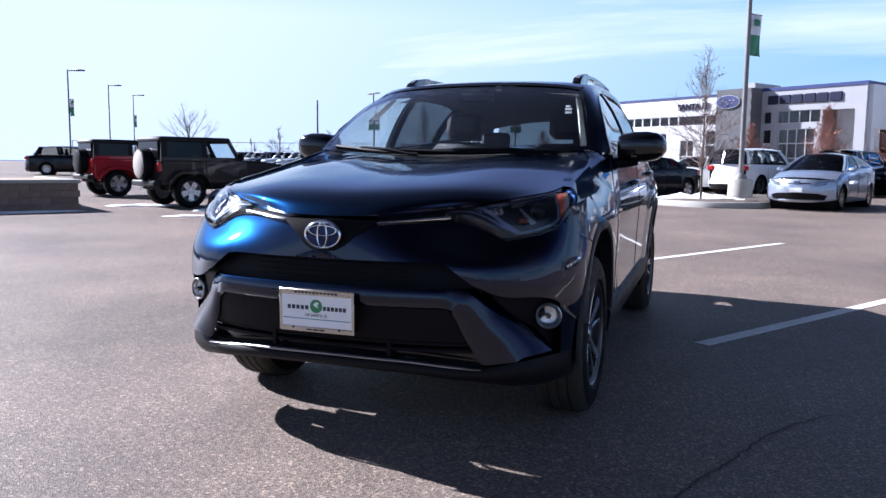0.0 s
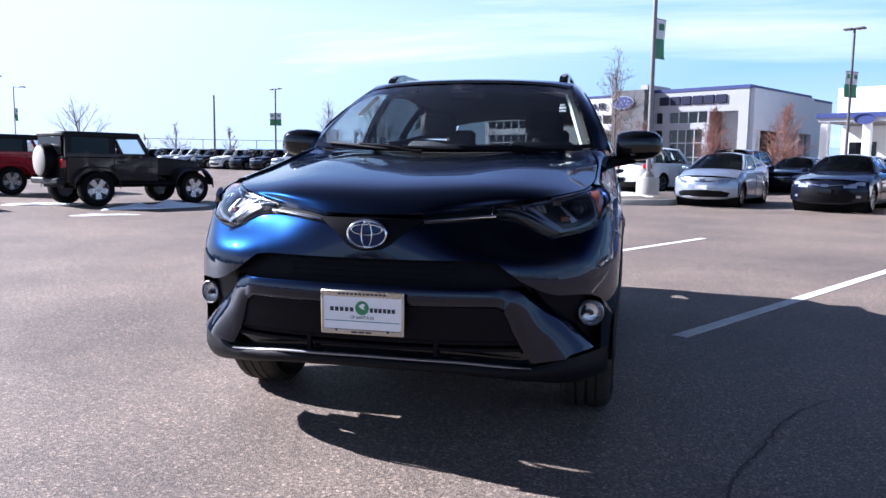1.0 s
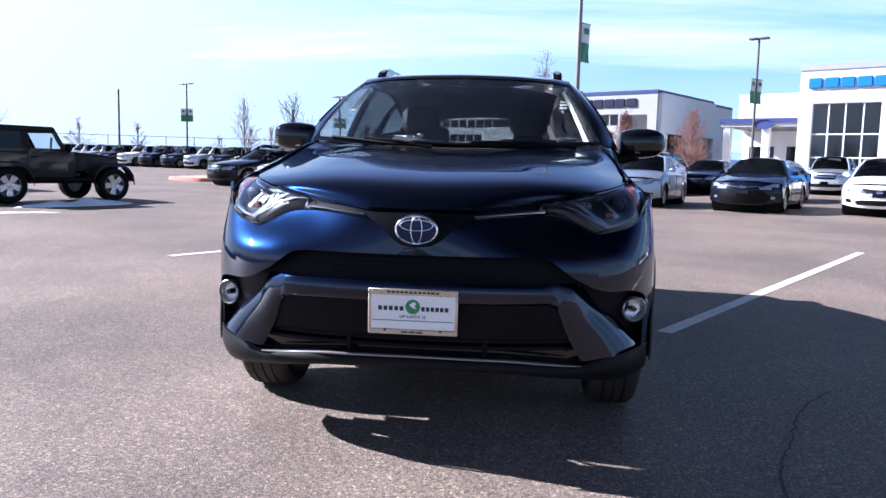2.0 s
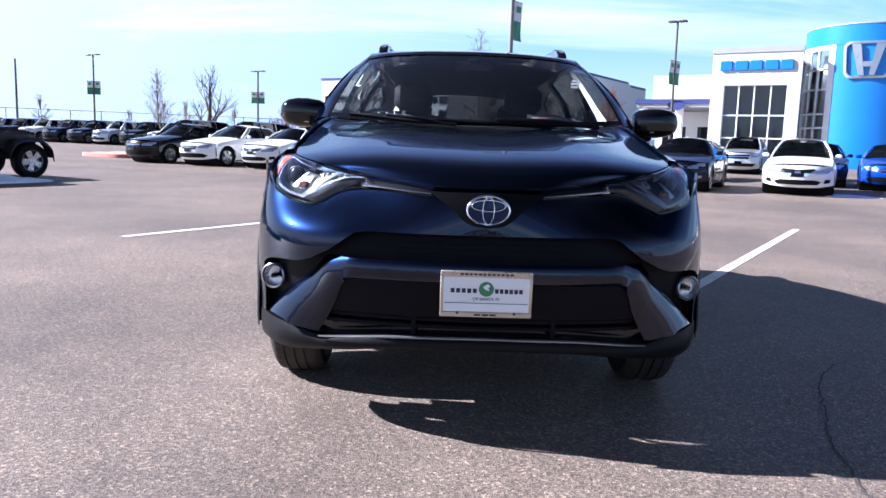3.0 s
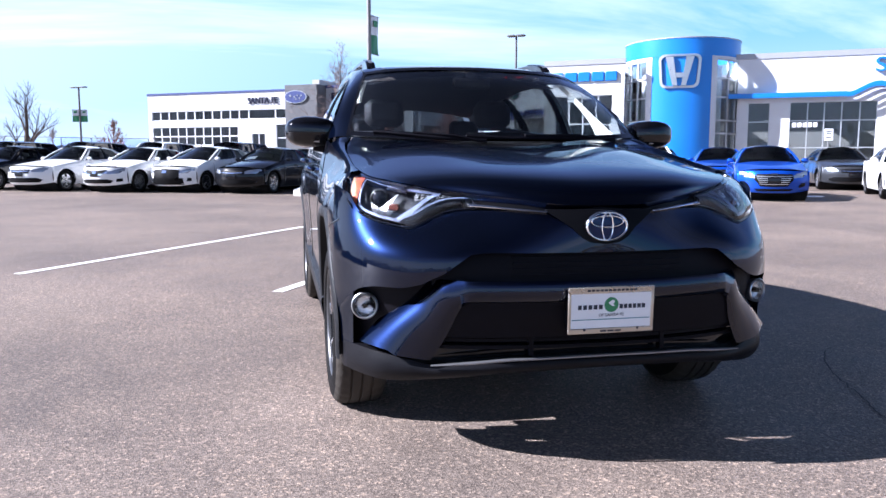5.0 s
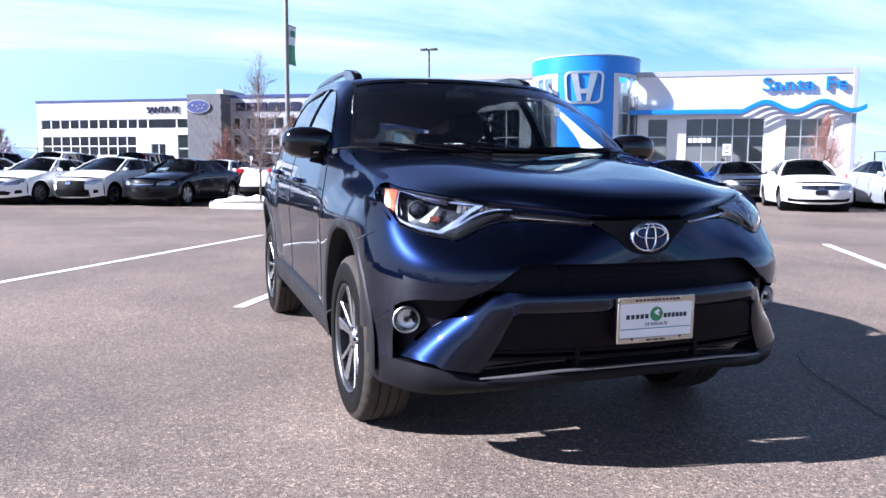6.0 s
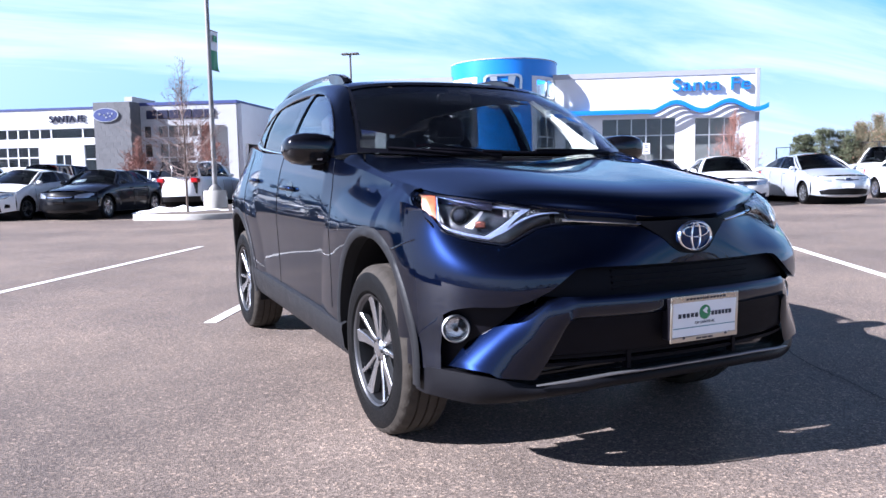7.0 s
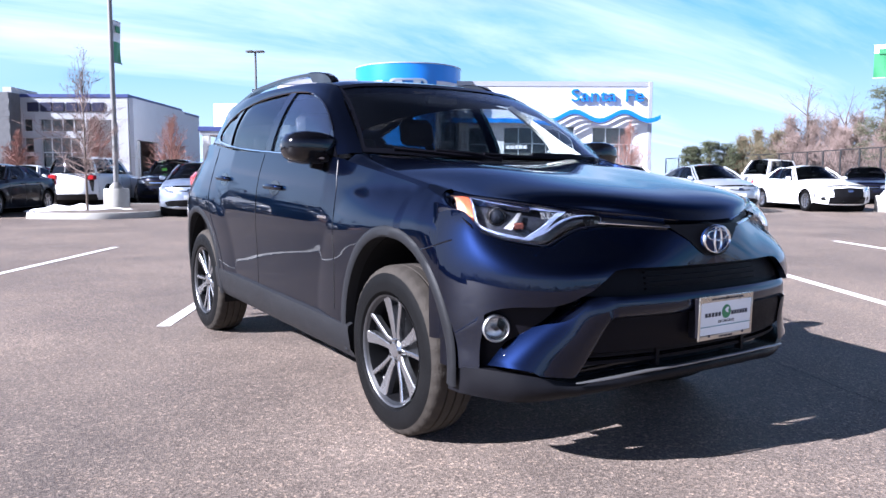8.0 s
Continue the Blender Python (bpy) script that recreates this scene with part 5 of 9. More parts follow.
    # fog lamp pockets
    for s in (1, -1):
        xs = sorted((s * 0.846, s * 0.9))
        part("bumper_corner", nose_strip(lambda a: 0.383, lambda a: FOG_TOP(a) + 0.004, xs[0], xs[1], 0.0, 10, 8, 0.035), M_PAINT, T)
        xs = sorted((s * 0.60, s * 0.852))
        part("fog_pocket", nose_strip(poly([0.6, 0.7, 0.8, 0.92], [0.6, 0.48, 0.37, 0.37]), lambda a: FOG_TOP(a) + 0.012, xs[0], xs[1], 0.09, 20, 6, 0.0), M_BLACKP, T)
        fx, fz = s * 0.806, 0.54
        fy = -1.946
        rot = Matrix.Translation((fx, fy, fz)) @ Matrix.Rotation(radians(s * 20), 4, "Z")
        lamp_ = part("fog_lamp", Geo().lathe([(0.02, 0.047), (-0.004, 0.05), (-0.008, 0.046), (0.0, 0.041), (0.03, 0.038)], (0, 0, 0), "y", 36).moved(rot), M_SATIN, T)
        part("bowl", Geo().lathe([(0.0, 0.04), (0.025, 0.03), (0.032, 0.0)], (0, 0, 0), "y", 30).moved(rot), M_REFL, lamp_)
        part("bulb", Geo().lathe([(-0.004, 0.0), (-0.002, 0.01), (0.03, 0.012)], (0, 0, 0), "y", 16).moved(rot), M_GLOSSB, lamp_)
        part("glass", Geo().lathe([(-0.002, 0.041), (-0.008, 0.03), (-0.011, 0.0)], (0, 0, 0), "y", 30).moved(rot), M_LENS, lamp_)
    # ---- headlamps
    top = [(0.435, -2.062, 0.934), (0.52, -2.014, 0.948), (0.655, -1.918, 0.975), (0.735, -1.795, 0.992), (0.785, -1.69, 1.0), (0.81, -1.645, 0.999)]
    low = [(0.422, 0, 0.898), (0.48, 0, 0.896), (0.53, 0, 0.885), (0.59, 0, 0.857), (0.64, 0, 0.833), (0.66, 0, 0.831), (0.70, 0, 0.837), (0.76, 0, 0.85), (0.81, 0, 0.87)]
    lowp = []
    for x, _, z in low:
        lowp.append((x, nose_y(x, z) - 0.004, z))
    lowp += [(0.836, -1.815, 0.905), (0.838, -1.74, 0.95), (0.822, -1.66, 0.99)]
    lens = []
    def chord(pts, n):
        """n + 1 points along the straight legs of pts."""
        P = [Vector(p) for p in pts]
        s_ = [0.0]
        for a, b in zip(P, P[1:]):
            s_.append(s_[-1] + (b - a).length)
        return [Vector([float(np.interp(s_[-1] * k / n, s_, [p[c] for p in P])) for c in range(3)]) for k in range(n + 1)]
    ct, cl = curve(top, 30), chord(lowp, 30)
    for i in range(31):
        a, b = ct[i], cl[i]
        row = []
        for j in range(9):
            t = j / 8
            p = a.lerp(b, t)
            k = 4 * t * (1 - t)
            p += Vector((0.012, -0.022, 0.004)) * k
            p += Vector((0.004, -0.003, 0.002)) * max(0, (i - 20) / 10)
            row.append(p)
        lens.append(row)
    for s in (1, -1):
        H = new("headlamp"); H.parent = T
        def mir(pts):
            return [[Vector((s * p.x, p.y, p.z)) for p in row] for row in pts]
        g = Geo()
        solid_sheet(g, mir(lens), (-s * 0.003, 0.005, -0.001))
        lo = part("lens", g, M_LENS, H)
        lo.visible_shadow = False
        back = [[p + Vector((-0.035, 0.06, 0.0)) for p in row] for row in lens]
        part("housing", Geo().grid(mir(back)), M_HOUSE, H)
        # rim of the lamp
        loop = [Vector((s * p.x, p.y, p.z)) for p in [r[0] for r in lens] + [lens[-1][j] for j in range(1, 9)] + [r[-1] for r in reversed(lens)]]
        part("bezel", Geo().tube(loop + loop[:1], 0.003, 6), M_GLOSSB, H)
        # bright outline of the lamp: a leaning frame
        def on_lens(i, j):
            i, j = min(29.999, i), min(7.999, j)
            a, b = int(i), int(j)
            return lens[a][b].lerp(lens[a][b + 1], j - b).lerp(lens[a + 1][b].lerp(lens[a + 1][b + 1], j - b), i - a) + Vector((-0.01, 0.02, 0.002))
        def patch(c0, c1, c2, c3, n, m, d=0.0):
            """Sheet inside the lamp between four corners given along and down the lens, set back by d."""
            rows = []
            for q in range(n + 1):
                u, row = q / n, []
                for r in range(m + 1):
                    v = r / m
                    i = (c0[0] * (1 - v) + c3[0] * v) * (1 - u) + (c1[0] * (1 - v) + c2[0] * v) * u
                    j = (c0[1] * (1 - v) + c3[1] * v) * (1 - u) + (c1[1] * (1 - v) + c2[1] * v) * u
                    p = on_lens(i, j) + Vector((-0.5, 0.85, 0.0)) * d
                    row.append((s * p.x, p.y, p.z))
                rows.append(row)
            return rows
        outer = [(12.6, 7.55), (21.2, 7.5), (25.0, 0.75), (5.6, 0.75)]
        inner = [(13.3, 7.15), (20.9, 7.1), (24.4, 1.2), (7.4, 1.2)]
        bar_ = Geo()
        for q in range(4):
            o0, o1, i0, i1 = outer[q], outer[(q + 1) % 4], inner[q], inner[(q + 1) % 4]
            solid_sheet(bar_, patch(o0, o1, i1, i0, 14, 3), (-s * 0.004, 0.008, 0.0))
        part("light_bar", bar_, M_BAR, H)
        lb = Geo()
        for q in range(9):
            u0, u1 = q / 9, (q + 1) / 9
            e0 = (1.0 + 11.8 * u0, 2.2 + 4.9 * u0 ** 1.5)
            e1 = (1.0 + 11.8 * u1, 2.2 + 4.9 * u1 ** 1.5)
            solid_sheet(lb, patch((e0[0], e0[1] - 0.3), (e1[0], e1[1] - 0.3), (e1[0], e1[1] + 0.25), (e0[0], e0[1] + 0.25), 2, 3), (-s * 0.004, 0.008, 0.0))
        part("lower_bar", lb, M_BAR, H)
        # silver trim along the upper edge and below the lower bar
        part("upper_trim", Geo().grid(patch((1.0, 0.1), (28.5, 0.1), (26.0, 0.7), (2.0, 0.9), 24, 2)), M_SATIN, H)
        part("lower_trim", Geo().grid(patch((3.0, 4.2), (12.4, 7.7), (11.0, 7.9), (4.0, 6.5), 10, 2, 0.008)), M_HOUSE, H)
        # reflector facets near the inner tip
        sc = Geo()
        for i in range(2, 11):
            for j in range(1, 4):
                w0, w1 = 0.9 + j * 0.55 * min(1, i / 6), 0.9 + (j + 0.85) * 0.55 * min(1, i / 6)
                sc.grid(patch((i, w0), (i + 0.85, w0), (i + 0.7, w1), (i + 0.15, w1), 1, 2, 0.006 + 0.004 * ((i + j) % 2)))
        part("reflector", sc, M_REFL, H)
        fin = Geo()
        solid_sheet(fin, patch((14.2, 2.4), (14.7, 2.5), (16.6, 6.1), (15.4, 6.2), 3, 6, 0.016), (-s * 0.002, 0.006, 0.0))
        part("divider", fin, M_LIP, H)
        # projector and turn lamp
        c = lens[18][4] + Vector((-0.02, 0.045, 0))
        rot = Matrix.Translation((s * c.x, c.y, c.z)) @ Matrix.Rotation(radians(s * 24), 4, "Z")
        pr = part("projector", Geo().lathe([(0.02, 0.034), (-0.004, 0.032), (-0.006, 0.028), (0.004, 0.026)], (0, 0, 0), "y", 30).moved(rot), M_RIMDARK, H)
        part("projector_lens", Geo().lathe([(0.0, 0.027), (-0.008, 0.019), (-0.012, 0.0)], (0, 0, 0), "y", 24).moved(rot), mat("projector_glass", (0.012, 0.014, 0.02), 0.15, spec=0.2), pr)
        c = lens[14][5] + Vector((-0.015, 0.045, 0))
        g = Geo().bbox(-0.02, -0.006, -0.012, 0.02, 0.014, 0.012, 0.005).moved(Matrix.Translation((s * c.x, c.y, c.z)) @ Matrix.Rotation(radians(s * 30), 4, "Z"))
        part("turn_lamp", g, M_TURN, H)
        part("side_marker", Geo().grid(patch((25.2, 0.7), (28.6, 0.7), (22.3, 7.75), (21.4, 7.5), 6, 12, -0.006)), M_AMBER, H)
        part("marker_reflector", Geo().grid(patch((28.6, 0.5), (29.9, 0.6), (25.5, 7.8), (22.4, 7.75), 5, 12, -0.004)), M_MARK, H)
    # ---- number plate
    P = new("plate_carrier"); P.parent = T
    P.matrix_local = Matrix.Translation((0, -2.296, 0.559)) @ Matrix.Rotation(radians(1.5), 4, "X")
    g = Geo()
    g.bbox(-0.158, -0.006, -0.081, 0.158, 0.0, -0.062, 0.003).bbox(-0.158, -0.006, 0.058, 0.158, 0.0, 0.081, 0.003)
    g.bbox(-0.158, -0.006, -0.07, -0.147, 0.0, 0.07, 0.003).bbox(0.147, -0.006, -0.07, 0.158, 0.0, 0.07, 0.003)
    fr = part("plate_frame", g, M_PLATE_FRAME, P)
    part("backing", Geo().bbox(-0.15, 0.001, -0.075, 0.15, 0.05, 0.075, 0.004), M_BLACKP, P)
    pl = part("plate", Geo().box(-0.15, -0.003, -0.076, 0.15, 0.001, 0.076), M_WHITE_CARD, P, smooth=0)
    for k in range(5):
        part("print_shape", Geo().box(-0.122 + 0.019 * k, -0.0045, 0.004, -0.109 + 0.019 * k, -0.003, 0.019), M_DARKTXT, pl, smooth=0)
    for k in range(6):
        part("print_shape", Geo().box(0.03 + 0.0165 * k, -0.0045, 0.004, 0.042 + 0.0165 * k, -0.003, 0.019), M_DARKTXT, pl, smooth=0)
    part("round_mark", Geo().lathe([(-0.0048, 0.0), (-0.0048, 0.025), (-0.003, 0.026)], (0.0, 0, 0.018), "y", 28), M_GREEN, pl)
    part("mark_patch", Geo().prism([(-0.012, 0.026), (0.004, 0.036), (0.013, 0.03), (0.006, 0.022), (0.012, 0.012), (-0.002, 0.016)], "y", -0.0056, -0.0046), M_WHITE_CARD, pl, smooth=0)
    t = text_mesh("OF SANTA FE", 0.0155, 0.0008)
    xs = [p[0] for p in t.v]
    t = t.moved(Matrix.Translation((-(min(xs) + max(xs)) / 2, -0.0042, -0.022)))
    part("print", t, M_DARKTXT, pl, "small dark print that reads OF SANTA FE")
    part("print_line", Geo().box(-0.143, -0.0042, -0.033, 0.143, -0.003, -0.0305), M_TEALTXT, pl, smooth=0)
    for k in range(12):
        part("frame_print", Geo().box(-0.09 + 0.0155 * k, -0.0075, 0.066, -0.079 + 0.0155 * k, -0.0062, 0.073), M_DARKTXT, fr, smooth=0)
    for k in range(3):
        part("frame_print", Geo().box(-0.04 + 0.027 * k, -0.0075, -0.075, -0.018 + 0.027 * k, -0.0062, -0.069), M_DARKTXT, fr, smooth=0)
    for x in (-0.098, 0.098):
        part("screw", Geo().lathe([(-0.009, 0.0), (-0.009, 0.004), (-0.006, 0.005)], (x, 0, -0.066), "y", 10), M_DARKTXT, fr)
    # ---- cabin
    ws_low = [(-0.768, -0.868, 1.187), (-0.61, -0.972, 1.175), (-0.3, -1.045, 1.16), (0, -1.065, 1.155)]
    ws_top = [(-0.613, -0.292, 1.555), (-0.5, -0.325, 1.574), (-0.25, -0.35, 1.59), (0, -0.355, 1.594)]
    rows = []
    for t in (0, 0.33, 0.66, 1):
        row = []
        for a, b in zip(ws_low, ws_top):
            p = Vector(a).lerp(Vector(b), t)
            k = 4 * t * (1 - t)
            p += Vector((0, -0.02, 0.025)) * k
            row.append(tuple(p))
        rows.append(row + [(-x, y, z) for x, y, z in reversed(row[:-1])])
    ws = sheet(rows, 14, 30)
    g = Geo()
    solid_sheet(g, ws, (0, 0.003, -0.004))
    w = part("windscreen", g, M_GLASS, T)
    w.visible_shadow = False
    # black edge of the windscreen glass
    brd = Geo()
    up_ = Vector((0, -0.004, 0.004))
    brd.grid([[ws[-1][j] + up_, ws[-2][j].lerp(ws[-1][j], 0.2) + up_] for j in range(31)])
    brd.grid([[ws[0][j] + up_, ws[0][j].lerp(ws[1][j], 0.7) + up_] for j in range(31)])
    for jj, kk in ((0, 1), (30, 29)):
        brd.grid([[ws[i][jj] + up_, ws[i][jj].lerp(ws[i][kk], 0.34) + up_] for i in range(15)])
    part("windscreen_border", brd, M_GLOSSB, T)
    # roof
    rows = []
    for y, zc, ze, xe in ((-0.355, 1.597, 1.562, 0.605), (-0.2, 1.624, 1.588, 0.612), (0.2, 1.652, 1.612, 0.625), (0.8, 1.66, 1.622, 0.625), (1.3, 1.645, 1.603, 0.612), (1.7, 1.607, 1.56, 0.565), (1.98, 1.565, 1.52, 0.47)):
        half = [(-xe, y + (0.06 if y < -0.3 else 0), ze), (-xe * 0.8, y + (0.03 if y < -0.3 else 0), ze + (zc - ze) * 0.5), (-xe * 0.4, y, ze + (zc - ze) * 0.88), (0, y, zc)]
        rows.append(half + [(-p[0], p[1], p[2]) for p in reversed(half[:-1])])
    g = Geo()
    solid_sheet(g, sheet(rows, 30, 28), (0, 0, -0.025))
    part("roof", g, M_PAINT, T)
    # cabin side: window line inside, frame line outside
    win = [(-0.76, 1.178), (-0.62, 1.305), (-0.42, 1.425), (-0.2, 1.51), (0.0, 1.553), (0.3, 1.575), (0.7, 1.572), (1.05, 1.54), (1.33, 1.478), (1.52, 1.41),
           (1.50, 1.352), (1.3, 1.325), (1.0, 1.29), (0.6, 1.252), (0.2, 1.224), (-0.3, 1.2)]
    out = [(-0.855, 1.183), (-0.70, 1.345), (-0.5, 1.46), (-0.29, 1.556), (0.0, 1.604), (0.3, 1.62), (0.7, 1.625), (1.15, 1.613), (1.6, 1.575), (1.9, 1.5),
           (1.95, 1.33), (1.5, 1.31), (1.0, 1.268), (0.6, 1.238), (0.2, 1.212), (-0.3, 1.186)]
    def wx(y, z):
        return cabin_x(z) - max(0, y - 0.9) * 0.1 - max(0, y - 1.3) * 0.1
    def ox(y, z):
        if z > 1.5:
            return herm(y, [-0.29, 0.0, 0.7, 1.15, 1.6, 1.9], [0.608, 0.62, 0.627, 0.618, 0.585, 0.5])
        return min(wx(y, z) + 0.004, side_x(min(max(y, -1.2), 2.2), min(z, herm(y, *TOP_EDGE))) if z < 1.33 else 9)
    A_OUT = {0: (0.768, -0.868, 1.187), 1: (0.718, -0.69, 1.312), 2: (0.67, -0.495, 1.437), 3: (0.616, -0.292, 1.558)}
    rows = []
    n = len(win)
    for i in range(n + 1):
        k = i % n
        a = Vector((wx(*win[k]), *win[k]))
        b = Vector(A_OUT[k]) if k in A_OUT else Vector((ox(*out[k]), *out[k]))
        rows.append((a, b))
    inner = [r[0] for r in rows]
    outer = [r[1] for r in rows]
    fin, fout = [], []
    for i in range(n):
        for s in range(6):
            t = s / 6
            def cat(P):
                p0, p1, p2, p3 = P[(i - 1) % n], P[i % n], P[(i + 1) % n], P[(i + 2) % n]
                return 0.5 * ((2 * p1) + (p2 - p0) * t + (2 * p0 - 5 * p1 + 4 * p2 - p3) * t * t + (3 * p1 - p0 - 3 * p2 + p3) * t ** 3)
            sharp = i in (9, 15, 0, 10) or (i - 1) in (15,)
            if sharp:
                fin.append(inner[i].lerp(inner[i + 1], t)); fout.append(outer[i].lerp(outer[i + 1], t))
            else:
                fin.append(cat(inner)); fout.append(cat(outer))
    ring = []
    for a, b in zip(fin, fout):
        m1 = a.lerp(b, 0.35) + Vector((0.008, 0, 0.0))
        m2 = a.lerp(b, 0.7) + Vector((0.01, 0, 0.002))
        ring.append([a - Vector((0.012, 0, 0)), a + Vector((0.003, 0, 0)), m1, m2, b])
    g = Geo().grid(ring, closed_u=True)
    part("window_frame", g, M_PAINT, T)
    part("window_frame", g.mirrored(), M_PAINT, T)
    # side glass: front, rear, quarter
    def top_z(y): return float(np.interp(y, [p[0] for p in win[:10]], [p[1] for p in win[:10]]))
    def bot_z(y): return float(np.interp(y, [-0.76, -0.3, 0.2, 0.6, 1.0, 1.3, 1.5, 1.52], [1.178, 1.2, 1.224, 1.252, 1.29, 1.325, 1.352, 1.41]))
    for s in (1, -1):
        for y0, y1, m_, nm in ((-0.758, 0.16, M_GLASS, "front_door_glass"), (0.235, 1.0, M_PRIV, "rear_door_glass"), (1.05, 1.515, M_PRIV, "quarter_glass")):
            pts = []
            for y in np.linspace(y0, y1, 20):
                a, b = bot_z(y), top_z(y)
                pts.append([Vector((s * (wx(y, a + (b - a) * t) - 0.006 + 0.01 * 4 * t * (1 - t)), y, a + (b - a) * t)) for t in np.linspace(0, 1, 9)])
            g = Geo()
            solid_sheet(g, pts, (-s * 0.004, 0, 0))
            o = part(nm, g, m_, T)
            o.visible_shadow = False
        for y0, y1, lean in ((0.15, 0.245, 0.03), (0.985, 1.065, 0.1)):
            pts = []
            for t in np.linspace(0, 1, 10):
                row = []
                for y in (y0, y1):
                    yy = y + lean * (t - 0.5)
                    a, b = bot_z(yy), top_z(yy)
                    z = a + (b - a) * t
                    row.append(Vector((s * (wx(yy, z) + 0.004 + 0.01 * 4 * t * (1 - t)), yy, z)))
                pts.append(row)
            g = Geo()
            solid_sheet(g, pts, (-s * 0.03, 0, 0))
            part("pillar_cover", g, M_GLOSSB, T)
        # bright belt strip
        pts = [(s * (wx(y, bot_z(y)) + 0.010), y, bot_z(y) - 0.006) for y in np.linspace(-0.6, 1.5, 38)]
        part("belt_strip", Geo().tube(pts, 0.0075, 8), M_CHROME, T)
        # black corner panel that carries the mirror
        rows = []
        for y in np.linspace(-0.765, -0.6, 7):
            a, b = bot_z(y), top_z(y)
            rows.append([Vector((s * (wx(y, a + (b - a) * t) + 0.006), y, a - 0.008 * (1 - t) + (b - a) * t)) for t in (0, 0.35, 0.7, 1)])
        g = Geo()
        solid_sheet(g, rows, (-s * 0.012, 0, 0))
        part("corner_panel", g, M_GLOSSB, T)
        seal = [(s * (p.x + 0.004), p.y, p.z) for p in fin[6:60]]
        part("window_seal", Geo().tube(seal, 0.006, 6), M_GLOSSB, T)
        # roof rail
        rp = [(-0.12, 1.612), (-0.07, 1.648), (0.03, 1.672), (0.2, 1.69), (0.6, 1.702), (1.0, 1.692), (1.35, 1.66), (1.6, 1.618), (1.68, 1.59)]
        c = curve([(0.545 - 0.06 * max(0, y - 1), y, z) for y, z in rp], 40)
        rows = []
        for i, p in enumerate(c):
            wdt = 0.022 if 3 < i < 37 else 0.026
            zb = p.z - (0.024 if 6 < i < 34 else 0.06)
            rows.append([(s * (p.x + dx), p.y, zz) for dx, zz in ((-wdt, zb), (-wdt, p.z - 0.006), (-wdt * .5, p.z), (wdt * .5, p.z), (wdt, p.z - 0.006), (wdt, zb))])
        g = Geo().grid(rows, closed_v=True)
        part("roof_rail", g, M_GLOSSB, T)
        rows = [[(s * (p.x + d), p.y, p.z + 0.0015) for d in (-0.012, 0.012)] for p in c[1:9]]
        part("rail_cap", Geo().grid(rows), M_SATIN, T)
        # door mirror
        Mi = new("door_mirror"); Mi.parent = T
        Mi.location = (0.0 if s > 0 else 0.06, 0.05, 0.0)
        prof = [(0.872, 0.6, 0.05), (0.878, 0.85, 0.07), (0.9, 1.0, 0.083), (0.96, 1.04, 0.092), (1.02, 1.0, 0.091), (1.07, 0.9, 0.08), (1.1, 0.7, 0.06), (1.117, 0.3, 0.03)]
        rows = []
        for x, k, hz in prof:
            zc = 1.208 + (x - 0.87) * 0.03
            d = 0.075 * k + 0.01
            square = lambda v: math.copysign(abs(v) ** 0.62, v)
            rows.append([(s * x, -0.65 + d * square(math.cos(a)) * (1.3 if math.cos(a) < 0 else 0.7), zc + hz * square(math.sin(a)) * (0.9 if math.sin(a) > 0 else 0.85)) for a in [2 * math.pi * q / 20 for q in range(20)]])
        g = Geo().grid(rows, closed_v=True)
        k = len(g.v)
        g.f.append(tuple(range(20))); g.f.append(tuple(range(k - 20, k)))
        part("mirror_shell", g, M_GLOSSB, Mi)
        part("mirror_glass", Geo().bbox(s * 0.985 - 0.08, -0.595, 1.145, s * 0.985 + 0.08, -0.588, 1.255, 0.003), M_CHROME, Mi)
        part("mirror_foot", Geo().tube([(s * 0.8, -0.69, 1.13), (s * 0.85, -0.68, 1.126), (s * 0.9, -0.67, 1.132), (s * 0.97, -0.66, 1.15)], [0.034, 0.03, 0.03, 0.034], 12), M_BLACKP, Mi)
        part("turn_strip", Geo().tube([(s * 0.95, -0.752, 1.165), (s * 1.03, -0.74, 1.168), (s * 1.085, -0.70, 1.176), (s * 1.1, -0.66, 1.182)], 0.007, 8), M_SATIN, Mi)
        # door handles
        for y, z in ((-0.075, 1.015), (0.80, 1.062)):
            g = Geo()
            pth = [(s * (side_x(yy, zz) + o), yy, zz) for yy, zz, o in ((y - 0.1, z, 0.0), (y - 0.085, z + 0.004, 0.022), (y, z + 0.008, 0.032), (y + 0.08, z + 0.008, 0.026), (y + 0.1, z + 0.006, 0.0))]
            g.tube([tuple(p) for p in curve(pth, 12)], 0.014, 10)
            part("door_handle", g, M_PAINT, T)
            bowl = Geo()
            bowl.v = [(s * (side_x(y + 0.075 * math.cos(a) * r, z + 0.042 * math.sin(a) * r) + 0.0015), y + 0.075 * math.cos(a) * r, z + 0.042 * math.sin(a) * r) for r in (1.0, 0.5) for a in [2 * math.pi * q / 20 for q in range(20)]]
            bowl.f = [(q, (q + 1) % 20, 20 + (q + 1) % 20, 20 + q) for q in range(20)] + [tuple(range(20, 40))]
            part("handle_bowl", bowl, M_GLOSSB, T)
        # badge
        part("side_badge", Geo().bbox(s * (side_x(-0.72, 0.885) + 0.002) - 0.003, -0.76, 0.878, s * (side_x(-0.72, 0.885) + 0.002) + 0.003, -0.66, 0.892, 0.001), M_CHROME, T)
    part("engine_bay", Geo().bbox(-0.6, -1.98, 0.36, 0.6, -0.95, 0.86, 0.05), M_INTER, T)
    # ---- wipers and cowl
    rows = []
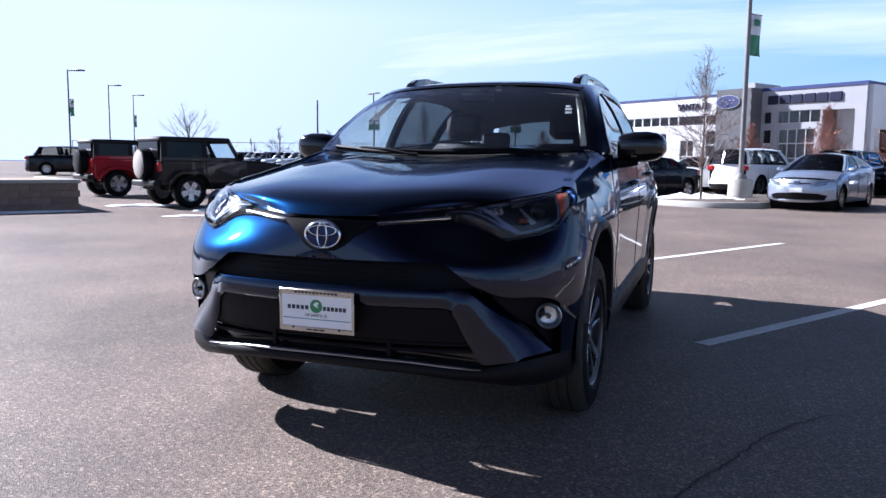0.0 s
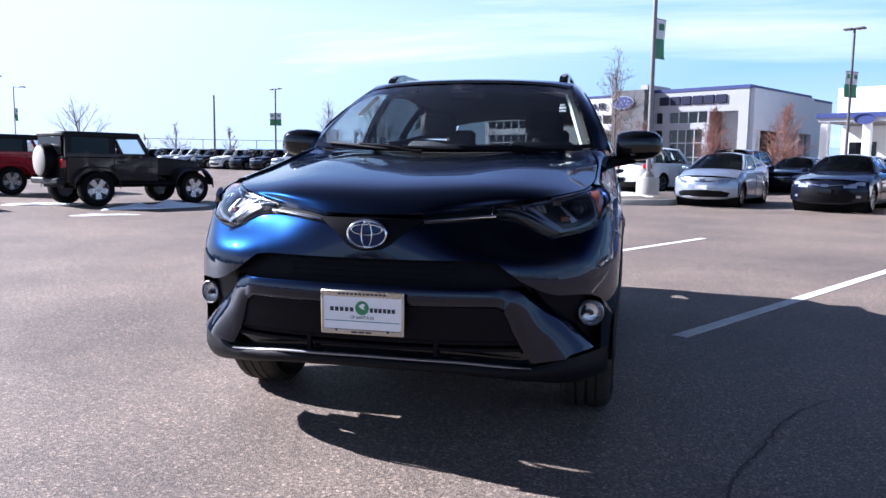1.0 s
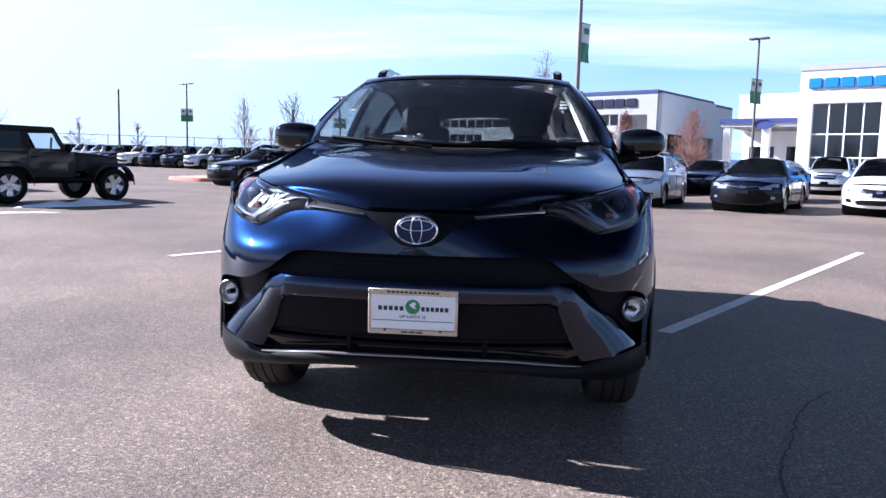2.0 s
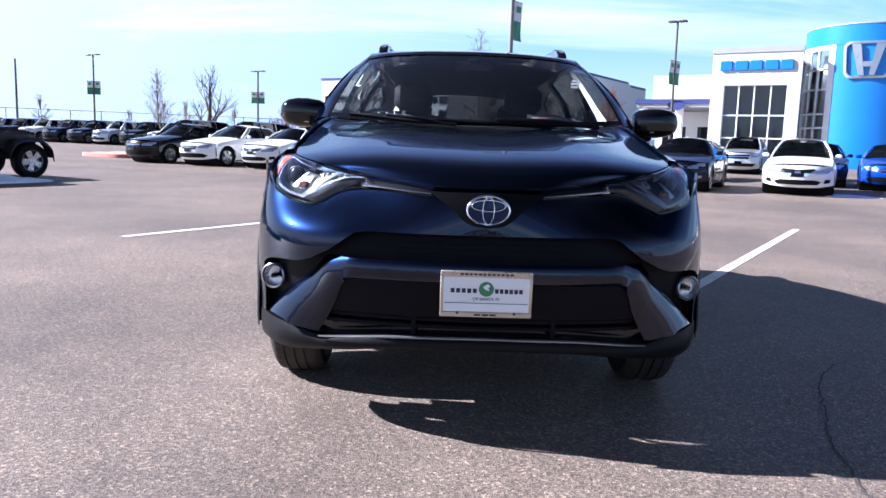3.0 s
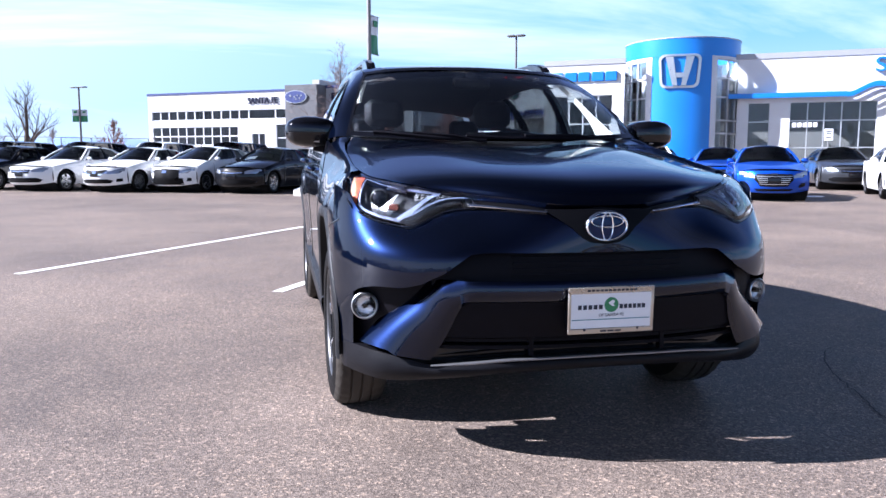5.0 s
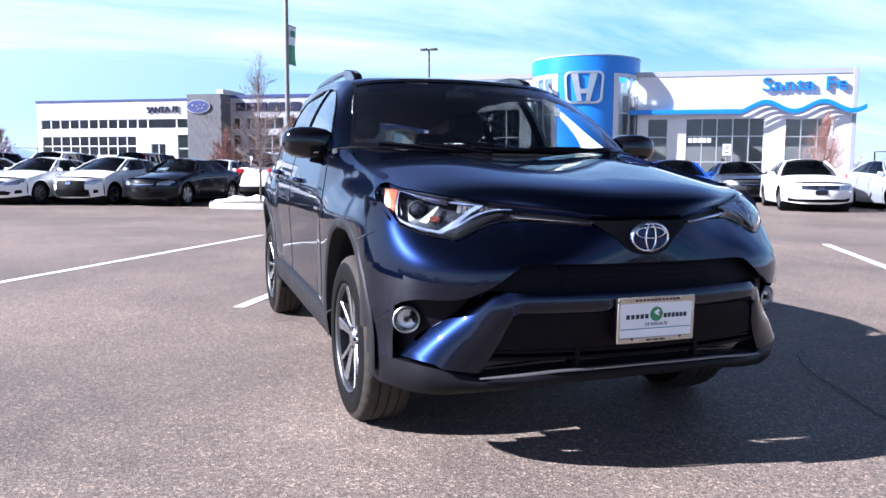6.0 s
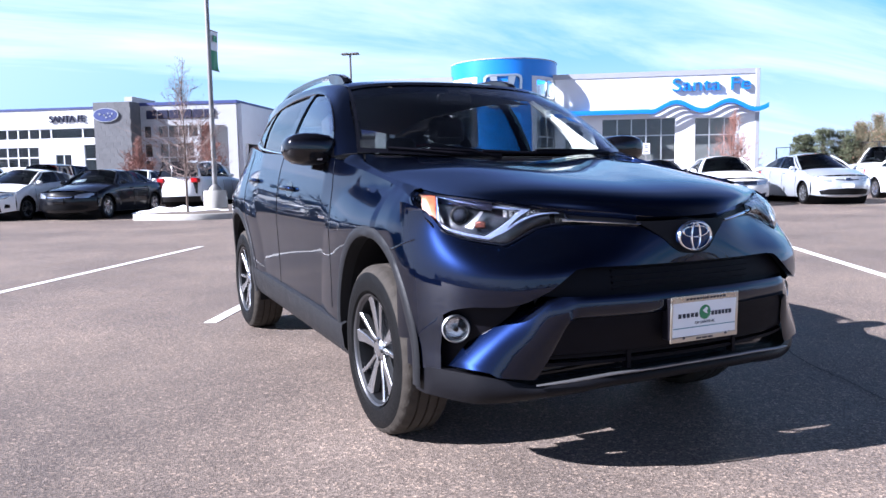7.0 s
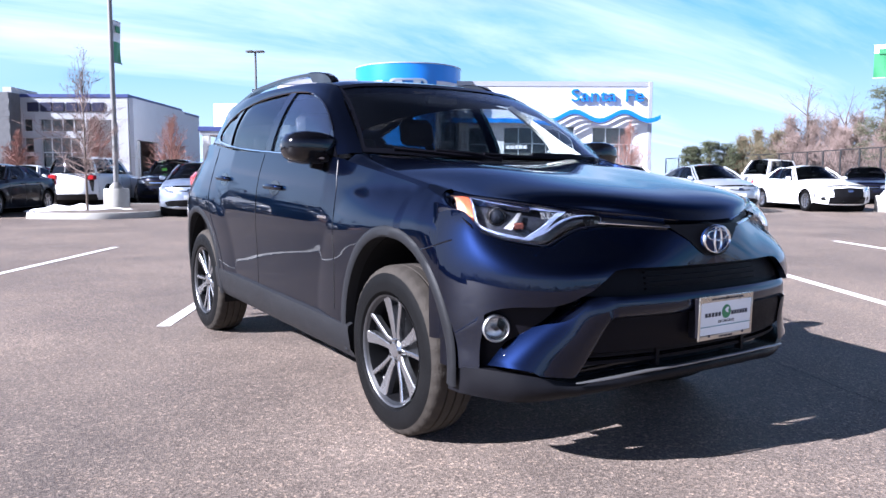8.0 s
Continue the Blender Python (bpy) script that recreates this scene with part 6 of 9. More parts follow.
    for x in np.linspace(-0.72, 0.72, 30):
        a = abs(x)
        yb = herm(a, [0, 0.3, 0.6, 0.72], [-1.065, -1.045, -0.975, -0.9])
        zb = herm(a, [0, 0.3, 0.6, 0.72], [1.148, 1.153, 1.168, 1.178])
        rows.append([(x, yb - 0.04, zb - 0.025), (x, yb - 0.01, zb - 0.006), (x, yb + 0.03, zb + 0.004)])
    part("cowl", Geo().grid(rows), M_BLACKP, T)
    for pts in ([(-0.1, -1.06, 1.165), (-0.3, -1.045, 1.175), (-0.52, -0.985, 1.196), (-0.64, -0.94, 1.207)], [(0.62, -0.965, 1.18), (0.3, -1.045, 1.178), (0.05, -1.06, 1.178), (-0.2, -1.05, 1.186)]):
        c = curve(pts, 14)
        W = part("wiper", Geo().tube([tuple(p) for p in c], 0.009, 6), M_BLACKP, T)
        part("wiper_arm", Geo().tube([tuple(c[0] + Vector((0, 0, -0.01))), tuple(c[4] + Vector((0, -0.005, 0.014))), tuple(c[9] + Vector((0, 0, 0.012)))], 0.008, 6), M_BLACKP, W)
    # ---- cabin inside
    I = new("cabin_interior"); I.parent = T
    part("floor_pan", Geo().box(-0.74, -1.0, 0.3, 0.74, 1.85, 0.34).box(-0.8, -0.95, 0.34, -0.76, 1.6, 1.1).box(0.76, -0.95, 0.34, 0.8, 1.6, 1.1).box(-0.8, -1.0, 0.34, 0.8, -0.95, 1.1), M_INTER, I, smooth=0)
    rows = []
    for x in np.linspace(-0.78, 0.78, 16):
        k = 0.02 * (1 - (x / 0.78) ** 2)
        rows.append([(x, -0.98 - k, 1.12), (x, -0.75, 1.165), (x, -0.52, 1.16), (x, -0.44, 1.12), (x, -0.42, 0.8)])
    part("dashboard", Geo().grid(rows), M_INTER, I)
    part("steering_wheel", Geo().lathe([(0.018 * math.cos(a), 0.18 + 0.018 * math.sin(a)) for a in [2 * math.pi * q / 10 for q in range(11)]], (0, 0, 0), "y", 32).moved(Matrix.Translation((0.38, -0.32, 1.02)) @ Matrix.Rotation(radians(22), 4, "X")), M_INTER, I)
    # pale lining of the windscreen pillars
    for s in (1, -1):
        fore = curve([(0.7, -0.79, 1.2), (0.672, -0.655, 1.278), (0.63, -0.475, 1.395), (0.58, -0.28, 1.52)], 14)
        aft = curve([(0.712, -0.53, 1.185), (0.69, -0.51, 1.25), (0.65, -0.41, 1.36), (0.592, -0.23, 1.50)], 14)
        part("pillar_lining", Geo().grid([[(s * p.x if s > 0 else -1.035 * p.x, p.y + (0.0 if s > 0 else 0.03), p.z) for p in (a, a.lerp(b, 0.5) + Vector((-0.02, 0, 0)), b, b + Vector((0.02, 0.004, 0)))] for a, b in list(zip(fore, aft))[0 if s > 0 else 8:]]), M_LINING, I)
    for x in (-0.38, 0.38):
        g = Geo().bbox(x - 0.25, -0.2, 0.5, x + 0.25, 0.32, 0.72, 0.06)
        part("seat_cushion", g, M_SEAT, I)
        b = Geo().bbox(-0.24, -0.07, 0, 0.24, 0.07, 0.62, 0.055).moved(Matrix.Translation((x, 0.32, 0.66)) @ Matrix.Rotation(radians(-16), 4, "X"))
        part("seat_back", b, M_SEAT, I)
        h = Geo().bbox(-0.13, -0.05, 0, 0.13, 0.05, 0.19, 0.04).moved(Matrix.Translation((x, 0.5, 1.29)) @ Matrix.Rotation(radians(-12), 4, "X"))
        part("headrest", h, M_SEAT, I)
        part("headrest", Geo().bbox(x - 0.12, 1.3, 1.2, x + 0.12, 1.38, 1.38, 0.03), M_SEAT, I)
    part("rear_bench", Geo().bbox(-0.66, 0.75, 0.5, 0.66, 1.25, 0.72, 0.06).bbox(-0.66, 1.18, 0.6, 0.66, 1.36, 1.2, 0.06), M_SEAT, I)
    part("rear_view_mirror", Geo().bbox(-0.11, -0.38, 1.475, 0.11, -0.345, 1.535, 0.015).bbox(-0.04, -0.37, 1.52, 0.04, -0.31, 1.56, 0.012), M_INTER, I)
    part("headliner", Geo().grid([[(x, y, herm(y, [-0.3, 0.3, 1.2, 1.9], [1.55, 1.6, 1.59, 1.5]) - 0.06 * (x / 0.56) ** 2) for x in np.linspace(-0.56, 0.56, 9)] for y in np.linspace(-0.28, 1.9, 14)]), mat("headliner_cloth", (0.05, 0.05, 0.052), 0.95, var=0.1, scale=20), I)
    part("hang_tag", Geo().box(0.55, -0.47, 1.40, 0.59, -0.467, 1.412).box(0.55, -0.47, 1.418, 0.59, -0.467, 1.43).box(0.553, -0.47, 1.436, 0.58, -0.467, 1.444), M_WHITE_CARD, I, "white paper sticker", 0)
    # ---- tail
    rows = []
    for z, y, xe in ((0.26, 2.16, 0.72), (0.35, 2.27, 0.765), (0.5, 2.32, 0.78), (0.62, 2.31, 0.78), (0.72, 2.24, 0.775), (0.95, 2.22, 0.76), (1.2, 2.16, 0.63)):
        half = [(-xe, 2.0 if z < 0.7 else 2.02, z), (-xe + 0.03, y - 0.12, z), (-xe * 0.75, y - 0.03, z), (-xe * 0.35, y, z), (0, y, z)]
        rows.append(half + [(-p[0], p[1], p[2]) for p in reversed(half[:-1])])
    part("tailgate", Geo().grid(sheet(rows, 20, 30)), M_PAINT, T)
    part("rear_bumper", Geo().grid(sheet([[(p[0] * 1.01, p[1] + 0.012, p[2]) for p in r] for r in rows[:4]], 10, 30)), M_GREYP, T)
    rows = []
    for z, y, xe in ((1.2, 2.17, 0.61), (1.36, 2.08, 0.56), (1.52, 1.97, 0.48)):
        half = [(-xe, y - 0.1, z), (-xe * 0.6, y, z), (0, y + 0.02, z)]
        rows.append(half + [(-p[0], p[1], p[2]) for p in reversed(half[:-1])])
    g = Geo()
    solid_sheet(g, sheet(rows, 8, 20), (0, -0.005, 0))
    o = part("rear_glass", g, M_PRIV, T)
    o.visible_shadow = False
    part("spoiler", Geo().bbox(-0.46, 1.9, 1.535, 0.46, 2.12, 1.57, 0.012), M_PAINT, T)
    for s in (1, -1):
        part("tail_lamp", Geo().bbox(s * 0.62 - 0.12, 1.98, 0.98, s * 0.62 + 0.12, 2.2, 1.12, 0.04), M_RED, T)
        for y in (-1.33, 1.33):
            alloy_wheel("wheel", y, s, T)
    part("axle", Geo().box(-0.66, -1.5, 0.28, 0.66, -1.1, 0.5).box(-0.66, 1.1, 0.28, 0.66, 1.5, 0.5), M_INTER, T, smooth=0)
    return T


make_crossover()

# ======== parked cars ========
WHEELS = {}


M_GREYRIM = mat("grey_rim", (0.12, 0.12, 0.125), 0.4, 0.5, var=0.08, scale=14)


def small_wheel(parent, x, y, z, side, R, rim_r, style, W=0.2):
    """Tyre, rim and spokes; wheels of one kind share their meshes."""
    key = (round(R, 3), round(rim_r, 3), style, side)
    if key not in WHEELS:
        s = side
        ty = Geo().lathe([(-W / 2 * 0.8, rim_r), (-W / 2, rim_r + 0.03), (-W / 2, R - 0.035), (-W / 2 + 0.025, R - 0.008), (-W / 2 + 0.05, R), (W / 2 - 0.05, R), (W / 2 - 0.025, R - 0.008), (W / 2, R - 0.035), (W / 2, rim_r + 0.03), (W / 2 * 0.8, rim_r)], (0, 0, 0), "x", 36)
        rm = Geo().lathe([(s * W * .47, rim_r + 0.004), (s * W * .44, rim_r - 0.015), (s * W * .1, rim_r - 0.03), (s * W * .1, 0.0)], (0, 0, 0), "x", 36)
        sp = Geo()
        n = {"five": 5, "split": 10, "seven": 7}[style]
        for k in range(n):
            wd = 0.072 if n == 5 else 0.034 if n == 10 else 0.05
            q = Geo().add([(s * d, -w2, r) for r, w2, d in ((0.04, wd * .7, W * .4), (rim_r - 0.008, wd, W * .43))] + [(s * d, w2, r) for r, w2, d in ((0.04, wd * .7, W * .4), (rim_r - 0.008, wd, W * .43))]
                          + [(s * (d - 0.03), -w2, r) for r, w2, d in ((0.04, wd * .7, W * .4), (rim_r - 0.008, wd, W * .43))] + [(s * (d - 0.03), w2, r) for r, w2, d in ((0.04, wd * .7, W * .4), (rim_r - 0.008, wd, W * .43))],
                          [(0, 1, 3, 2), (0, 4, 5, 1), (2, 3, 7, 6), (0, 2, 6, 4)])
            q = q.moved(Matrix.Rotation(2 * math.pi * k / n, 4, "X"))
            sp.add(q.v, q.f)
        sp.lathe([(s * W * .3, 0.065), (s * W * .42, 0.06), (s * W * .44, 0.0)], (0, 0, 0), "x", 20)
        WHEELS[key] = (mesh_of("tyre", ty, M_TYRE), mesh_of("rim", rm, M_GREYRIM), mesh_of("spokes", sp, M_ALLOY))
    w = new("wheel")
    w.parent = parent
    w.location = (x, y, z)
    w.rotation_euler = (random.random() * 2, 0, 0)
    for nm, me in zip(("tyre", "rim", "spokes"), WHEELS[key]):
        o = new(nm, me)
        o.parent = w
    return w


SEDAN = dict(L=4.75, W=1.82, H=1.45, wb=2.75, R=0.325, hood=0.80, cowl=(-0.98, 0.98), wtop=-0.2, rtop=0.95, rbase=1.55, deck=1.03, belt=0.96, roofw=0.53, fo=0.95)
HATCH = dict(L=4.46, W=1.745, H=1.49, wb=2.70, R=0.315, hood=0.82, cowl=(-1.15, 1.0), wtop=-0.12, rtop=1.05, rbase=1.95, deck=1.12, belt=0.98, roofw=0.53, fo=0.92)
SUV = dict(L=4.6, W=1.80, H=1.72, wb=2.64, R=0.355, hood=0.98, cowl=(-0.98, 1.12), wtop=-0.35, rtop=1.75, rbase=2.1, deck=1.15, belt=1.1, roofw=0.60, fo=0.94)


def make_car(spec, m_paint, face, tail_lamps=True):
    """A car with its nose towards -y, its origin on the ground under its middle. face: shapes of lamps, grille and intakes as (width, height) outlines."""
    S = spec
    L2, W2, H = S["L"] / 2, S["W"] / 2, S["H"]
    yf = -L2 + S["fo"]                  # front axle
    yr = yf + S["wb"]
    yc0, zc0 = S["cowl"]
    R = S["R"]
    T = new("parked_car")
    T.empty_display_size = 0.3
    rb = S["rbase"]
    hb = rb > 1.8

    def top(y):
        return herm(y, [-L2 + 0.3, -L2 + 0.6, yc0, yc0 + 0.5, rb, L2 - 0.2], [S["hood"] - 0.08, S["hood"] - 0.02, zc0 - 0.05, S["belt"] + 0.01, S["deck"] - 0.02, S["deck"] - 0.06])

    def sx(y, z):
        zz = (z - 0.2) / (top(y) - 0.2)
        k = herm(zz, [0, 0.12, 0.4, 0.7, 0.9, 1.0], [0.94, 0.975, 1.0, 0.995, 0.965, 0.90])
        e = max(0, (abs(y) - (L2 - 0.85)) / 0.85)
        fl = 0
        for c in (yf, yr):
            r = math.hypot(y - c, z - R)
            fl += 0.018 * max(0, 1 - abs(r - R - 0.1) / 0.12)
        return W2 * k * (1 - 0.13 * e ** 2.2) + fl

    AR = R + 0.055
    n, nz = 56, 14
    y0, y1 = -L2 + 0.46, L2 - 0.36
    rows, rad = [], {}
    for i in range(n + 1):
        y = y0 + (y1 - y0) * i / n
        zb = 0.2 + 0.08 * min(1, max(0, (yf - AR + 0.1 - y) / 0.15))
        rows.append([[y, zb + (top(y) - zb) * j / nz] for j in range(nz + 1)])
    for i, row in enumerate(rows):
        for j, p in enumerate(row):
            c = yf if abs(p[0] - yf) < abs(p[0] - yr) else yr
            r = math.hypot(p[0] - c, p[1] - R) / AR
            rad[i, j] = r
            if 0.82 < r < 1:
                p[0], p[1] = c + (p[0] - c) / r, R + (p[1] - R) / r
    g = Geo()
    idx = {}
    for i in range(n):
        for j in range(nz):
            q = [(i, j), (i + 1, j), (i + 1, j + 1), (i, j + 1)]
            if any(rad[c] <= 0.82 for c in q):
                continue
            f = []
            for c in q:
                if c not in idx:
                    y, z = rows[c[0]][c[1]]
                    idx[c] = len(g.v)
                    g.v.append((sx(y, z), y, z))
                f.append(idx[c])
            g.f.append(tuple(f))
    part("side_panel", g, m_paint, T)
    part("side_panel", g.mirrored(), m_paint, T)
    for c in (yf, yr):
        lin_ = Geo().lathe([(-W2 + 0.06, AR + 0.005), (W2 - 0.06, AR + 0.005)], (0, c, R), "x", 24)
        part("wheel_well", lin_, M_INTER, T)
    # nose and tail skins
    def fy(x, z):
        a = min(1, abs(x) / (W2 * 0.93))
        bul = herm(z, [0.15, 0.3, 0.5, S["hood"] - 0.08, S["hood"] + 0.06], [0.15, 0.03, 0.0, 0.06, 0.2])
        return -L2 + bul + 0.43 * a ** 2.4

    def ry(x, z):
        a = min(1, abs(x) / (W2 * 0.93))
        return L2 - herm(z, [0.2, 0.4, 0.6, S["deck"]], [0.12, 0.0, 0.02, 0.12]) - 0.33 * a ** 2.6

    def skin(fn, zt, sgn):
        rows = []
        for x in [W2 * 0.962 * math.sin(math.pi / 2 * k / 14) * s for s, ks in ((-1, range(14, 0, -1)), (1, range(0, 15))) for k in ks]:
            e = abs(x) / (W2 * 0.962)
            zt_ = zt - 0.02 * e
            rows.append([(x, fn(x, z), z) for z in np.linspace(0.2 + 0.08 * e ** 3, zt_, 12)])
        return Geo().grid(rows)
    part("front_bumper", skin(fy, S["hood"] - 0.03, -1), m_paint, T)
    part("rear_bumper", skin(ry, S["deck"] - 0.02, 1), m_paint, T)
    # hood and deck
    def lid(ya, yb, za, zb, crown, front):
        rows = []
        for t in np.linspace(0, 1, 12):
            y = ya + (yb - ya) * t
            row = []
            for u in np.linspace(-1, 1, 17):
                yy = y
                if front:
                    yy = y + (1 - t) * (0.41 * abs(u) ** 2.4) + t * 0.12 * u * u
                else:
                    yy = y - t * (0.33 * abs(u) ** 2.6)
                tt = top(min(max(yy, y0), y1))
                xe = sx(min(max(yy, y0), y1), tt) * 0.997
                zc = za + (zb - za) * (t ** 0.8 if front else t) + crown * (1 - 0.3 * t)
                z = tt + (zc - tt) * (1 - abs(u) ** 3.2)
                row.append((xe * u, yy, z))
            rows.append(row)
        return Geo().grid(rows)
    part("hood", lid(-L2 + 0.1, yc0, S["hood"] - 0.02, zc0, 0.03, True), m_paint, T)
    if not hb:
        part("boot_lid", lid(rb, L2 - 0.12, S["deck"], S["deck"] - 0.02, 0.01, False), m_paint, T)
    # cabin
    rw, be = S["roofw"], W2 * 0.885
    wt, rt = S["wtop"], S["rtop"]
    zt = H - 0.03
    def gl(rows, m_, nm, nu=8, nv=14):
        part(nm, Geo().grid(sheet(rows, nu, nv)), m_, T)
    zb = lambda y: top(min(max(y, y0), y1))
    gl([[(-be + 0.03, yc0 + 0.24, zb(yc0 + 0.2)), (-be * 0.5, yc0 + 0.03, zc0 - 0.0), (0, yc0 - 0.04, zc0 + 0.01), (be * 0.5, yc0 + 0.03, zc0 - 0.0), (be - 0.03, yc0 + 0.24, zb(yc0 + 0.2))],
        [(-rw + 0.02, wt + 0.08, zt - 0.07), (-rw * 0.5, wt - 0.01, zt - 0.025), (0, wt - 0.03, zt - 0.012), (rw * 0.5, wt - 0.01, zt - 0.025), (rw - 0.02, wt + 0.08, zt - 0.07)]], M_CARGLASS, "windscreen")
    gl([[(-be * 0.9, rb - 0.15, zb(rb)), (0, rb + 0.08, zb(rb) + 0.03), (be * 0.9, rb - 0.15, zb(rb))],
        [(-rw + 0.05, rt, zt - 0.08), (0, rt + 0.06, zt - 0.03), (rw - 0.05, rt, zt - 0.08)]], M_CARGLASS if rb < 2.0 else M_DARKGLASS, "rear_glass")
    rows = []
    for t in np.linspace(0, 1, 12):
        y = wt - 0.03 + (rt + 0.05 - wt) * t
        h = zt + 0.03 * math.sin(math.pi * min(1, t * 1.15 + 0.12)) - (0.02 if t > 0.8 else 0)
        row = []
        for u in np.linspace(-1, 1, 13):
            yy = y + (0.1 * u * u * (1 - t) - 0.06 * u * u * t)
            row.append(((rw + 0.015) * u, yy, h - 0.075 * abs(u) ** 2.5))
        rows.append(row)
    part("roof", Geo().grid(rows), m_paint, T)
    for s in (1, -1):
        bot = [(be - 0.004, y, zb(y) + 0.002) for y in np.linspace(yc0 + 0.24, rb - 0.12, 16)]
        tp = [(rw + 0.012, y, zt - 0.072 + 0.03 * math.sin(math.pi * t)) for t, y in [(t, wt + 0.09 + (rt - 0.03 - wt - 0.09) * t) for t in np.linspace(0, 1, 16)]]
        rows = []
        for a, b in zip(bot, tp):
            rows.append([Vector((s * (a[0] + (b[0] - a[0]) * t + 0.03 * math.sin(math.pi * t)), a[1] + (b[1] - a[1]) * t, a[2] + (b[2] - a[2]) * t)) for t in np.linspace(0, 1, 6)])
        part("side_glass", Geo().grid(rows), M_CARGLASS, T)
        out_ = Vector((s * 0.012, 0, 0.004))
        def bar(i0, i1, m_, nm, w0=0.0):
            g = Geo().grid([[rows[i0][j] + out_, rows[i0][j].lerp(rows[i1][j], 0.5) + out_ * 1.4, rows[i1][j] + out_] for j in range(6)])
            part(nm, g, m_, T)
        bar(0, 1, m_paint, "front_pillar")
        bar(7, 8, M_GLOSSB, "middle_pillar")
        bar(14, 15, m_paint, "rear_pillar")
        if not hb:
            bar(13, 14, m_paint, "rear_pillar")
        g = Geo().grid([[rows[i][5] + out_, rows[i][4].lerp(rows[i][5], 0.75) + out_] for i in range(16)])
        part("roof_frame", g, m_paint, T)
        # pillar from the windscreen edge
        a0, a1 = Vector((s * (be - 0.02), yc0 + 0.2, zb(yc0 + 0.2) + 0.005)), Vector((s * (rw + 0.0), wt + 0.05, zt - 0.06))
        part("windscreen_pillar", Geo().tube([a0, a0.lerp(a1, 0.5) + Vector((s * 0.02, -0.01, 0.02)), a1], 0.03, 6), m_paint, T)
        # mirror
        my = yc0 + 0.42
        part("door_mirror", Geo().bbox(s * (W2 + 0.035) - 0.085, my - 0.045, zb(my) + 0.0, s * (W2 + 0.035) + 0.085, my + 0.06, zb(my) + 0.11, 0.035), m_paint, T)
        for c in (yf, yr):
            small_wheel(T, s * (W2 - 0.115), c, R, s, R, R * 0.69, S.get("rims", "split"))
        part("tail_lamp", Geo().bbox(s * W2 * 0.74 - 0.14, L2 - 0.36, S["deck"] - 0.25, s * W2 * 0.74 + 0.14, L2 - 0.12, S["deck"] - 0.08, 0.03), M_RED, T)
        # door lines
        for yy in (yc0 + 0.3, 0.12, 1.0 if not hb else 0.98):
            if abs(yy - yr) < AR + 0.05:
                yy = yr - AR - 0.02
            pth = [(s * (sx(yy, z) + 0.001), yy, z) for z in np.linspace(0.3, zb(yy), 7)]
            part("door_line", Geo().tube(pth, 0.006, 4), M_GLOSSB, T)
        for yy in (0.0, 0.9):
            z = zb(yy) - 0.13
            part("door_handle", Geo().bbox(s * (sx(yy, z) + 0.012) - 0.015, yy - 0.1, z - 0.014, s * (sx(yy, z) + 0.012) + 0.015, yy + 0.1, z + 0.014, 0.006), m_paint, T)
        g = Geo().grid([[(s * (sx(y, 0.2) * k), y, z) for k, z in ((0.9, 0.17), (1.0, 0.19), (1.008, 0.26))] for y in np.linspace(yf + AR, yr - AR, 8)])
        part("sill", g, M_GREYP, T)
    if S.get("card"):
        part("paper_card", Geo().grid([[(x, yc0 + yy, zb(yc0 + yy) + 0.035 + 0.3 * (yy - 0.2)) for yy in (0.2, 0.4)] for x in (-0.5, -0.14)]), M_WHITE_CARD, T, "white paper sheet behind the windscreen")
    # dark rear valance, number plate
    part("rear_valance", Geo().grid([[(x, ry(x, z) + 0.012, z) for z in (0.2, 0.28, 0.36, 0.4)] for x in np.linspace(-W2 * 0.9, W2 * 0.9, 17)]), M_GREYP, T)
    part("rear_plate", Geo().bbox(-0.155, L2 - 0.07, 0.66, 0.155, L2 - 0.03, 0.76, 0.005), M_WHITE_CARD, T)
    rows = [[(x, yc0 + 0.16, zb(yc0 + 0.2) - 0.06), (x, yc0 + 0.5, zb(yc0 + 0.5) + 0.02), (x, yc0 + 0.66, zb(yc0 + 0.6) - 0.06)] for x in np.linspace(-be * 0.9, be * 0.9, 9)]
    part("dashboard", Geo().grid(rows), M_INTER, T)
    part("steering_wheel", Geo().lathe([(0.016 * math.cos(a), 0.17 + 0.016 * math.sin(a)) for a in [2 * math.pi * q / 8 for q in range(9)]], (0, 0, 0), "y", 20).moved(Matrix.Translation((0.36, yc0 + 0.75, zb(0) - 0.02)) @ Matrix.Rotation(radians(22), 4, "X")), M_INTER, T)
    part("underbody", Geo().box(-W2 * .72, yf - 0.25, 0.17, W2 * .8, L2 - .35, 0.34), M_INTER, T, smooth=0)
    part("cabin_floor", Geo().box(-be * .92, yc0 + 0.2, 0.5, be * .92, rb - .1, zb(0) - 0.05), M_INTER, T, smooth=0)
    for x in (-0.36, 0.36):
        part("seat", Geo().bbox(x - 0.23, 0.25, 0.6, x + 0.23, 0.4, H - 0.42, 0.05).bbox(x - 0.12, 0.3, H - 0.42, x + 0.12, 0.38, H - 0.24, 0.03), M_SEAT, T)
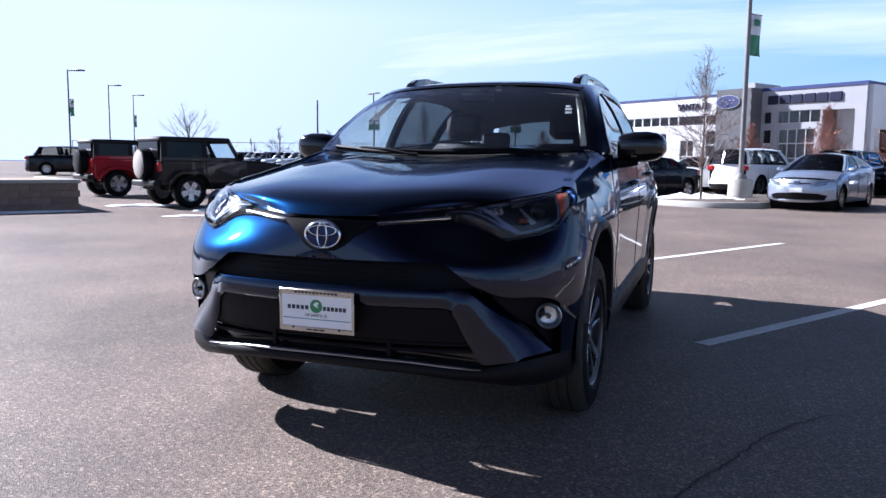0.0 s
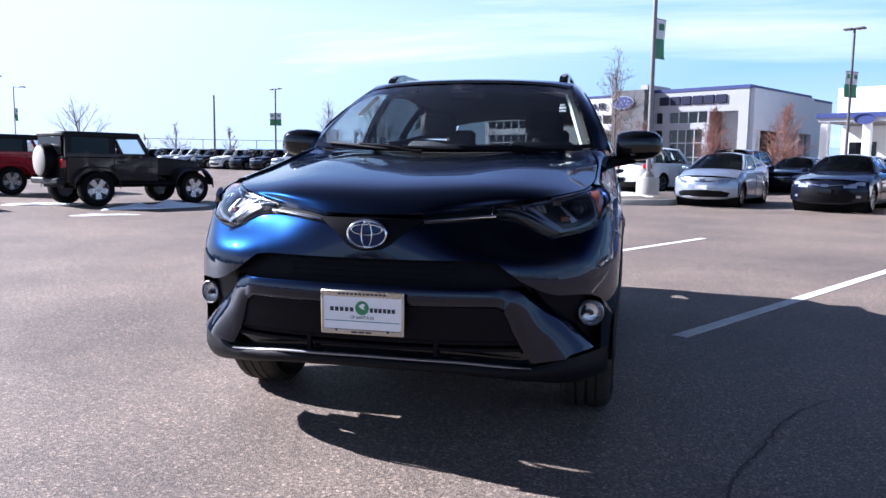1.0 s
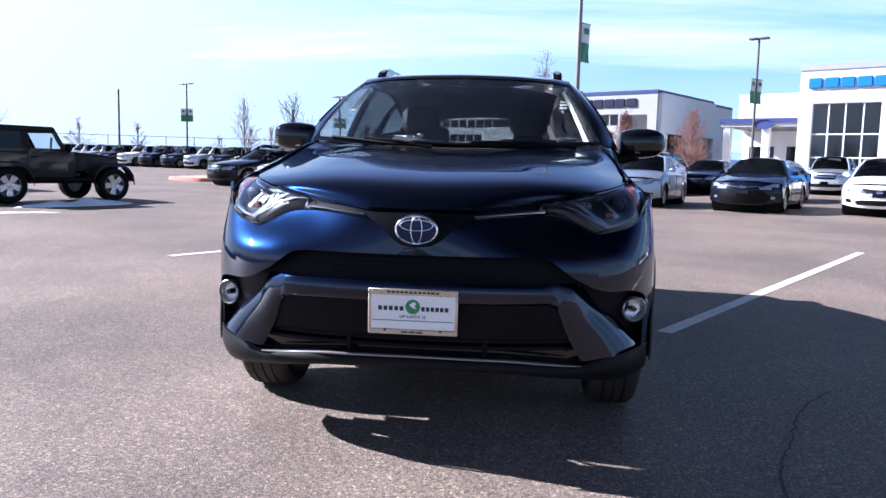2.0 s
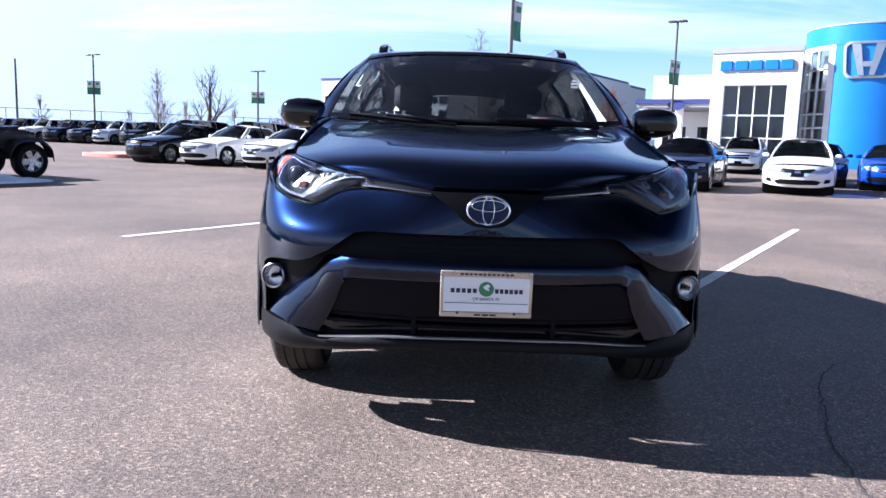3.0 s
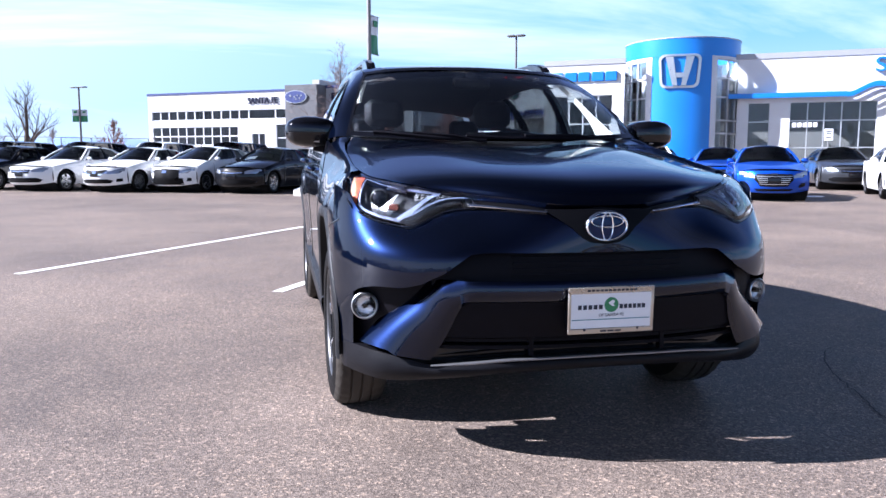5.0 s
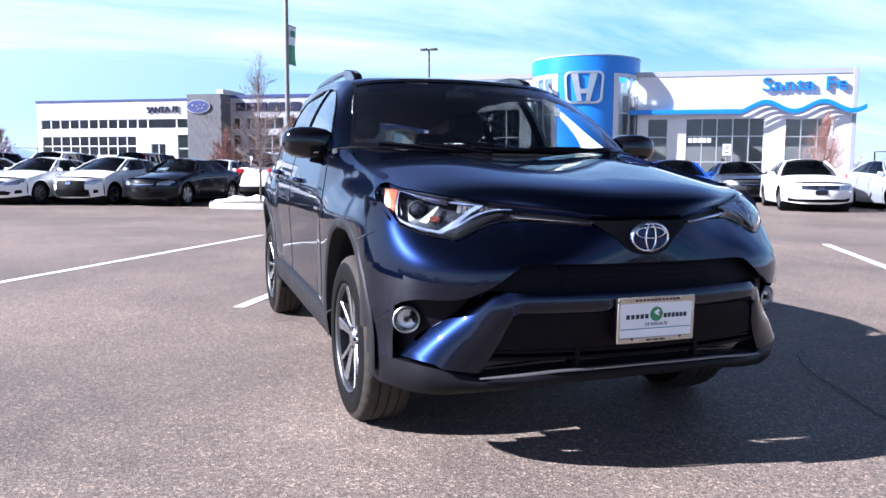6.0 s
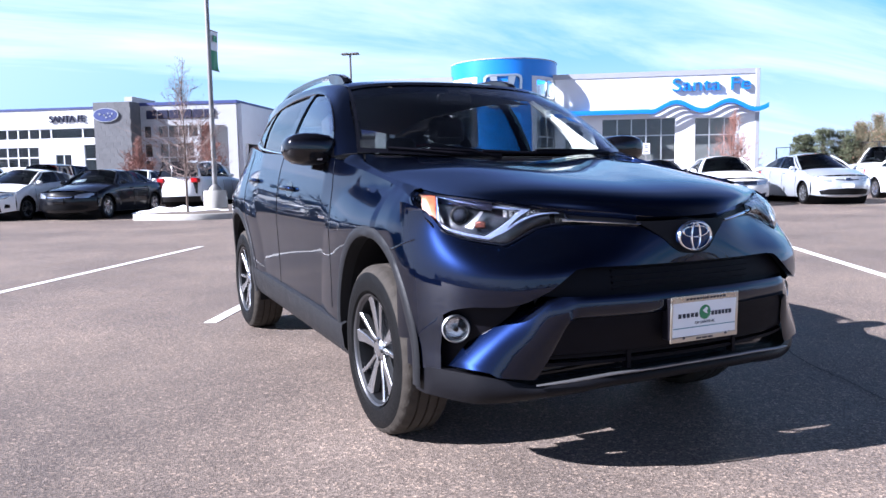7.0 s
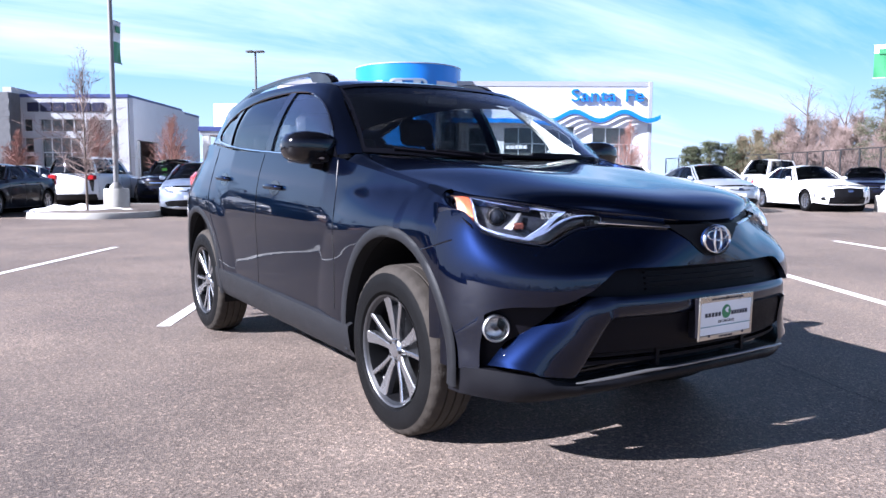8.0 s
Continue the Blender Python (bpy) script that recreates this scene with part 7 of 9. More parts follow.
    # face
    for nm, m_, outline, off in face:
        sides = (1, -1) if outline[0][0] > 0 else (1,)
        for s in sides:
            g = Geo()
            if len(sides) == 1:
                pts = list(outline) + [(-x, z) for x, z in reversed(outline) if abs(x) > 1e-6]
                pts = [p for i, p in enumerate(pts) if i == 0 or p != pts[i - 1]]
            else:
                pts = [(s * x, z) for x, z in outline]
            # refine and fan
            fine = []
            for (xa, za), (xb, zb2) in zip(pts, pts[1:] + pts[:1]):
                k = max(1, int(math.hypot(xb - xa, zb2 - za) / 0.12))
                fine += [(xa + (xb - xa) * q / k, za + (zb2 - za) * q / k) for q in range(k)]
            cz = sum(p[1] for p in fine) / len(fine)
            ring0 = [(x, fy(x, z) - off, z) for x, z in fine]
            ring1 = [(x, fy(x, cz + (z - cz) * 0.45) - off, cz + (z - cz) * 0.45) for x, z in fine]
            ringb = [(x, fy(x, z) + 0.03, z) for x, z in fine]
            g.grid([ringb, ring0, ring1], closed_v=True)
            k = len(g.v)
            m = len(fine)
            g.v += [(x, fy(x, cz) - off, cz) for x, z in fine]
            g.f += [(k - m + i, k - m + (i + 1) % m, k + (i + 1) % m, k + i) for i in range(m)]
            part(nm, g, m_, T)
    return T


M_CARGLASS = mat("car_glass", (0.36, 0.42, 0.44), 0.0, var=0.0, spec=0.5, ior=1.22, trans=1.0)
M_DARKGLASS = mat("dark_glass", (0.008, 0.009, 0.011), 0.03, var=0.0, spec=0.25)
M_HEAD = mat("headlamp_clear", (0.36, 0.39, 0.44), 0.14, 0.5, var=0.25, scale=30, coat=1.0)
M_GRILLE = mat("grille_black", (0.006, 0.006, 0.007), 0.5, spec=0.12, var=0.2, scale=40, bump=0.5, bscale=60)


def lamps(x0, x1, z0, z1, z2, z3):
    return [(x0, z0), (x1, z2), (x1 + 0.02, z3), (x0 + 0.02, z1)]


PLATE = ("plate", M_WHITE_CARD, [(0, 0.46), (0.155, 0.46), (0.155, 0.57), (0, 0.57)], 0.022)
DARKPLATE = ("plate", M_GLOSSB, [(0, 0.46), (0.155, 0.46), (0.155, 0.58), (0, 0.58)], 0.022)
FACES = {
    "wedge": [("headlamp", M_HEAD, [(0.42, 0.62), (0.6, 0.64), (0.79, 0.78), (0.74, 0.8), (0.52, 0.7)], 0.012),
              ("upper_grille", M_GRILLE, [(0, 0.66), (0.3, 0.68), (0.32, 0.7), (0, 0.69)], 0.008), ("emblem", M_CHROME, [(0, 0.67), (0.07, 0.67), (0.07, 0.74), (0, 0.74)], 0.02),
              ("lower_intake", M_GRILLE, [(0, 0.27), (0.62, 0.27), (0.68, 0.38), (0.5, 0.43), (0, 0.45)], 0.008), PLATE, ("lip", M_SATIN, [(0, 0.225), (0.6, 0.225), (0.62, 0.255), (0, 0.25)], 0.02)],
    "wide_mouth": [("headlamp", M_HEAD, [(0.4, 0.6), (0.66, 0.6), (0.8, 0.74), (0.7, 0.75), (0.48, 0.68)], 0.012),
              ("grille", M_GRILLE, [(0, 0.24), (0.56, 0.24), (0.66, 0.42), (0.5, 0.56), (0, 0.6)], 0.01), ("upper_bar", M_CHROME, [(0, 0.63), (0.42, 0.67), (0.42, 0.69), (0, 0.66)], 0.016),
              ("emblem", M_CHROME, [(0, 0.62), (0.08, 0.62), (0.08, 0.69), (0, 0.69)], 0.022), DARKPLATE, ("fog_lamp", M_HEAD, [(0.66, 0.36), (0.74, 0.36), (0.74, 0.42), (0.66, 0.42)], 0.012)],
    "pointed": [("headlamp", M_HEAD, [(0.42, 0.56), (0.7, 0.58), (0.8, 0.74), (0.72, 0.74), (0.48, 0.64)], 0.012),
               ("grille", M_GRILLE, [(0, 0.47), (0.2, 0.48), (0.4, 0.64), (0.38, 0.69), (0, 0.66)], 0.012), ("grille_edge", M_CHROME, [(0.15, 0.475), (0.19, 0.475), (0.41, 0.64), (0.4, 0.675), (0.36, 0.64)], 0.02), ("emblem", M_CHROME, [(0, 0.57), (0.07, 0.57), (0.07, 0.65), (0, 0.65)], 0.022),
               ("lower_intake", M_GRILLE, [(0, 0.27), (0.48, 0.28), (0.55, 0.36), (0.42, 0.4), (0, 0.4)], 0.008), ("fog_lamp", M_GRILLE, [(0.62, 0.32), (0.76, 0.34), (0.76, 0.43), (0.64, 0.42)], 0.01)],
    "six_sided": [("headlamp", M_HEAD, [(0.45, 0.58), (0.7, 0.6), (0.8, 0.74), (0.72, 0.75), (0.5, 0.68)], 0.012),
                ("grille", M_GRILLE, [(0, 0.36), (0.32, 0.37), (0.47, 0.55), (0.42, 0.68), (0, 0.69)], 0.01), *[("grille_bar", M_SATIN, [(0, 0.41 + 0.05 * k), (0.34 + 0.02 * k, 0.42 + 0.05 * k), (0.34 + 0.02 * k, 0.437 + 0.05 * k), (0, 0.427 + 0.05 * k)], 0.02) for k in range(5)],
                ("emblem", M_CHROME, [(0, 0.66), (0.08, 0.66), (0.08, 0.7), (0, 0.7)], 0.024), ("lower_intake", M_GRILLE, [(0, 0.25), (0.4, 0.25), (0.44, 0.31), (0, 0.31)], 0.01),
                ("fog_lamp", M_GRILLE, [(0.6, 0.33), (0.76, 0.38), (0.76, 0.46), (0.66, 0.46)], 0.01), DARKPLATE],
    "thin_bars": [("headlamp", M_HEAD, [(0.48, 0.6), (0.76, 0.6), (0.8, 0.72), (0.5, 0.71)], 0.012),
               ("grille", M_GRILLE, [(0, 0.59), (0.46, 0.59), (0.48, 0.71), (0, 0.71)], 0.01), *[("grille_bar", M_CHROME, [(0, 0.61 + 0.035 * k), (0.47, 0.61 + 0.035 * k), (0.47, 0.62 + 0.035 * k), (0, 0.62 + 0.035 * k)], 0.018) for k in range(3)],
               ("emblem", M_CHROME, [(0, 0.6), (0.07, 0.6), (0.07, 0.7), (0, 0.7)], 0.024), ("lower_intake", M_GRILLE, [(0, 0.25), (0.75, 0.27), (0.78, 0.38), (0.6, 0.34), (0, 0.34)], 0.008), DARKPLATE],
    "spindle": [("headlamp", M_HEAD, [(0.46, 0.6), (0.66, 0.6), (0.8, 0.74), (0.72, 0.75), (0.5, 0.68)], 0.012),
                ("grille", M_GRILLE, [(0, 0.24), (0.56, 0.24), (0.42, 0.5), (0.46, 0.7), (0, 0.73)], 0.012), ("emblem", M_CHROME, [(0, 0.6), (0.08, 0.6), (0.08, 0.68), (0, 0.68)], 0.024),
                ("fog_lamp", M_GRILLE, [(0.64, 0.34), (0.74, 0.36), (0.74, 0.44), (0.66, 0.46)], 0.01)],
    "plain": [("headlamp", M_HEAD, [(0.42, 0.6), (0.7, 0.6), (0.8, 0.72), (0.7, 0.74), (0.46, 0.69)], 0.012),
              ("grille", M_GRILLE, [(0, 0.55), (0.34, 0.56), (0.38, 0.68), (0, 0.69)], 0.01), ("upper_bar", M_CHROME, [(0, 0.6), (0.36, 0.62), (0.36, 0.64), (0, 0.63)], 0.018),
              ("lower_intake", M_GRILLE, [(0, 0.27), (0.6, 0.28), (0.7, 0.36), (0.55, 0.42), (0, 0.42)], 0.008), DARKPLATE],
    "suv": [("headlamp", M_HEAD, [(0.5, 0.76), (0.76, 0.76), (0.82, 0.88), (0.54, 0.86)], 0.012), ("grille", M_GRILLE, [(0, 0.68), (0.42, 0.68), (0.48, 0.86), (0, 0.87)], 0.012),
            ("upper_bar", M_CHROME, [(0, 0.77), (0.44, 0.77), (0.44, 0.8), (0, 0.8)], 0.02), ("lower_intake", M_GRILLE, [(0, 0.34), (0.62, 0.34), (0.7, 0.48), (0, 0.48)], 0.01), DARKPLATE],
}

P_WHITE = paint("white_paint", (0.78, 0.78, 0.77), 0.0, 0.3)
P_SILVER = paint("silver_paint", (0.5, 0.53, 0.57), 0.6, 0.35)
P_SILVERBLUE = paint("silver_blue_paint", (0.42, 0.47, 0.56), 0.6, 0.35)
P_BLACK = paint("black_paint", (0.005, 0.0055, 0.008), 0.0, 0.3, 0.8)
P_NAVY = paint("navy_paint", (0.007, 0.008, 0.018), 0.2, 0.3, 0.85)
P_BLUE = paint("bright_blue_paint", (0.012, 0.065, 0.42), 0.4, 0.3)
P_GREY = paint("grey_paint", (0.045, 0.048, 0.055), 0.4, 0.35)
P_RED = paint("red_paint", (0.3, 0.012, 0.02), 0.2, 0.3)
P_DKBROWN = mat("dark_grey_paint", (0.022, 0.018, 0.018), 0.35, 0.0, var=0.05, scale=3.0, coat=0.5, coat_rough=0.03, spec=0.1)


def park(T, x, y, h, spec, label, category="car", group=""):
    """Puts a car with the middle of its front axle at (x, y), its nose turned h degrees from -y towards -x."""
    T.name = {"car": "parked_car"}.get(category, category)
    d = Vector((math.sin(radians(h)), math.cos(radians(h)), 0))     # towards the tail
    back = spec["L"] / 2 - spec["fo"]
    c = Vector((x, y, 0)) + d * back
    T.matrix_world = Matrix.Translation((c.x, c.y, ground_z(c.x, c.y) + 0.0)) @ Matrix.Rotation(radians(-h), 4, "Z")
    return tagged(T, label, category, group)


def sp(base, **kw):
    return {**base, **kw}


random.seed(11)
wedge_spec = sp(HATCH, rims="seven")
CARS = [
    (wedge_spec, P_SILVERBLUE, "wedge", 3.45, 17.3, 22, "silver-blue hatchback with a sloping nose, parked on asphalt"),
    (sp(SEDAN, L=4.85), P_NAVY, "wide_mouth", 6.25, 16.0, 27, "dark navy sedan with a wide black grille, parked on asphalt"),
    (sp(SEDAN, L=4.62, W=1.76, H=1.5, wb=2.7), P_WHITE, "pointed", 9.35, 15.5, 27, "white compact sedan with a black V-shaped grille"),
    (sp(SEDAN, L=4.57, W=1.8, H=1.44, wb=2.7), P_BLUE, "six_sided", 11.55, 13.0, 29, "bright blue sedan with a barred six-sided grille"),
    (sp(SEDAN, L=4.87, W=1.83, H=1.47, wb=2.8), P_WHITE, "thin_bars", 15.35, 12.1, 34, "white sedan with thin chrome grille bars"),
    (wedge_spec, P_SILVER, "wedge", 17.8, 10.7, 27, "silver hatchback with a small dark lower intake"),
    (sp(SEDAN, L=4.92, W=1.82, H=1.45, wb=2.82, rims="split"), P_WHITE, "spindle", 20.9, 9.1, 30, "white sedan with a tall black hourglass grille"),
    (sp(SEDAN, L=4.58, W=1.8, H=1.42, wb=2.73, rims="five", card=True), P_BLACK, "plain", -1.9, 19.7, 32, "black sedan with a chrome-barred grille, parked beside a kerb"),
    (sp(HATCH, L=4.35, W=1.765, H=1.45, wb=2.6, rbase=1.85), P_WHITE, "spindle", -3.95, 20.7, 31, "white hatchback with a black hourglass grille"),
    (sp(SEDAN, L=4.62, W=1.79, H=1.41, wb=2.67), P_WHITE, "pointed", -6.0, 21.1, 31, "white sedan with a dark pointed grille"),
    (sp(SEDAN, L=4.95, W=1.88, H=1.45, wb=2.77, rims="five"), P_WHITE, "plain", -8.4, 22.1, 31, "white sedan with large alloy wheels, parked in a row"),
    (sp(SEDAN, L=4.85), P_BLACK, "plain", -10.7, 23.1, 31, "black sedan parked at the end of a row"),
]
for spec, pm, fc, x, y, h, lab in CARS:
    park(make_car(spec, pm, FACES[fc]), x, y, h, spec, lab, group="cars parked in the near row")


M_HARDTOP = mat("black_hard_top", (0.012, 0.012, 0.014), 0.6, spec=0.2, var=0.15, scale=10, bump=0.15, bscale=300)


def square_off_roader(m_paint, x, y, h, label, m_cover):
    """A square two-door off-roader: rear axle middle at (x, y), nose turned h degrees from +y towards +x."""
    T = thing("off_roader", label, "car", Matrix.Translation((x, y, ground_z(x, y))) @ Matrix.Rotation(radians(-h), 4, "Z"))
    wb = 2.42
    tub = Geo().bbox(-0.76, -0.62, 0.55, 0.76, 1.55, 1.12, 0.03)
    part("tub", tub, m_paint, T)
    for s in (1, -1):
        part("belt_panel", Geo().bbox(s * 0.745 - 0.015, -0.62, 1.11, s * 0.745 + 0.015, 1.4, 1.2, 0.008), m_paint, T)
    rows = []
    for yy, w, z in ((1.5, 0.74, 1.14), (1.9, 0.68, 1.12), (2.5, 0.6, 1.07), (2.72, 0.56, 1.03)):
        rows.append([(-w, yy, 0.7), (-w, yy, z - 0.06), (-w + 0.06, yy, z), (0, yy, z + 0.02), (w - 0.06, yy, z), (w, yy, z - 0.06), (w, yy, 0.7)])
    g = Geo().grid(rows)
    k = len(g.v)
    g.f.append(tuple(range(k - 7, k)))
    part("hood", g, m_paint, T)
    part("grille", Geo().bbox(-0.55, 2.68, 0.62, 0.55, 2.76, 1.03, 0.02), m_paint, T)
    for i in range(7):
        part("grille_slot", Geo().bbox(-0.27 + 0.09 * i - 0.025, 2.75, 0.7, -0.27 + 0.09 * i + 0.025, 2.77, 0.98, 0.004), M_GRILLE, T)
    # hard top: pillars, roof, glass
    part("hard_top", Geo().bbox(-0.73, -0.66, 1.54, 0.73, 1.14, 1.68, 0.05), M_HARDTOP, T)
    for s in (1, -1):
        for ya, yb, lean in ((-0.64, -0.5, 0.03), (0.38, 0.5, 0.0), (1.3, 1.4, -0.28)):
            g = Geo().add([(s * 0.76, ya, 1.1), (s * 0.76, yb, 1.1), (s * 0.7, yb + lean, 1.63), (s * 0.7, ya + lean, 1.63), (s * 0.7, ya, 1.1), (s * 0.7, yb, 1.1), (s * 0.64, yb + lean, 1.63), (s * 0.64, ya + lean, 1.63)],
                          [(0, 1, 2, 3), (7, 6, 5, 4), (0, 3, 7, 4), (1, 5, 6, 2)])
            part("pillar", g, M_HARDTOP if ya < 1 else m_paint, T)
        part("side_window", Geo().add([(s * 0.74, -0.52, 1.12), (s * 0.74, 0.4, 1.12), (s * 0.69, 0.4, 1.61), (s * 0.69, -0.5, 1.61)], [(0, 1, 2, 3)]), M_DARKGLASS, T)
        o = part("door_window", Geo().add([(s * 0.74, 0.5, 1.12), (s * 0.74, 1.3, 1.12), (s * 0.69, 1.04, 1.61), (s * 0.69, 0.5, 1.61)], [(0, 1, 2, 3)]), M_CLEARCAR, T)
        o.visible_shadow = False
        d = part("door", Geo().bbox(s * 0.765 - 0.012, 0.46, 0.6, s * 0.765 + 0.012, 1.36, 1.12, 0.01), m_paint, T)
        part("handle", Geo().bbox(s * 0.785 - 0.012, 0.52, 1.0, s * 0.785 + 0.012, 0.68, 1.03, 0.005), M_BLACKP, d)
        part("door_mirror", Geo().bbox(s * 0.92 - 0.09, 1.25, 1.14, s * 0.92 + 0.09, 1.35, 1.32, 0.03), M_BLACKP, T)
        for c in (0.0, wb):
            rows = []
            for q in range(13):
                a = radians(-5 + 190 * q / 12)
                yy, zz = c + 0.52 * math.cos(a), 0.5 + 0.44 * math.sin(a)
                zz = min(zz, 0.9)
                rows.append([(s * 0.6, yy, zz), (s * 0.9, yy, zz), (s * 0.93, yy, zz - 0.03), (s * 0.93, yy, zz - 0.09), (s * 0.88, yy, zz - 0.06)])
            part("wheel_flare", Geo().grid(rows), m_paint, T)
            small_wheel(T, s * 0.79, c, 0.395, s, 0.395, 0.245, "five", 0.25)
        part("tail_lamp", Geo().bbox(s * 0.66 - 0.08, -0.7, 0.86, s * 0.66 + 0.08, -0.6, 1.06, 0.02), M_RED, T)
        part("step", Geo().bbox(s * 0.8 - 0.06, 0.5, 0.48, s * 0.8 + 0.06, 1.9, 0.55, 0.02), M_BLACKP, T)
        part("hood_latch", Geo().bbox(s * 0.62 - 0.02, 2.5, 1.0, s * 0.62 + 0.02, 2.56, 1.06, 0.006), M_BLACKP, T)
    part("windscreen", Geo().add([(-0.7, 1.38, 1.13), (0.7, 1.38, 1.13), (0.66, 1.1, 1.61), (-0.66, 1.1, 1.61)], [(0, 1, 2, 3)]), M_CLEARCAR, T)
    part("rear_glass", Geo().bbox(-0.6, -0.66, 1.16, 0.6, -0.63, 1.57, 0.01), M_DARKGLASS, T)
    part("tailgate", Geo().bbox(-0.7, -0.66, 0.6, 0.7, -0.61, 1.12, 0.015), m_paint, T)
    sw = part("spare_wheel_cover", Geo().lathe([(-0.22, 0.0), (-0.22, 0.32), (-0.2, 0.36), (-0.05, 0.385), (0.0, 0.375)], (0, -0.68, 1.02), "y", 36), M_BLACKP, T)
    part("cover_face", Geo().lathe([(-0.226, 0.0), (-0.226, 0.32), (-0.216, 0.335)], (0, -0.68, 1.02), "y", 36), m_cover, sw)
    part("rear_bumper", Geo().bbox(-0.72, -0.82, 0.5, 0.72, -0.62, 0.64, 0.03), M_GREYP, T)
    part("front_bumper", Geo().bbox(-0.78, 2.85, 0.5, 0.78, 3.05, 0.66, 0.04).bbox(-0.4, 2.7, 0.5, 0.4, 2.9, 0.6, 0.02), M_GREYP, T)
    part("chassis", Geo().box(-0.55, -0.6, 0.42, 0.55, 2.7, 0.56), M_INTER, T, smooth=0)
    part("seat", Geo().bbox(-0.6, 0.4, 0.8, -0.15, 0.52, 1.3, 0.05).bbox(0.15, 0.4, 0.8, 0.6, 0.52, 1.3, 0.05), M_SEAT, T)
    return T


M_CLEARCAR = mat("clear_car_glass", (0.5, 0.6, 0.66), 0.0, var=0.0, trans=1.0, ior=1.08)
square_off_roader(P_DKBROWN, -11.3, 10.6, 28, "dark square two-door off-roader with a covered spare wheel", mat("beige_cover", (0.36, 0.33, 0.29), 0.7, var=0.1, scale=8))
square_off_roader(P_RED, -16.2, 13.5, 28, "red square off-roader with a black hard top", M_BLACKP)

# cars farther off
M_TAGG = mat("lime_tag", (0.25, 0.75, 0.08), 0.6, var=0.05, scale=10)


def far_car(spec, pm, fc, x, y, h, label, tag=False):
    T = make_car(spec, pm, FACES[fc])
    park(T, x, y, h, spec, label, group="cars parked farther off")
    if tag:
        part("window_tag", Geo().box(-0.32, -0.47, 1.16, -0.14, -0.46, 1.3), M_TAGG, T, smooth=0)
    return T


suv_white = sp(SUV, rims="five", H=1.74, rtop=1.98, rbase=2.2)
# seen from behind: nose away from the eye
far_car(suv_white, P_WHITE, "suv", 3.4, 28.2, 214, "white wagon seen from behind, parked beyond the kerb")
far_car(SUV, P_NAVY, "suv", 4.75, 26.0, 30, "dark blue wagon with a lime tag in its window", True)
for x, y, pm, base_, lab in ((8.6, 22.4, P_BLACK, SEDAN, "black sedan parked behind the first row"), (13.6, 24.6, P_WHITE, SEDAN, "white sedan parked behind the first row"), (12.1, 20.2, P_BLACK, SEDAN, "black sedan parked close behind the first row"), (13.5, 18.3, P_BLUE, SEDAN, "bright blue sedan parked behind the first row"), (13.6, 30.5, P_SILVER, SUV, "silver wagon parked far behind"), (17.6, 17.4, P_GREY, SEDAN, "dark grey sedan parked behind the first row"), (7.6, 28.0, P_NAVY, SEDAN, "navy sedan parked in the second row")):
    far_car(sp(base_), pm, "suv" if base_ is SUV else "plain", x, y, 28, lab)
FAR_SUV = [make_car(SUV, pm, FACES["suv"]) for pm in (P_BLACK, P_SILVER, P_NAVY, P_WHITE)]

# ======== poles, trees, kerbs ========
def pole(x, y, h, r, m_, label, heads=2, banners=(), arm=0.5, base=0.0, yaw=-33, head=0.33):
    T = thing("lamp_post", label, "lamp post", Matrix.Translation((x, y, ground_z(x, y))) @ Matrix.Rotation(radians(yaw), 4, "Z"))
    z0 = base
    if base:
        part("concrete_base", Geo().lathe([(0, 0.36), (base - 0.03, 0.345), (base, 0.32), (base, 0.0)], (0, 0, 0), "z", 28), M_CONC, T)
        part("foot_cover", Geo().lathe([(base, 0.2), (base + 0.05, 0.19), (base + 0.16, 0.1), (base + 0.18, r)], (0, 0, 0), "z", 20), m_, T)
    part("shaft", Geo().tube([(0, 0, z0), (0, 0, z0 + (h - z0) * 0.5), (0, 0, h)], [r, r * 0.9, r * 0.75], 14), m_, T)
    for k in range(heads):
        s = 1 - 2 * k
        part("arm", Geo().tube([(0, 0, h - 0.08), (s * arm * 0.6, 0, h - 0.04), (s * arm, 0, h - 0.04)], 0.03, 8), m_, T)
        part("lamp_head", Geo().bbox(s * arm - head, -0.17, h - 0.09, s * arm + head, 0.17, h, 0.03), m_, T)
    for s, zb, zt, wd, ang, *cut in banners:
        B = new("banner_arm"); B.parent = T
        B.rotation_euler = (0, 0, radians(ang))
        for z in (zb, zt):
            part("bracket", Geo().tube([(0, 0, z), (s * (wd + 0.08), 0, z)], 0.015, 6), m_, B)
        rows = []
        for i in range(9):
            t = i / 8
            rows.append([(s * (0.07 + wd * j / 6), 0.03 * math.sin(j * 0.9 + t * 4) * (0.3 + t), zt - (zt - zb) * t) for j in range(7)])
        mid = cut[0] if cut else 4
        g = Geo()
        solid_sheet(g, [[Vector(p) for p in r_] for r_ in rows[:mid + 1]], (0, 0.004, 0))
        part("banner_top", g, M_BANNER_W, B)
        g = Geo()
        solid_sheet(g, [[Vector(p) for p in r_] for r_ in rows[mid:]], (0, 0.004, 0))
        part("banner_bottom", g, M_GREEN, B)
        part("banner_mark", Geo().bbox(s * (0.07 + wd * .3) - 0.0, -0.05, zt - (zt - zb) * .28, s * (0.07 + wd * .75), -0.03, zt - (zt - zb) * .12, 0.004) if s > 0 else Geo().bbox(s * (0.07 + wd * .75), -0.05, zt - (zt - zb) * .28, s * (0.07 + wd * .3), -0.03, zt - (zt - zb) * .12, 0.004), M_GREEN, B)
    return T


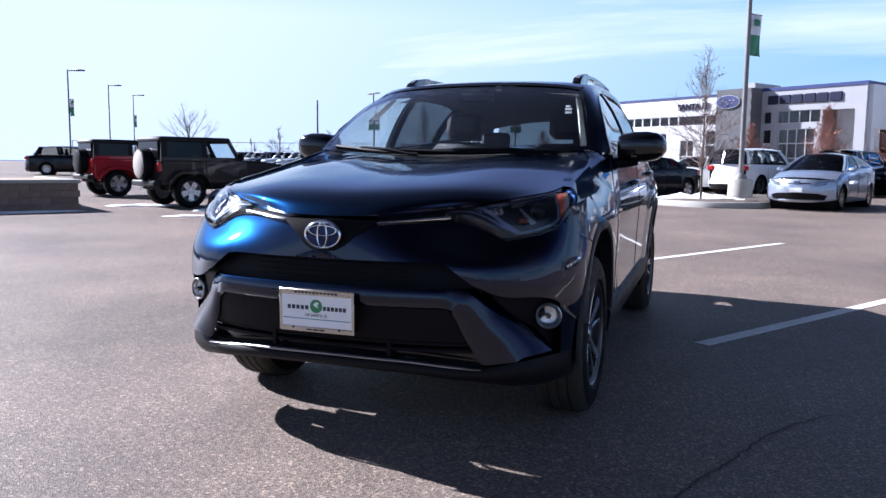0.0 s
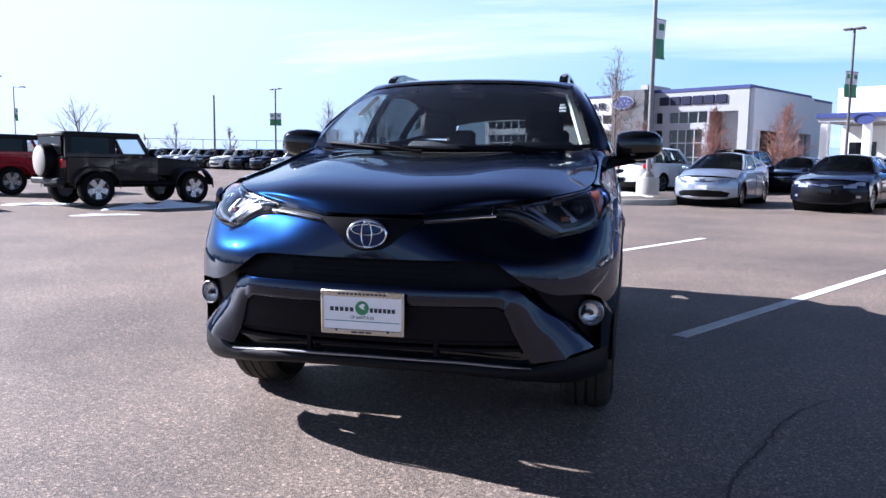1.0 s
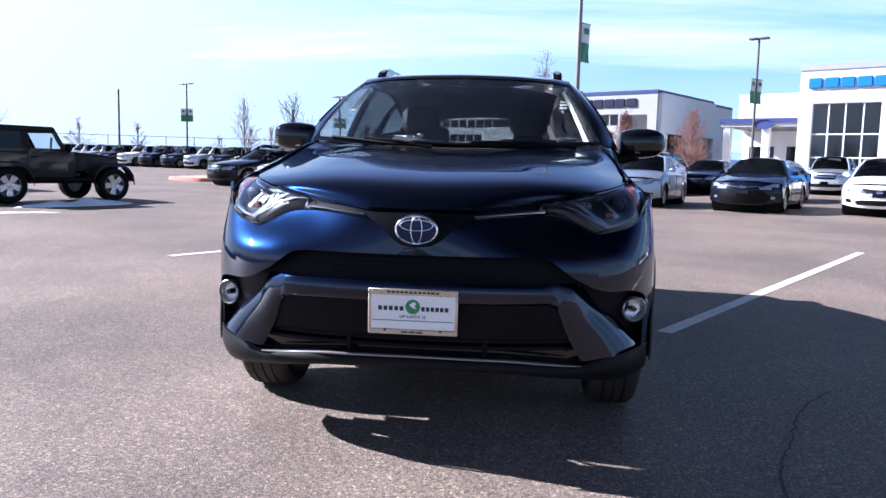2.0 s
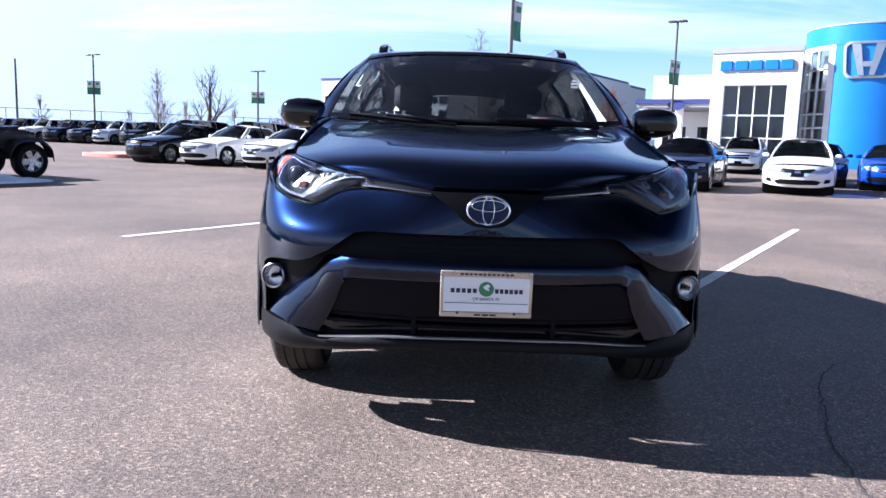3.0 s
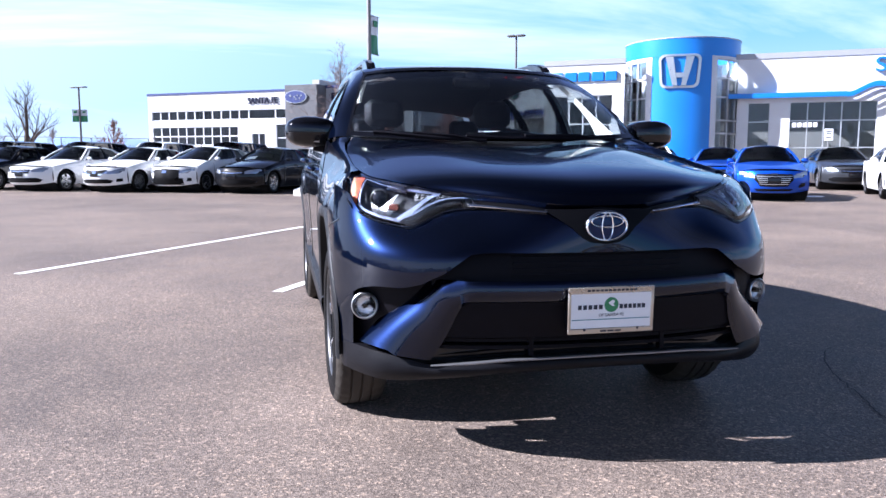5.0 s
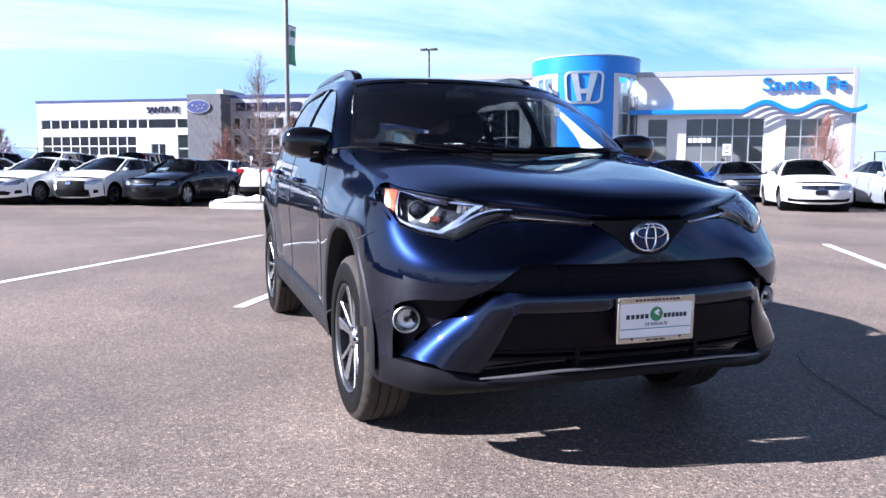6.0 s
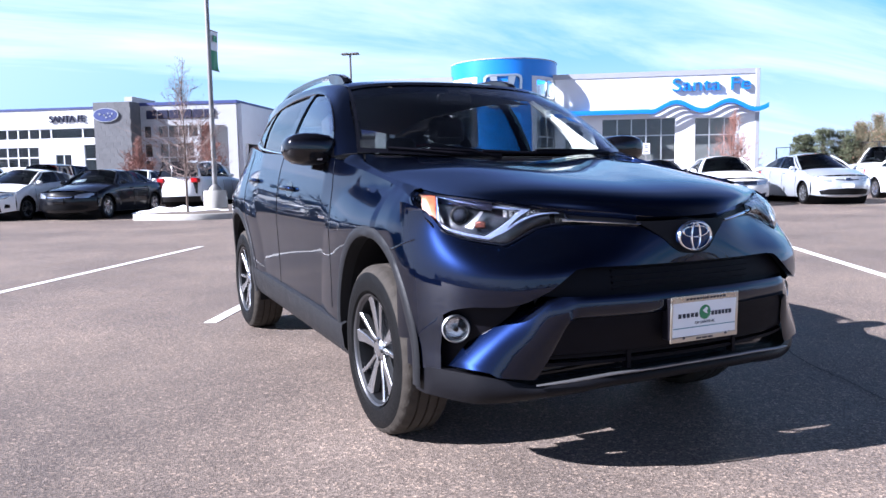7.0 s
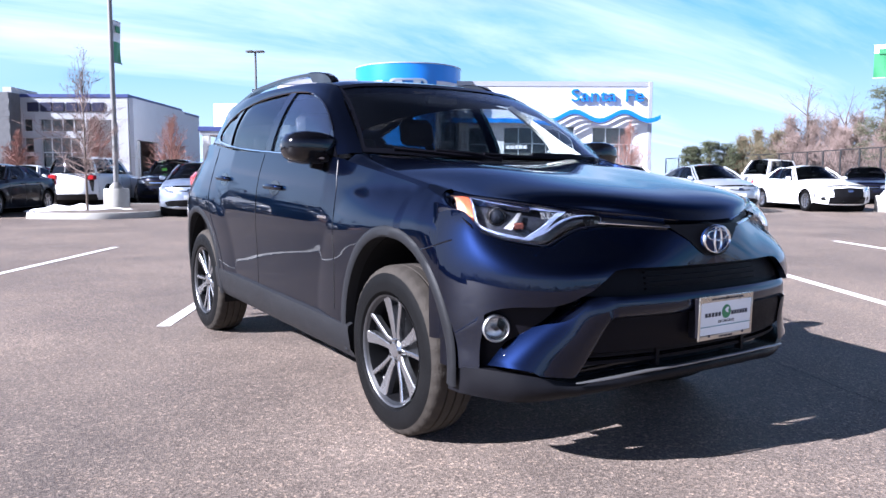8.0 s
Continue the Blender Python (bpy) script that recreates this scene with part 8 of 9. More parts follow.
pole(1.85, 19.5, 9.4, 0.075, M_GREYPOLE, "grey lamp post on a concrete base with a banner", 2, ((1, 4.33, 5.5, 0.5, 85),), base=0.72)
pole(11.2, 33.7, 7.3, 0.07, M_POLE, "bronze twin-head lamp post with two banners", 2, ((1, 4.2, 5.35, 0.42, 75), (-1, 4.2, 5.35, 0.36, 75)), arm=0.26, head=0.2)
pole(-16.2, 61.6, 6.45, 0.09, M_POLE, "bronze lamp post with two green banners", 2, ((1, 3.7, 4.65, 0.5, 30), (-1, 3.7, 4.65, 0.5, 30)), arm=0.45)
pole(-31.5, 64.3, 7.6, 0.09, M_POLE, "bronze lamp post with two green banners", 2, ((1, 4.1, 5.27, 0.5, 40), (-1, 4.1, 5.27, 0.5, 40)), arm=0.6)
pole(-62.9, 108.5, 11.1, 0.18, M_POLE, "tall plain dark pole beyond the lot", 0)
pole(21.88, 7.92, 7.4, 0.08, mat("white_pole", (0.6, 0.61, 0.62), 0.5, 0.1, var=0.08, scale=3), "white lamp post with a green banner", 2, ((-1, 4.07, 5.05, 0.5, -20, 2),), base=0.5)
for x, y, h, wide in ((-38.3, 33.3, 6.6, 1), (-47.0, 45.8, 7.0, 0), (-55.7, 58.2, 7.4, 1)):
    pole(x, y, h, 0.055, M_POLE, "dark lamp post with one arm, beyond the lot", 1, ((1, h * 0.56, h * 0.72, 0.3, 60),) if wide else (), arm=0.75, yaw=20)


def branch_tree(x, y, h, seed, m_, twig_m, label, spread=0.55, trunk=0.06, levels=4, leaves=0, leaf_m=None, lean=0.0, name="bare_tree", leaf_size=0.05, up=0.55, first=0.28, fork=(3, 4)):
    """A tapered trunk with limbs that fork again and again; leaves: how many small leaf blades hang on the twigs."""
    rnd = random.Random(seed)
    T = thing(name, label, "tree", Matrix.Translation((x, y, ground_z(x, y) - 0.02)))
    wood, twig, tips = Geo(), Geo(), []

    def grow(p, d, length, r, lev):
        pts, q, dd = [p.copy()], p.copy(), d.copy()
        nseg = 4
        for i in range(nseg):
            dd = (dd + Vector((rnd.uniform(-1, 1), rnd.uniform(-1, 1), rnd.uniform(-0.3, 0.6))) * 0.14).normalized()
            q = q + dd * (length / nseg)
            pts.append(q.copy())
        rad = [r * (1 - 0.5 * i / nseg) for i in range(nseg + 1)]
        (wood if lev < 2 else twig).tube(pts, rad, 7 if lev == 0 else 5 if lev == 1 else 3, cap=False)
        if lev >= levels:
            tips.extend(pts[2:])
            return
        n = rnd.randint(*fork) + (2 if lev == 0 else 0)
        for k in range(n):
            t = rnd.uniform(0.45, 1.0) if lev else rnd.uniform(first, 1.0)
            i = min(nseg - 1, int(t * nseg))
            b = pts[i].lerp(pts[i + 1], t * nseg - i)
            a = rnd.uniform(0, 2 * math.pi)
            side = Vector((math.cos(a), math.sin(a), 0))
            nd = (dd * up + side * spread + Vector((0, 0, 0.28))).normalized()
            grow(b, nd, length * rnd.uniform(0.5, 0.72), r * (1 - 0.5 * t) * 0.55, lev + 1)
        grow(pts[-1], (dd + Vector((rnd.uniform(-.2, .2), rnd.uniform(-.2, .2), 0.2))).normalized(), length * 0.6, rad[-1] * 0.9, lev + 1)
    grow(Vector((0, 0, 0)), Vector((lean, 0, 1)).normalized(), h * 0.48, trunk, 0)
    part("trunk", wood, m_, T)
    t = part("crown", twig, twig_m, T, smooth=0)
    if leaves and tips:
        g = Geo()
        for _ in range(leaves):
            c = rnd.choice(tips) + Vector((rnd.gauss(0, .06), rnd.gauss(0, .06), rnd.gauss(0, .06)))
            a, b = Vector((rnd.gauss(0, 1), rnd.gauss(0, 1), rnd.gauss(0, 1))).normalized(), Vector((rnd.gauss(0, 1), rnd.gauss(0, 1), rnd.gauss(0, 1))).normalized()
            s = leaf_size * rnd.uniform(0.6, 1.4)
            g.add([c - a * s, c + b * s * .5, c + a * s, c - b * s * .5], [(0, 1, 2, 3)])
        part("leaves", g, leaf_m, T, smooth=0)
    return T


def twig_tree(x, y, h, w, zb, seed, twig_m, label, limbs=40, twigs=9, subs=4, r=0.006, trunk=0.045, leaves=0, name="bare_tree", lift=0.55, bark=None, neck=0.0):
    """A trunk with many rising limbs, twigs and finer twigs in an oval crown of half width w that begins at height zb."""
    rnd = random.Random(seed)
    T = thing(name, label, "tree", Matrix.Translation((x, y, ground_z(x, y) - 0.02)))
    lean = Vector((rnd.gauss(0, 0.02), rnd.gauss(0, 0.02), 0)) * h
    part("trunk", Geo().tube([(0, 0, 0), lean * 0.3 + Vector((0, 0, h * 0.4)), lean + Vector((0, 0, h * 0.93))], [trunk, trunk * 0.7, r], 8), bark or M_BARK, T)
    g, tips = Geo(), []

    def wide(z):
        t = min(1, max(0, (z - zb) / (h - zb)))
        return w * (0.25 + 0.75 * math.sin(math.pi * min(1, t * 0.92 + 0.16)) ** 0.8) * (1 - 0.55 * t ** 3) * (1 - neck * min(1, max(0, (t - 0.42) / 0.16)))
    for _ in range(limbs):
        z0 = zb * 0.75 + (h * 0.86 - zb * 0.75) * rnd.random() ** 1.5
        a = rnd.uniform(0, 2 * math.pi)
        z1 = min(h * 1.02, z0 + lift * (h - zb) * rnd.uniform(0.3, 0.75))
        u = wide(z1) * rnd.uniform(0.5, 1.08)
        p0 = Vector((0, 0, z0)) + lean * (z0 / h)
        p2 = Vector((u * math.cos(a), u * math.sin(a), z1)) + lean * (z1 / h)
        p1 = p0.lerp(p2, 0.5) + Vector((math.cos(a), math.sin(a), -0.3)) * 0.1 * u + Vector((rnd.gauss(0, 1), rnd.gauss(0, 1), rnd.gauss(0, 1))) * 0.05 * u
        g.tube([p0, p1, p2], [r * 2.6, r * 1.9, r * 0.9], 4, False)
        d = (p2 - p0)
        L1 = d.length
        for _ in range(twigs):
            t = rnd.uniform(0.2, 1)
            b = p0.lerp(p1, t * 2) if t < 0.5 else p1.lerp(p2, t * 2 - 1)
            e = (d.normalized() * 0.7 + Vector((rnd.gauss(0, 0.6), rnd.gauss(0, 0.6), rnd.gauss(0.25, 0.4)))).normalized()
            l2 = L1 * rnd.uniform(0.2, 0.45)
            q = b + e * l2
            g.tube([b, q], [r * 1.1, r * 0.6], 3, False)
            tips.append(q)
            for _ in range(subs):
                c = b.lerp(q, rnd.uniform(0.25, 1))
                f = (e + Vector((rnd.gauss(0, 0.7), rnd.gauss(0, 0.7), rnd.gauss(0.15, 0.5)))).normalized()
                c2 = c + f * l2 * rnd.uniform(0.3, 0.7)
                g.tube([c, c2], [r * 0.75, r * 0.45], 3, False)
                tips.append(c2)
    part("crown", g, twig_m, T, smooth=0)
    if leaves:
        g = Geo()
        for _ in range(leaves):
            c = rnd.choice(tips) + Vector((rnd.gauss(0, .03), rnd.gauss(0, .03), rnd.gauss(0, .03)))
            a, b = Vector((rnd.gauss(0, 1), rnd.gauss(0, 1), rnd.gauss(0, 1))).normalized(), Vector((rnd.gauss(0, 1), rnd.gauss(0, 1), rnd.gauss(0, 1))).normalized()
            s = r * 3.2 * rnd.uniform(0.5, 1.3)
            g.add([c - a * s, c + b * s * .6, c + a * s, c - b * s * .6], [(0, 1, 2, 3)])
        part("leaves", g, M_DRYLEAF, T, smooth=0)
    return T


twig_tree(0.8, 17.7, 4.2, 1.4, 1.3, 3, M_TWIG, "slender young tree with fine reddish twigs and a few dry leaves", 62, 8, 4, 0.0036, 0.035, 900, "young_tree", 0.42, neck=0.4)
branch_tree(-17.1, 50.7, 5.5, 8, M_BARK, M_BARK, "bare spreading tree behind the parked cars", 0.75, 0.26, 4, up=0.7, fork=(3, 4))
twig_tree(-21.8, 53.6, 5.6, 1.35, 1.0, 9, M_TWIG, "bare slender tree with reddish twigs", 40, 6, 3, 0.007, 0.06, neck=0.2)
branch_tree(-36.0, 42.4, 4.9, 12, M_BARK, M_BARK, "bare round-topped tree behind the off-roaders", 0.75, 0.15, 4, up=0.65)
twig_tree(-13.5, 60.0, 3.6, 1.6, 0.5, 14, M_TWIGRED, "small tree with fine reddish twigs", 40, 8, 3, 0.014, 0.06)
for x, y, h, sd in ((-34.8, 61.6, 3.6, 17), (-42, 64, 4.0, 19), (-47, 66, 3.0, 18), (-26, 66, 3.6, 20), (-23.5, 65, 3.6, 25), (-29.5, 67, 2.8, 26), (-19.5, 66.5, 3.4, 27)):
    twig_tree(x, y, h, h * 0.42, 0.4, sd, M_TWIG, "leafless reddish tree beyond the fence", 30, 6, 3, 0.01, 0.05)
# trees before the buildings
for x, y, h, w, sd in ((9.9, 72.8, 6.0, 1.9, 21), (14.9, 65.8, 5.8, 1.9, 22), (3.3, 72.0, 4.4, 1.7, 23)):
    twig_tree(x, y, h, w, 0.8, sd, M_TWIGRED, "small tree with dense rust-red twigs before a building", 70, 9, 4, 0.014, 0.07, 500)
twig_tree(36.5, 32.2, 4.3, 1.3, 0.5, 24, M_TWIGRED, "small tree with dense rust-red twigs before a shop window", 60, 9, 4, 0.009, 0.06, 400)


def pine(x, y, h, w, seed, label):
    """A bushy pine: trunk, limbs and many tufts of needles."""
    rnd = random.Random(seed)
    T = thing("pine_tree", label, "tree", Matrix.Translation((x, y, ground_z(x, y))))
    part("trunk", Geo().tube([(0, 0, 0), (0.1, 0, h * .5), (0, 0, h * .92)], [0.2, 0.13, 0.04], 8), M_BARK, T)
    g, wood = Geo(), Geo()
    for _ in range(120):
        t = rnd.random() ** 0.8 * 0.92 + 0.06
        a = rnd.uniform(0, 2 * math.pi)
        rr = w * (1.04 - t) ** 0.45 * rnd.uniform(0.45, 1.0) * (1 + 0.25 * math.sin(3 * a + seed))
        c = Vector((rr * math.cos(a), rr * math.sin(a), h * t))
        if rnd.random() < 0.3:
            wood.tube([(0, 0, max(0.1, h * t - 0.4 * rr)), tuple(c)], [0.035, 0.012], 4, False)
        cs = w * 0.2 * rnd.uniform(0.6, 1.25)
        for _ in range(85):
            d = Vector((rnd.gauss(0, 1), rnd.gauss(0, 1), rnd.gauss(0.25, .6))).normalized()
            p = c + d * cs * rnd.uniform(0.1, 1.0)
            e = (d + Vector((rnd.gauss(0, .4), rnd.gauss(0, .4), rnd.gauss(0.2, .4)))).normalized()
            f = e.orthogonal().normalized()
            s = 0.13 * rnd.uniform(0.6, 1.3)
            g.add([p - f * s * .2, p + e * s, p + f * s * .2], [(0, 1, 2)])
    part("limbs", wood, M_BARK, T, smooth=0)
    part("crown", g, M_PINE, T, smooth=0)
    return T


for x, y, h, w, sd in ((43.9, 32.8, 3.1, 1.3, 31), (44.7, 31.9, 3.5, 1.5, 34), (45.7, 31.1, 3.3, 1.4, 32), (50.4, 22.4, 7.2, 2.2, 33), (51.4, 20.6, 6.4, 2.4, 35)):
    pine(x, y, h, w, sd, "dark green pine behind a fence")
for x, y, h, sd in ((50.3, 28.0, 7.3, 41), (51.2, 26.2, 6.4, 42)):
    branch_tree(x, y, h, sd, M_BARK, M_BARK, "bare spreading tree behind the fence", 1.0, 0.28, 5, up=0.65, first=0.2, fork=(3, 3))
for x, y, h, sd in ((47.2, 31.0, 4.7, 43), (48.3, 30.2, 5.4, 44), (49.0, 29.3, 5.2, 50), (47.0, 29.4, 4.0, 57)):
    twig_tree(x, y, h * 0.76, 2.1, 0.1, sd, M_OLIVE, "dense olive-brown bush behind the fence", 85, 11, 4, 0.013, 0.06, 1500, "bush", 0.7)
for x, y, h, sd in ((49.4, 28.4, 6.2, 45), (50.4, 27.4, 6.0, 46), (50.6, 25.8, 5.8, 47), (48.4, 27.6, 4.6, 48), (51.2, 24.6, 6.2, 49), (49.6, 24.6, 5.0, 51), (51.8, 23.2, 5.4, 52), (49.8, 22.4, 4.4, 53)):
    twig_tree(x, y, h * 0.8, 2.3, 0.2, sd, M_TWIG, "dense leafless pinkish-brown bush behind the fence", 85, 11, 4, 0.011, 0.06, 0, "bush", 0.7)


def unseen_tree_belt():
    """A made-up dark belt of trees behind the walk, unseen, for the car to mirror."""
    rnd = random.Random(77)
    g = Geo()
    for i in range(170):
        a = radians(168 + 165 * i / 169 + rnd.uniform(-0.5, 0.5))
        r = rnd.uniform(62, 74)
        h = rnd.uniform(3.0, 7.5)
        bx, by = r * math.cos(a), r * math.sin(a)
        g.tube([(bx, by, 0), (bx, by, h * 0.8)], [0.15, 0.05], 4, False)
        for _ in range(240):
            t = rnd.random()
            q = Vector((bx + rnd.gauss(0, 0.9) * (1.2 - t), by + rnd.gauss(0, 0.9) * (1.2 - t), 0.5 + (h - 0.5) * t))
            e = Vector((rnd.gauss(0, 1), rnd.gauss(0, 1), rnd.gauss(0.3, 1))).normalized()
            f = e.orthogonal().normalized()
            s = rnd.uniform(0.2, 0.5)
            g.add([q - f * s * .45, q + e * s, q + f * s * .45], [(0, 1, 2)])
    ob = new("far_wood", mesh_of("far_wood", g, M_OLIVE, 0))
    tagged(ob, "dark belt of bare trees added out of view for reflections", "trees", "", "stuff")


unseen_tree_belt()


def fence(x0, y0, x1, y1, h, label, n, rails=2, m_=None, mesh_step=0.35):
    T = thing("fence", label, "fence")
    a, b = Vector((x0, y0, 0)), Vector((x1, y1, 0))
    for i in range(n + 1):
        p = a.lerp(b, i / n)
        z = ground_z(p.x, p.y)
        part("post", Geo().tube([(p.x, p.y, z), (p.x, p.y, z + h)], 0.045, 6), m_ or M_FENCE, T)
    for k in range(rails):
        z = 0.1 + (h - 0.12) * k / max(1, rails - 1)
        part("rail", Geo().tube([(a.x, a.y, ground_z(a.x, a.y) + z), (b.x, b.y, ground_z(b.x, b.y) + z)], 0.03, 5), m_ or M_FENCE, T)
    d = (b - a).length
    k = int(d / mesh_step)
    g = Geo()
    for i in range(k + 1):
        for sgn in (-1, 1):
            p = a.lerp(b, i / k)
            q = a.lerp(b, min(1, max(0, (i + sgn * h / mesh_step * 0.6) / k)))
            g.tube([(p.x, p.y, ground_z(p.x, p.y) + 0.05), (q.x, q.y, ground_z(q.x, q.y) + h)], 0.008, 3, False)
    part("wire_mesh", g, m_ or M_FENCE, T, smooth=0)
    return T


fence(51.0, 41.2, 44.7, 26.3, 2.5, "black wire fence along the edge of the lot", 7)
fence(44.7, 26.3, 34.0, 11.0, 2.5, "black wire fence along the edge of the lot", 9)
fence(-70.0, 64.0, -4.0, 92.0, 3.0, "grey wire fence beyond the parked cars", 24, m_=M_POLE, mesh_step=2.4)


def kerb_ring(pts, h, w, m_, name, label, fill_m=None, fill_label="", fill_h=None):
    """A kerb of laid stones along a closed outline, with what it holds inside."""
    P = [Vector((x, y, 0)) for x, y in pts]
    n = len(P)
    c = sum(P, Vector((0, 0, 0))) / n
    rows = []
    for p in P + P[:1]:
        d = (c - p).normalized()
        z = ground_z(p.x, p.y)
        q = p + d * w
        rows.append([(p.x, p.y, z - 0.02), (p.x + d.x * .012, p.y + d.y * .012, z + h - 0.02), (p.x + d.x * .03, p.y + d.y * .03, z + h), (q.x, q.y, z + h), (q.x, q.y, z - 0.02)])
    ob = setting(name, Geo().grid(rows), m_, label)
    if fill_m:
        g = Geo()
        rnd = random.Random(5)
        rings = []
        for t in (0, 0.25, 0.5, 0.75, 0.98):
            ring = []
            for p in P:
                q = p + (c - p).normalized() * (w + 0.002)
                q = q.lerp(c, t)
                bump_ = 0 if t == 0 else noise.noise(Vector((q.x * 1.3, q.y * 1.3, 0))) * 0.05 + 0.05
                ring.append((q.x, q.y, ground_z(q.x, q.y) + (fill_h or h - 0.02) + bump_))
            rings.append(ring)
        g.grid(rings, closed_v=True)
        setting("planting_bed", g, fill_m, fill_label)
    return ob


def rounded(pts, n=6, k=0.35):
    """Rounds the corners of an outline."""
    out_ = []
    m = len(pts)
    for i in range(m):
        a, b, c = Vector(pts[i - 1]), Vector(pts[i]), Vector(pts[(i + 1) % m])
        p, q = b.lerp(a, k), b.lerp(c, k)
        for j in range(n + 1):
            t = j / n
            out_.append(tuple(p.lerp(b, t).lerp(b.lerp(q, t), t)))
    return out_


isl = rounded([(-0.95, 18.0), (0.75, 16.65), (2.2, 16.7), (4.9, 21.4), (2.6, 23.2)], 6, 0.3)
kerb_ring(isl, 0.16, 0.16, M_CONC, "kerb", "pale concrete kerb round a planted island", M_MULCH, "dark mulch bed inside the kerb")
red = rounded([(-15.6, 27.2), (-13.0, 25.6), (-11.4, 28.0), (-14.4, 30.0)], 5, 0.3)
kerb_ring(red, 0.15, 0.2, M_REDCONC, "kerb", "faded red painted kerb of a small island", M_SAND, "bare earth bed inside the kerb")


def snow_pile(x, y, lx, ly, h, seed, rot, label):
    T = Geo()
    rnd = random.Random(seed)
    n = 40
    rings = []
    for t in (1.0, 0.92, 0.8, 0.66, 0.5, 0.35, 0.2, 0.05):
        ring = []
        for k in range(n):
            a = 2 * math.pi * k / n
            q = 1 + 0.22 * noise.noise(Vector((math.cos(a) * 1.7 + seed, math.sin(a) * 1.7, 0)))
            px, py = lx * t * q * math.cos(a), ly * t * q * math.sin(a)
            z = h * (1 - t) ** 0.6 * max(0.1, 0.75 + 1.1 * noise.noise(Vector((px * 2.6 + seed, py * 2.6, 3)))) + (0.004 if t < 1 else -0.01)
            ring.append((px, py, z))
        rings.append(ring)
    T.grid(rings, closed_v=True)
    T.f.append(tuple(len(T.v) - n + k for k in range(n)))
    ob = new("snow_pile", mesh_of("snow_pile", T, M_SNOW))
    ob.matrix_world = Matrix.Translation((x, y, ground_z(x, y))) @ Matrix.Rotation(radians(rot), 4, "Z")
    return tagged(ob, label, "snow", "", "")


snow_pile(0.75, 18.6, 1.3, 0.75, 0.2, 2, -20, "melting white snow on the kerbed island")
bpy.data.objects["snow_pile"].location.z += 0.14
snow_pile(-9.2, 10.6, 1.3, 0.3, 0.16, 5, 62, "thin melting snow beside the wheels")
snow_pile(-8.9, 8.2, 0.7, 0.16, 0.03, 6, 40, "thin melting snow on the asphalt")
snow_pile(-12.0, 10.2, 0.8, 0.25, 0.06, 7, 40, "thin melting snow on the asphalt")
snow_pile(10.4, 15.4, 1.0, 0.7, 0.03, 8, -30, "thin wet snow between parked cars")
snow_pile(13.2, 14.4, 1.0, 0.5, 0.04, 9, -30, "thin wet snow between parked cars")


def planter():
    T = thing("planter", "low brown brick planter with a pale cap", "planter", Matrix.Translation((-12.0, 8.3, ground_z(-12, 8.3))) @ Matrix.Rotation(radians(58), 4, "Z"))
    L_, D_, h = 9.0, 4.0, 0.68
    part("core", Geo().box(-L_, 0.03, 0, -0.03, D_, h - 0.08), M_BRICKW, T, smooth=0)
    part("soil", Geo().box(-L_ + .2, 0.25, h - 0.08, -0.25, D_ - .2, h - 0.03), M_SAND, T, smooth=0)
    part("cap", Geo().bbox(-L_, -0.02, h - 0.08, 0.02, 0.24, h, 0.012), M_CONC, T)
    part("cap", Geo().bbox(-0.24, 0.24, h - 0.08, 0.02, D_, h, 0.012), M_CONC, T)
    bx = mesh_of("brick", Geo().bbox(0, 0, 0, 0.396, 0.03, 0.143, 0.004), M_BRICKW, 0)
    by = mesh_of("brick", Geo().bbox(0, 0, 0, 0.03, 0.396, 0.143, 0.004), M_BRICKW, 0)
    for r in range(4):
        for i in range(22):
            o = new("brick", bx); o.parent = T
            o.location = (-0.4 * (i + 1) - (0.2 if r % 2 else 0) + 0.005, 0.0, 0.003 + 0.148 * r)
        for i in range(9):
            o = new("brick", by); o.parent = T
            o.location = (-0.03, 0.4 * i + (0.2 if r % 2 else 0) + 0.005, 0.003 + 0.148 * r)
    return T


planter()
snow_pile(-12.9, 6.4, 2.2, 0.3, 0.05, 12, 58, "thin snow along the foot of the planter")


def hills():
    rnd = random.Random(3)
    g = Geo()
    rows = []
    for i in range(121):
        a = radians(60 + 100 * i / 120)
        r = 2300
        h = 44 + 44 * max(0, noise.noise(Vector((i * 0.09, 2.2, 0)))) + 14 * noise.noise(Vector((i * 0.31, 7.1, 0)))
        h *= min(1, max(0.06, (82 - i) / 16))
        rows.append([(r * math.cos(a), r * math.sin(a), -5), (r * math.cos(a), r * math.sin(a), h * 0.6), ((r + 90) * math.cos(a), (r + 90) * math.sin(a), max(4, h)), ((r + 400) * math.cos(a), (r + 400) * math.sin(a), -5)])
    g.grid(rows)
    ob = setting("backdrop", g, M_FARHILL, "pale blue hills on the horizon")


hills()


CRACKS = ([(1.2, -2.62), (1.27, -2.36), (1.34, -2.08), (1.45, -1.85), (1.52, -1.68), (1.6, -1.48), (1.67, -1.35), (1.79, -1.17), (1.96, -1.0), (2.2, -0.92)],)


def cracks():
    """Dark cracks that wander over the asphalt."""
    rnd = random.Random(6)
    for pts in CRACKS:
        P = curve([(x, y, 0) for x, y in pts], 60)
        rows = []
        for i, p in enumerate(P):
            w = 0.004 + 0.007 * abs(noise.noise(Vector((i * 0.35, 0, 0)))) * (1 if i % 60 else 0)
            dx = 0.018 * noise.noise(Vector((i * 0.6, 5, 0)))
            rows.append([(p.x + dx - w, p.y, 0.0035), (p.x + dx + w, p.y, 0.0035)])
        setting("asphalt_crack", Geo().grid(rows), mat("crack_dark", (0.068, 0.06, 0.056), 0.9, var=0.2, scale=30), "dark crack in the asphalt")


cracks()

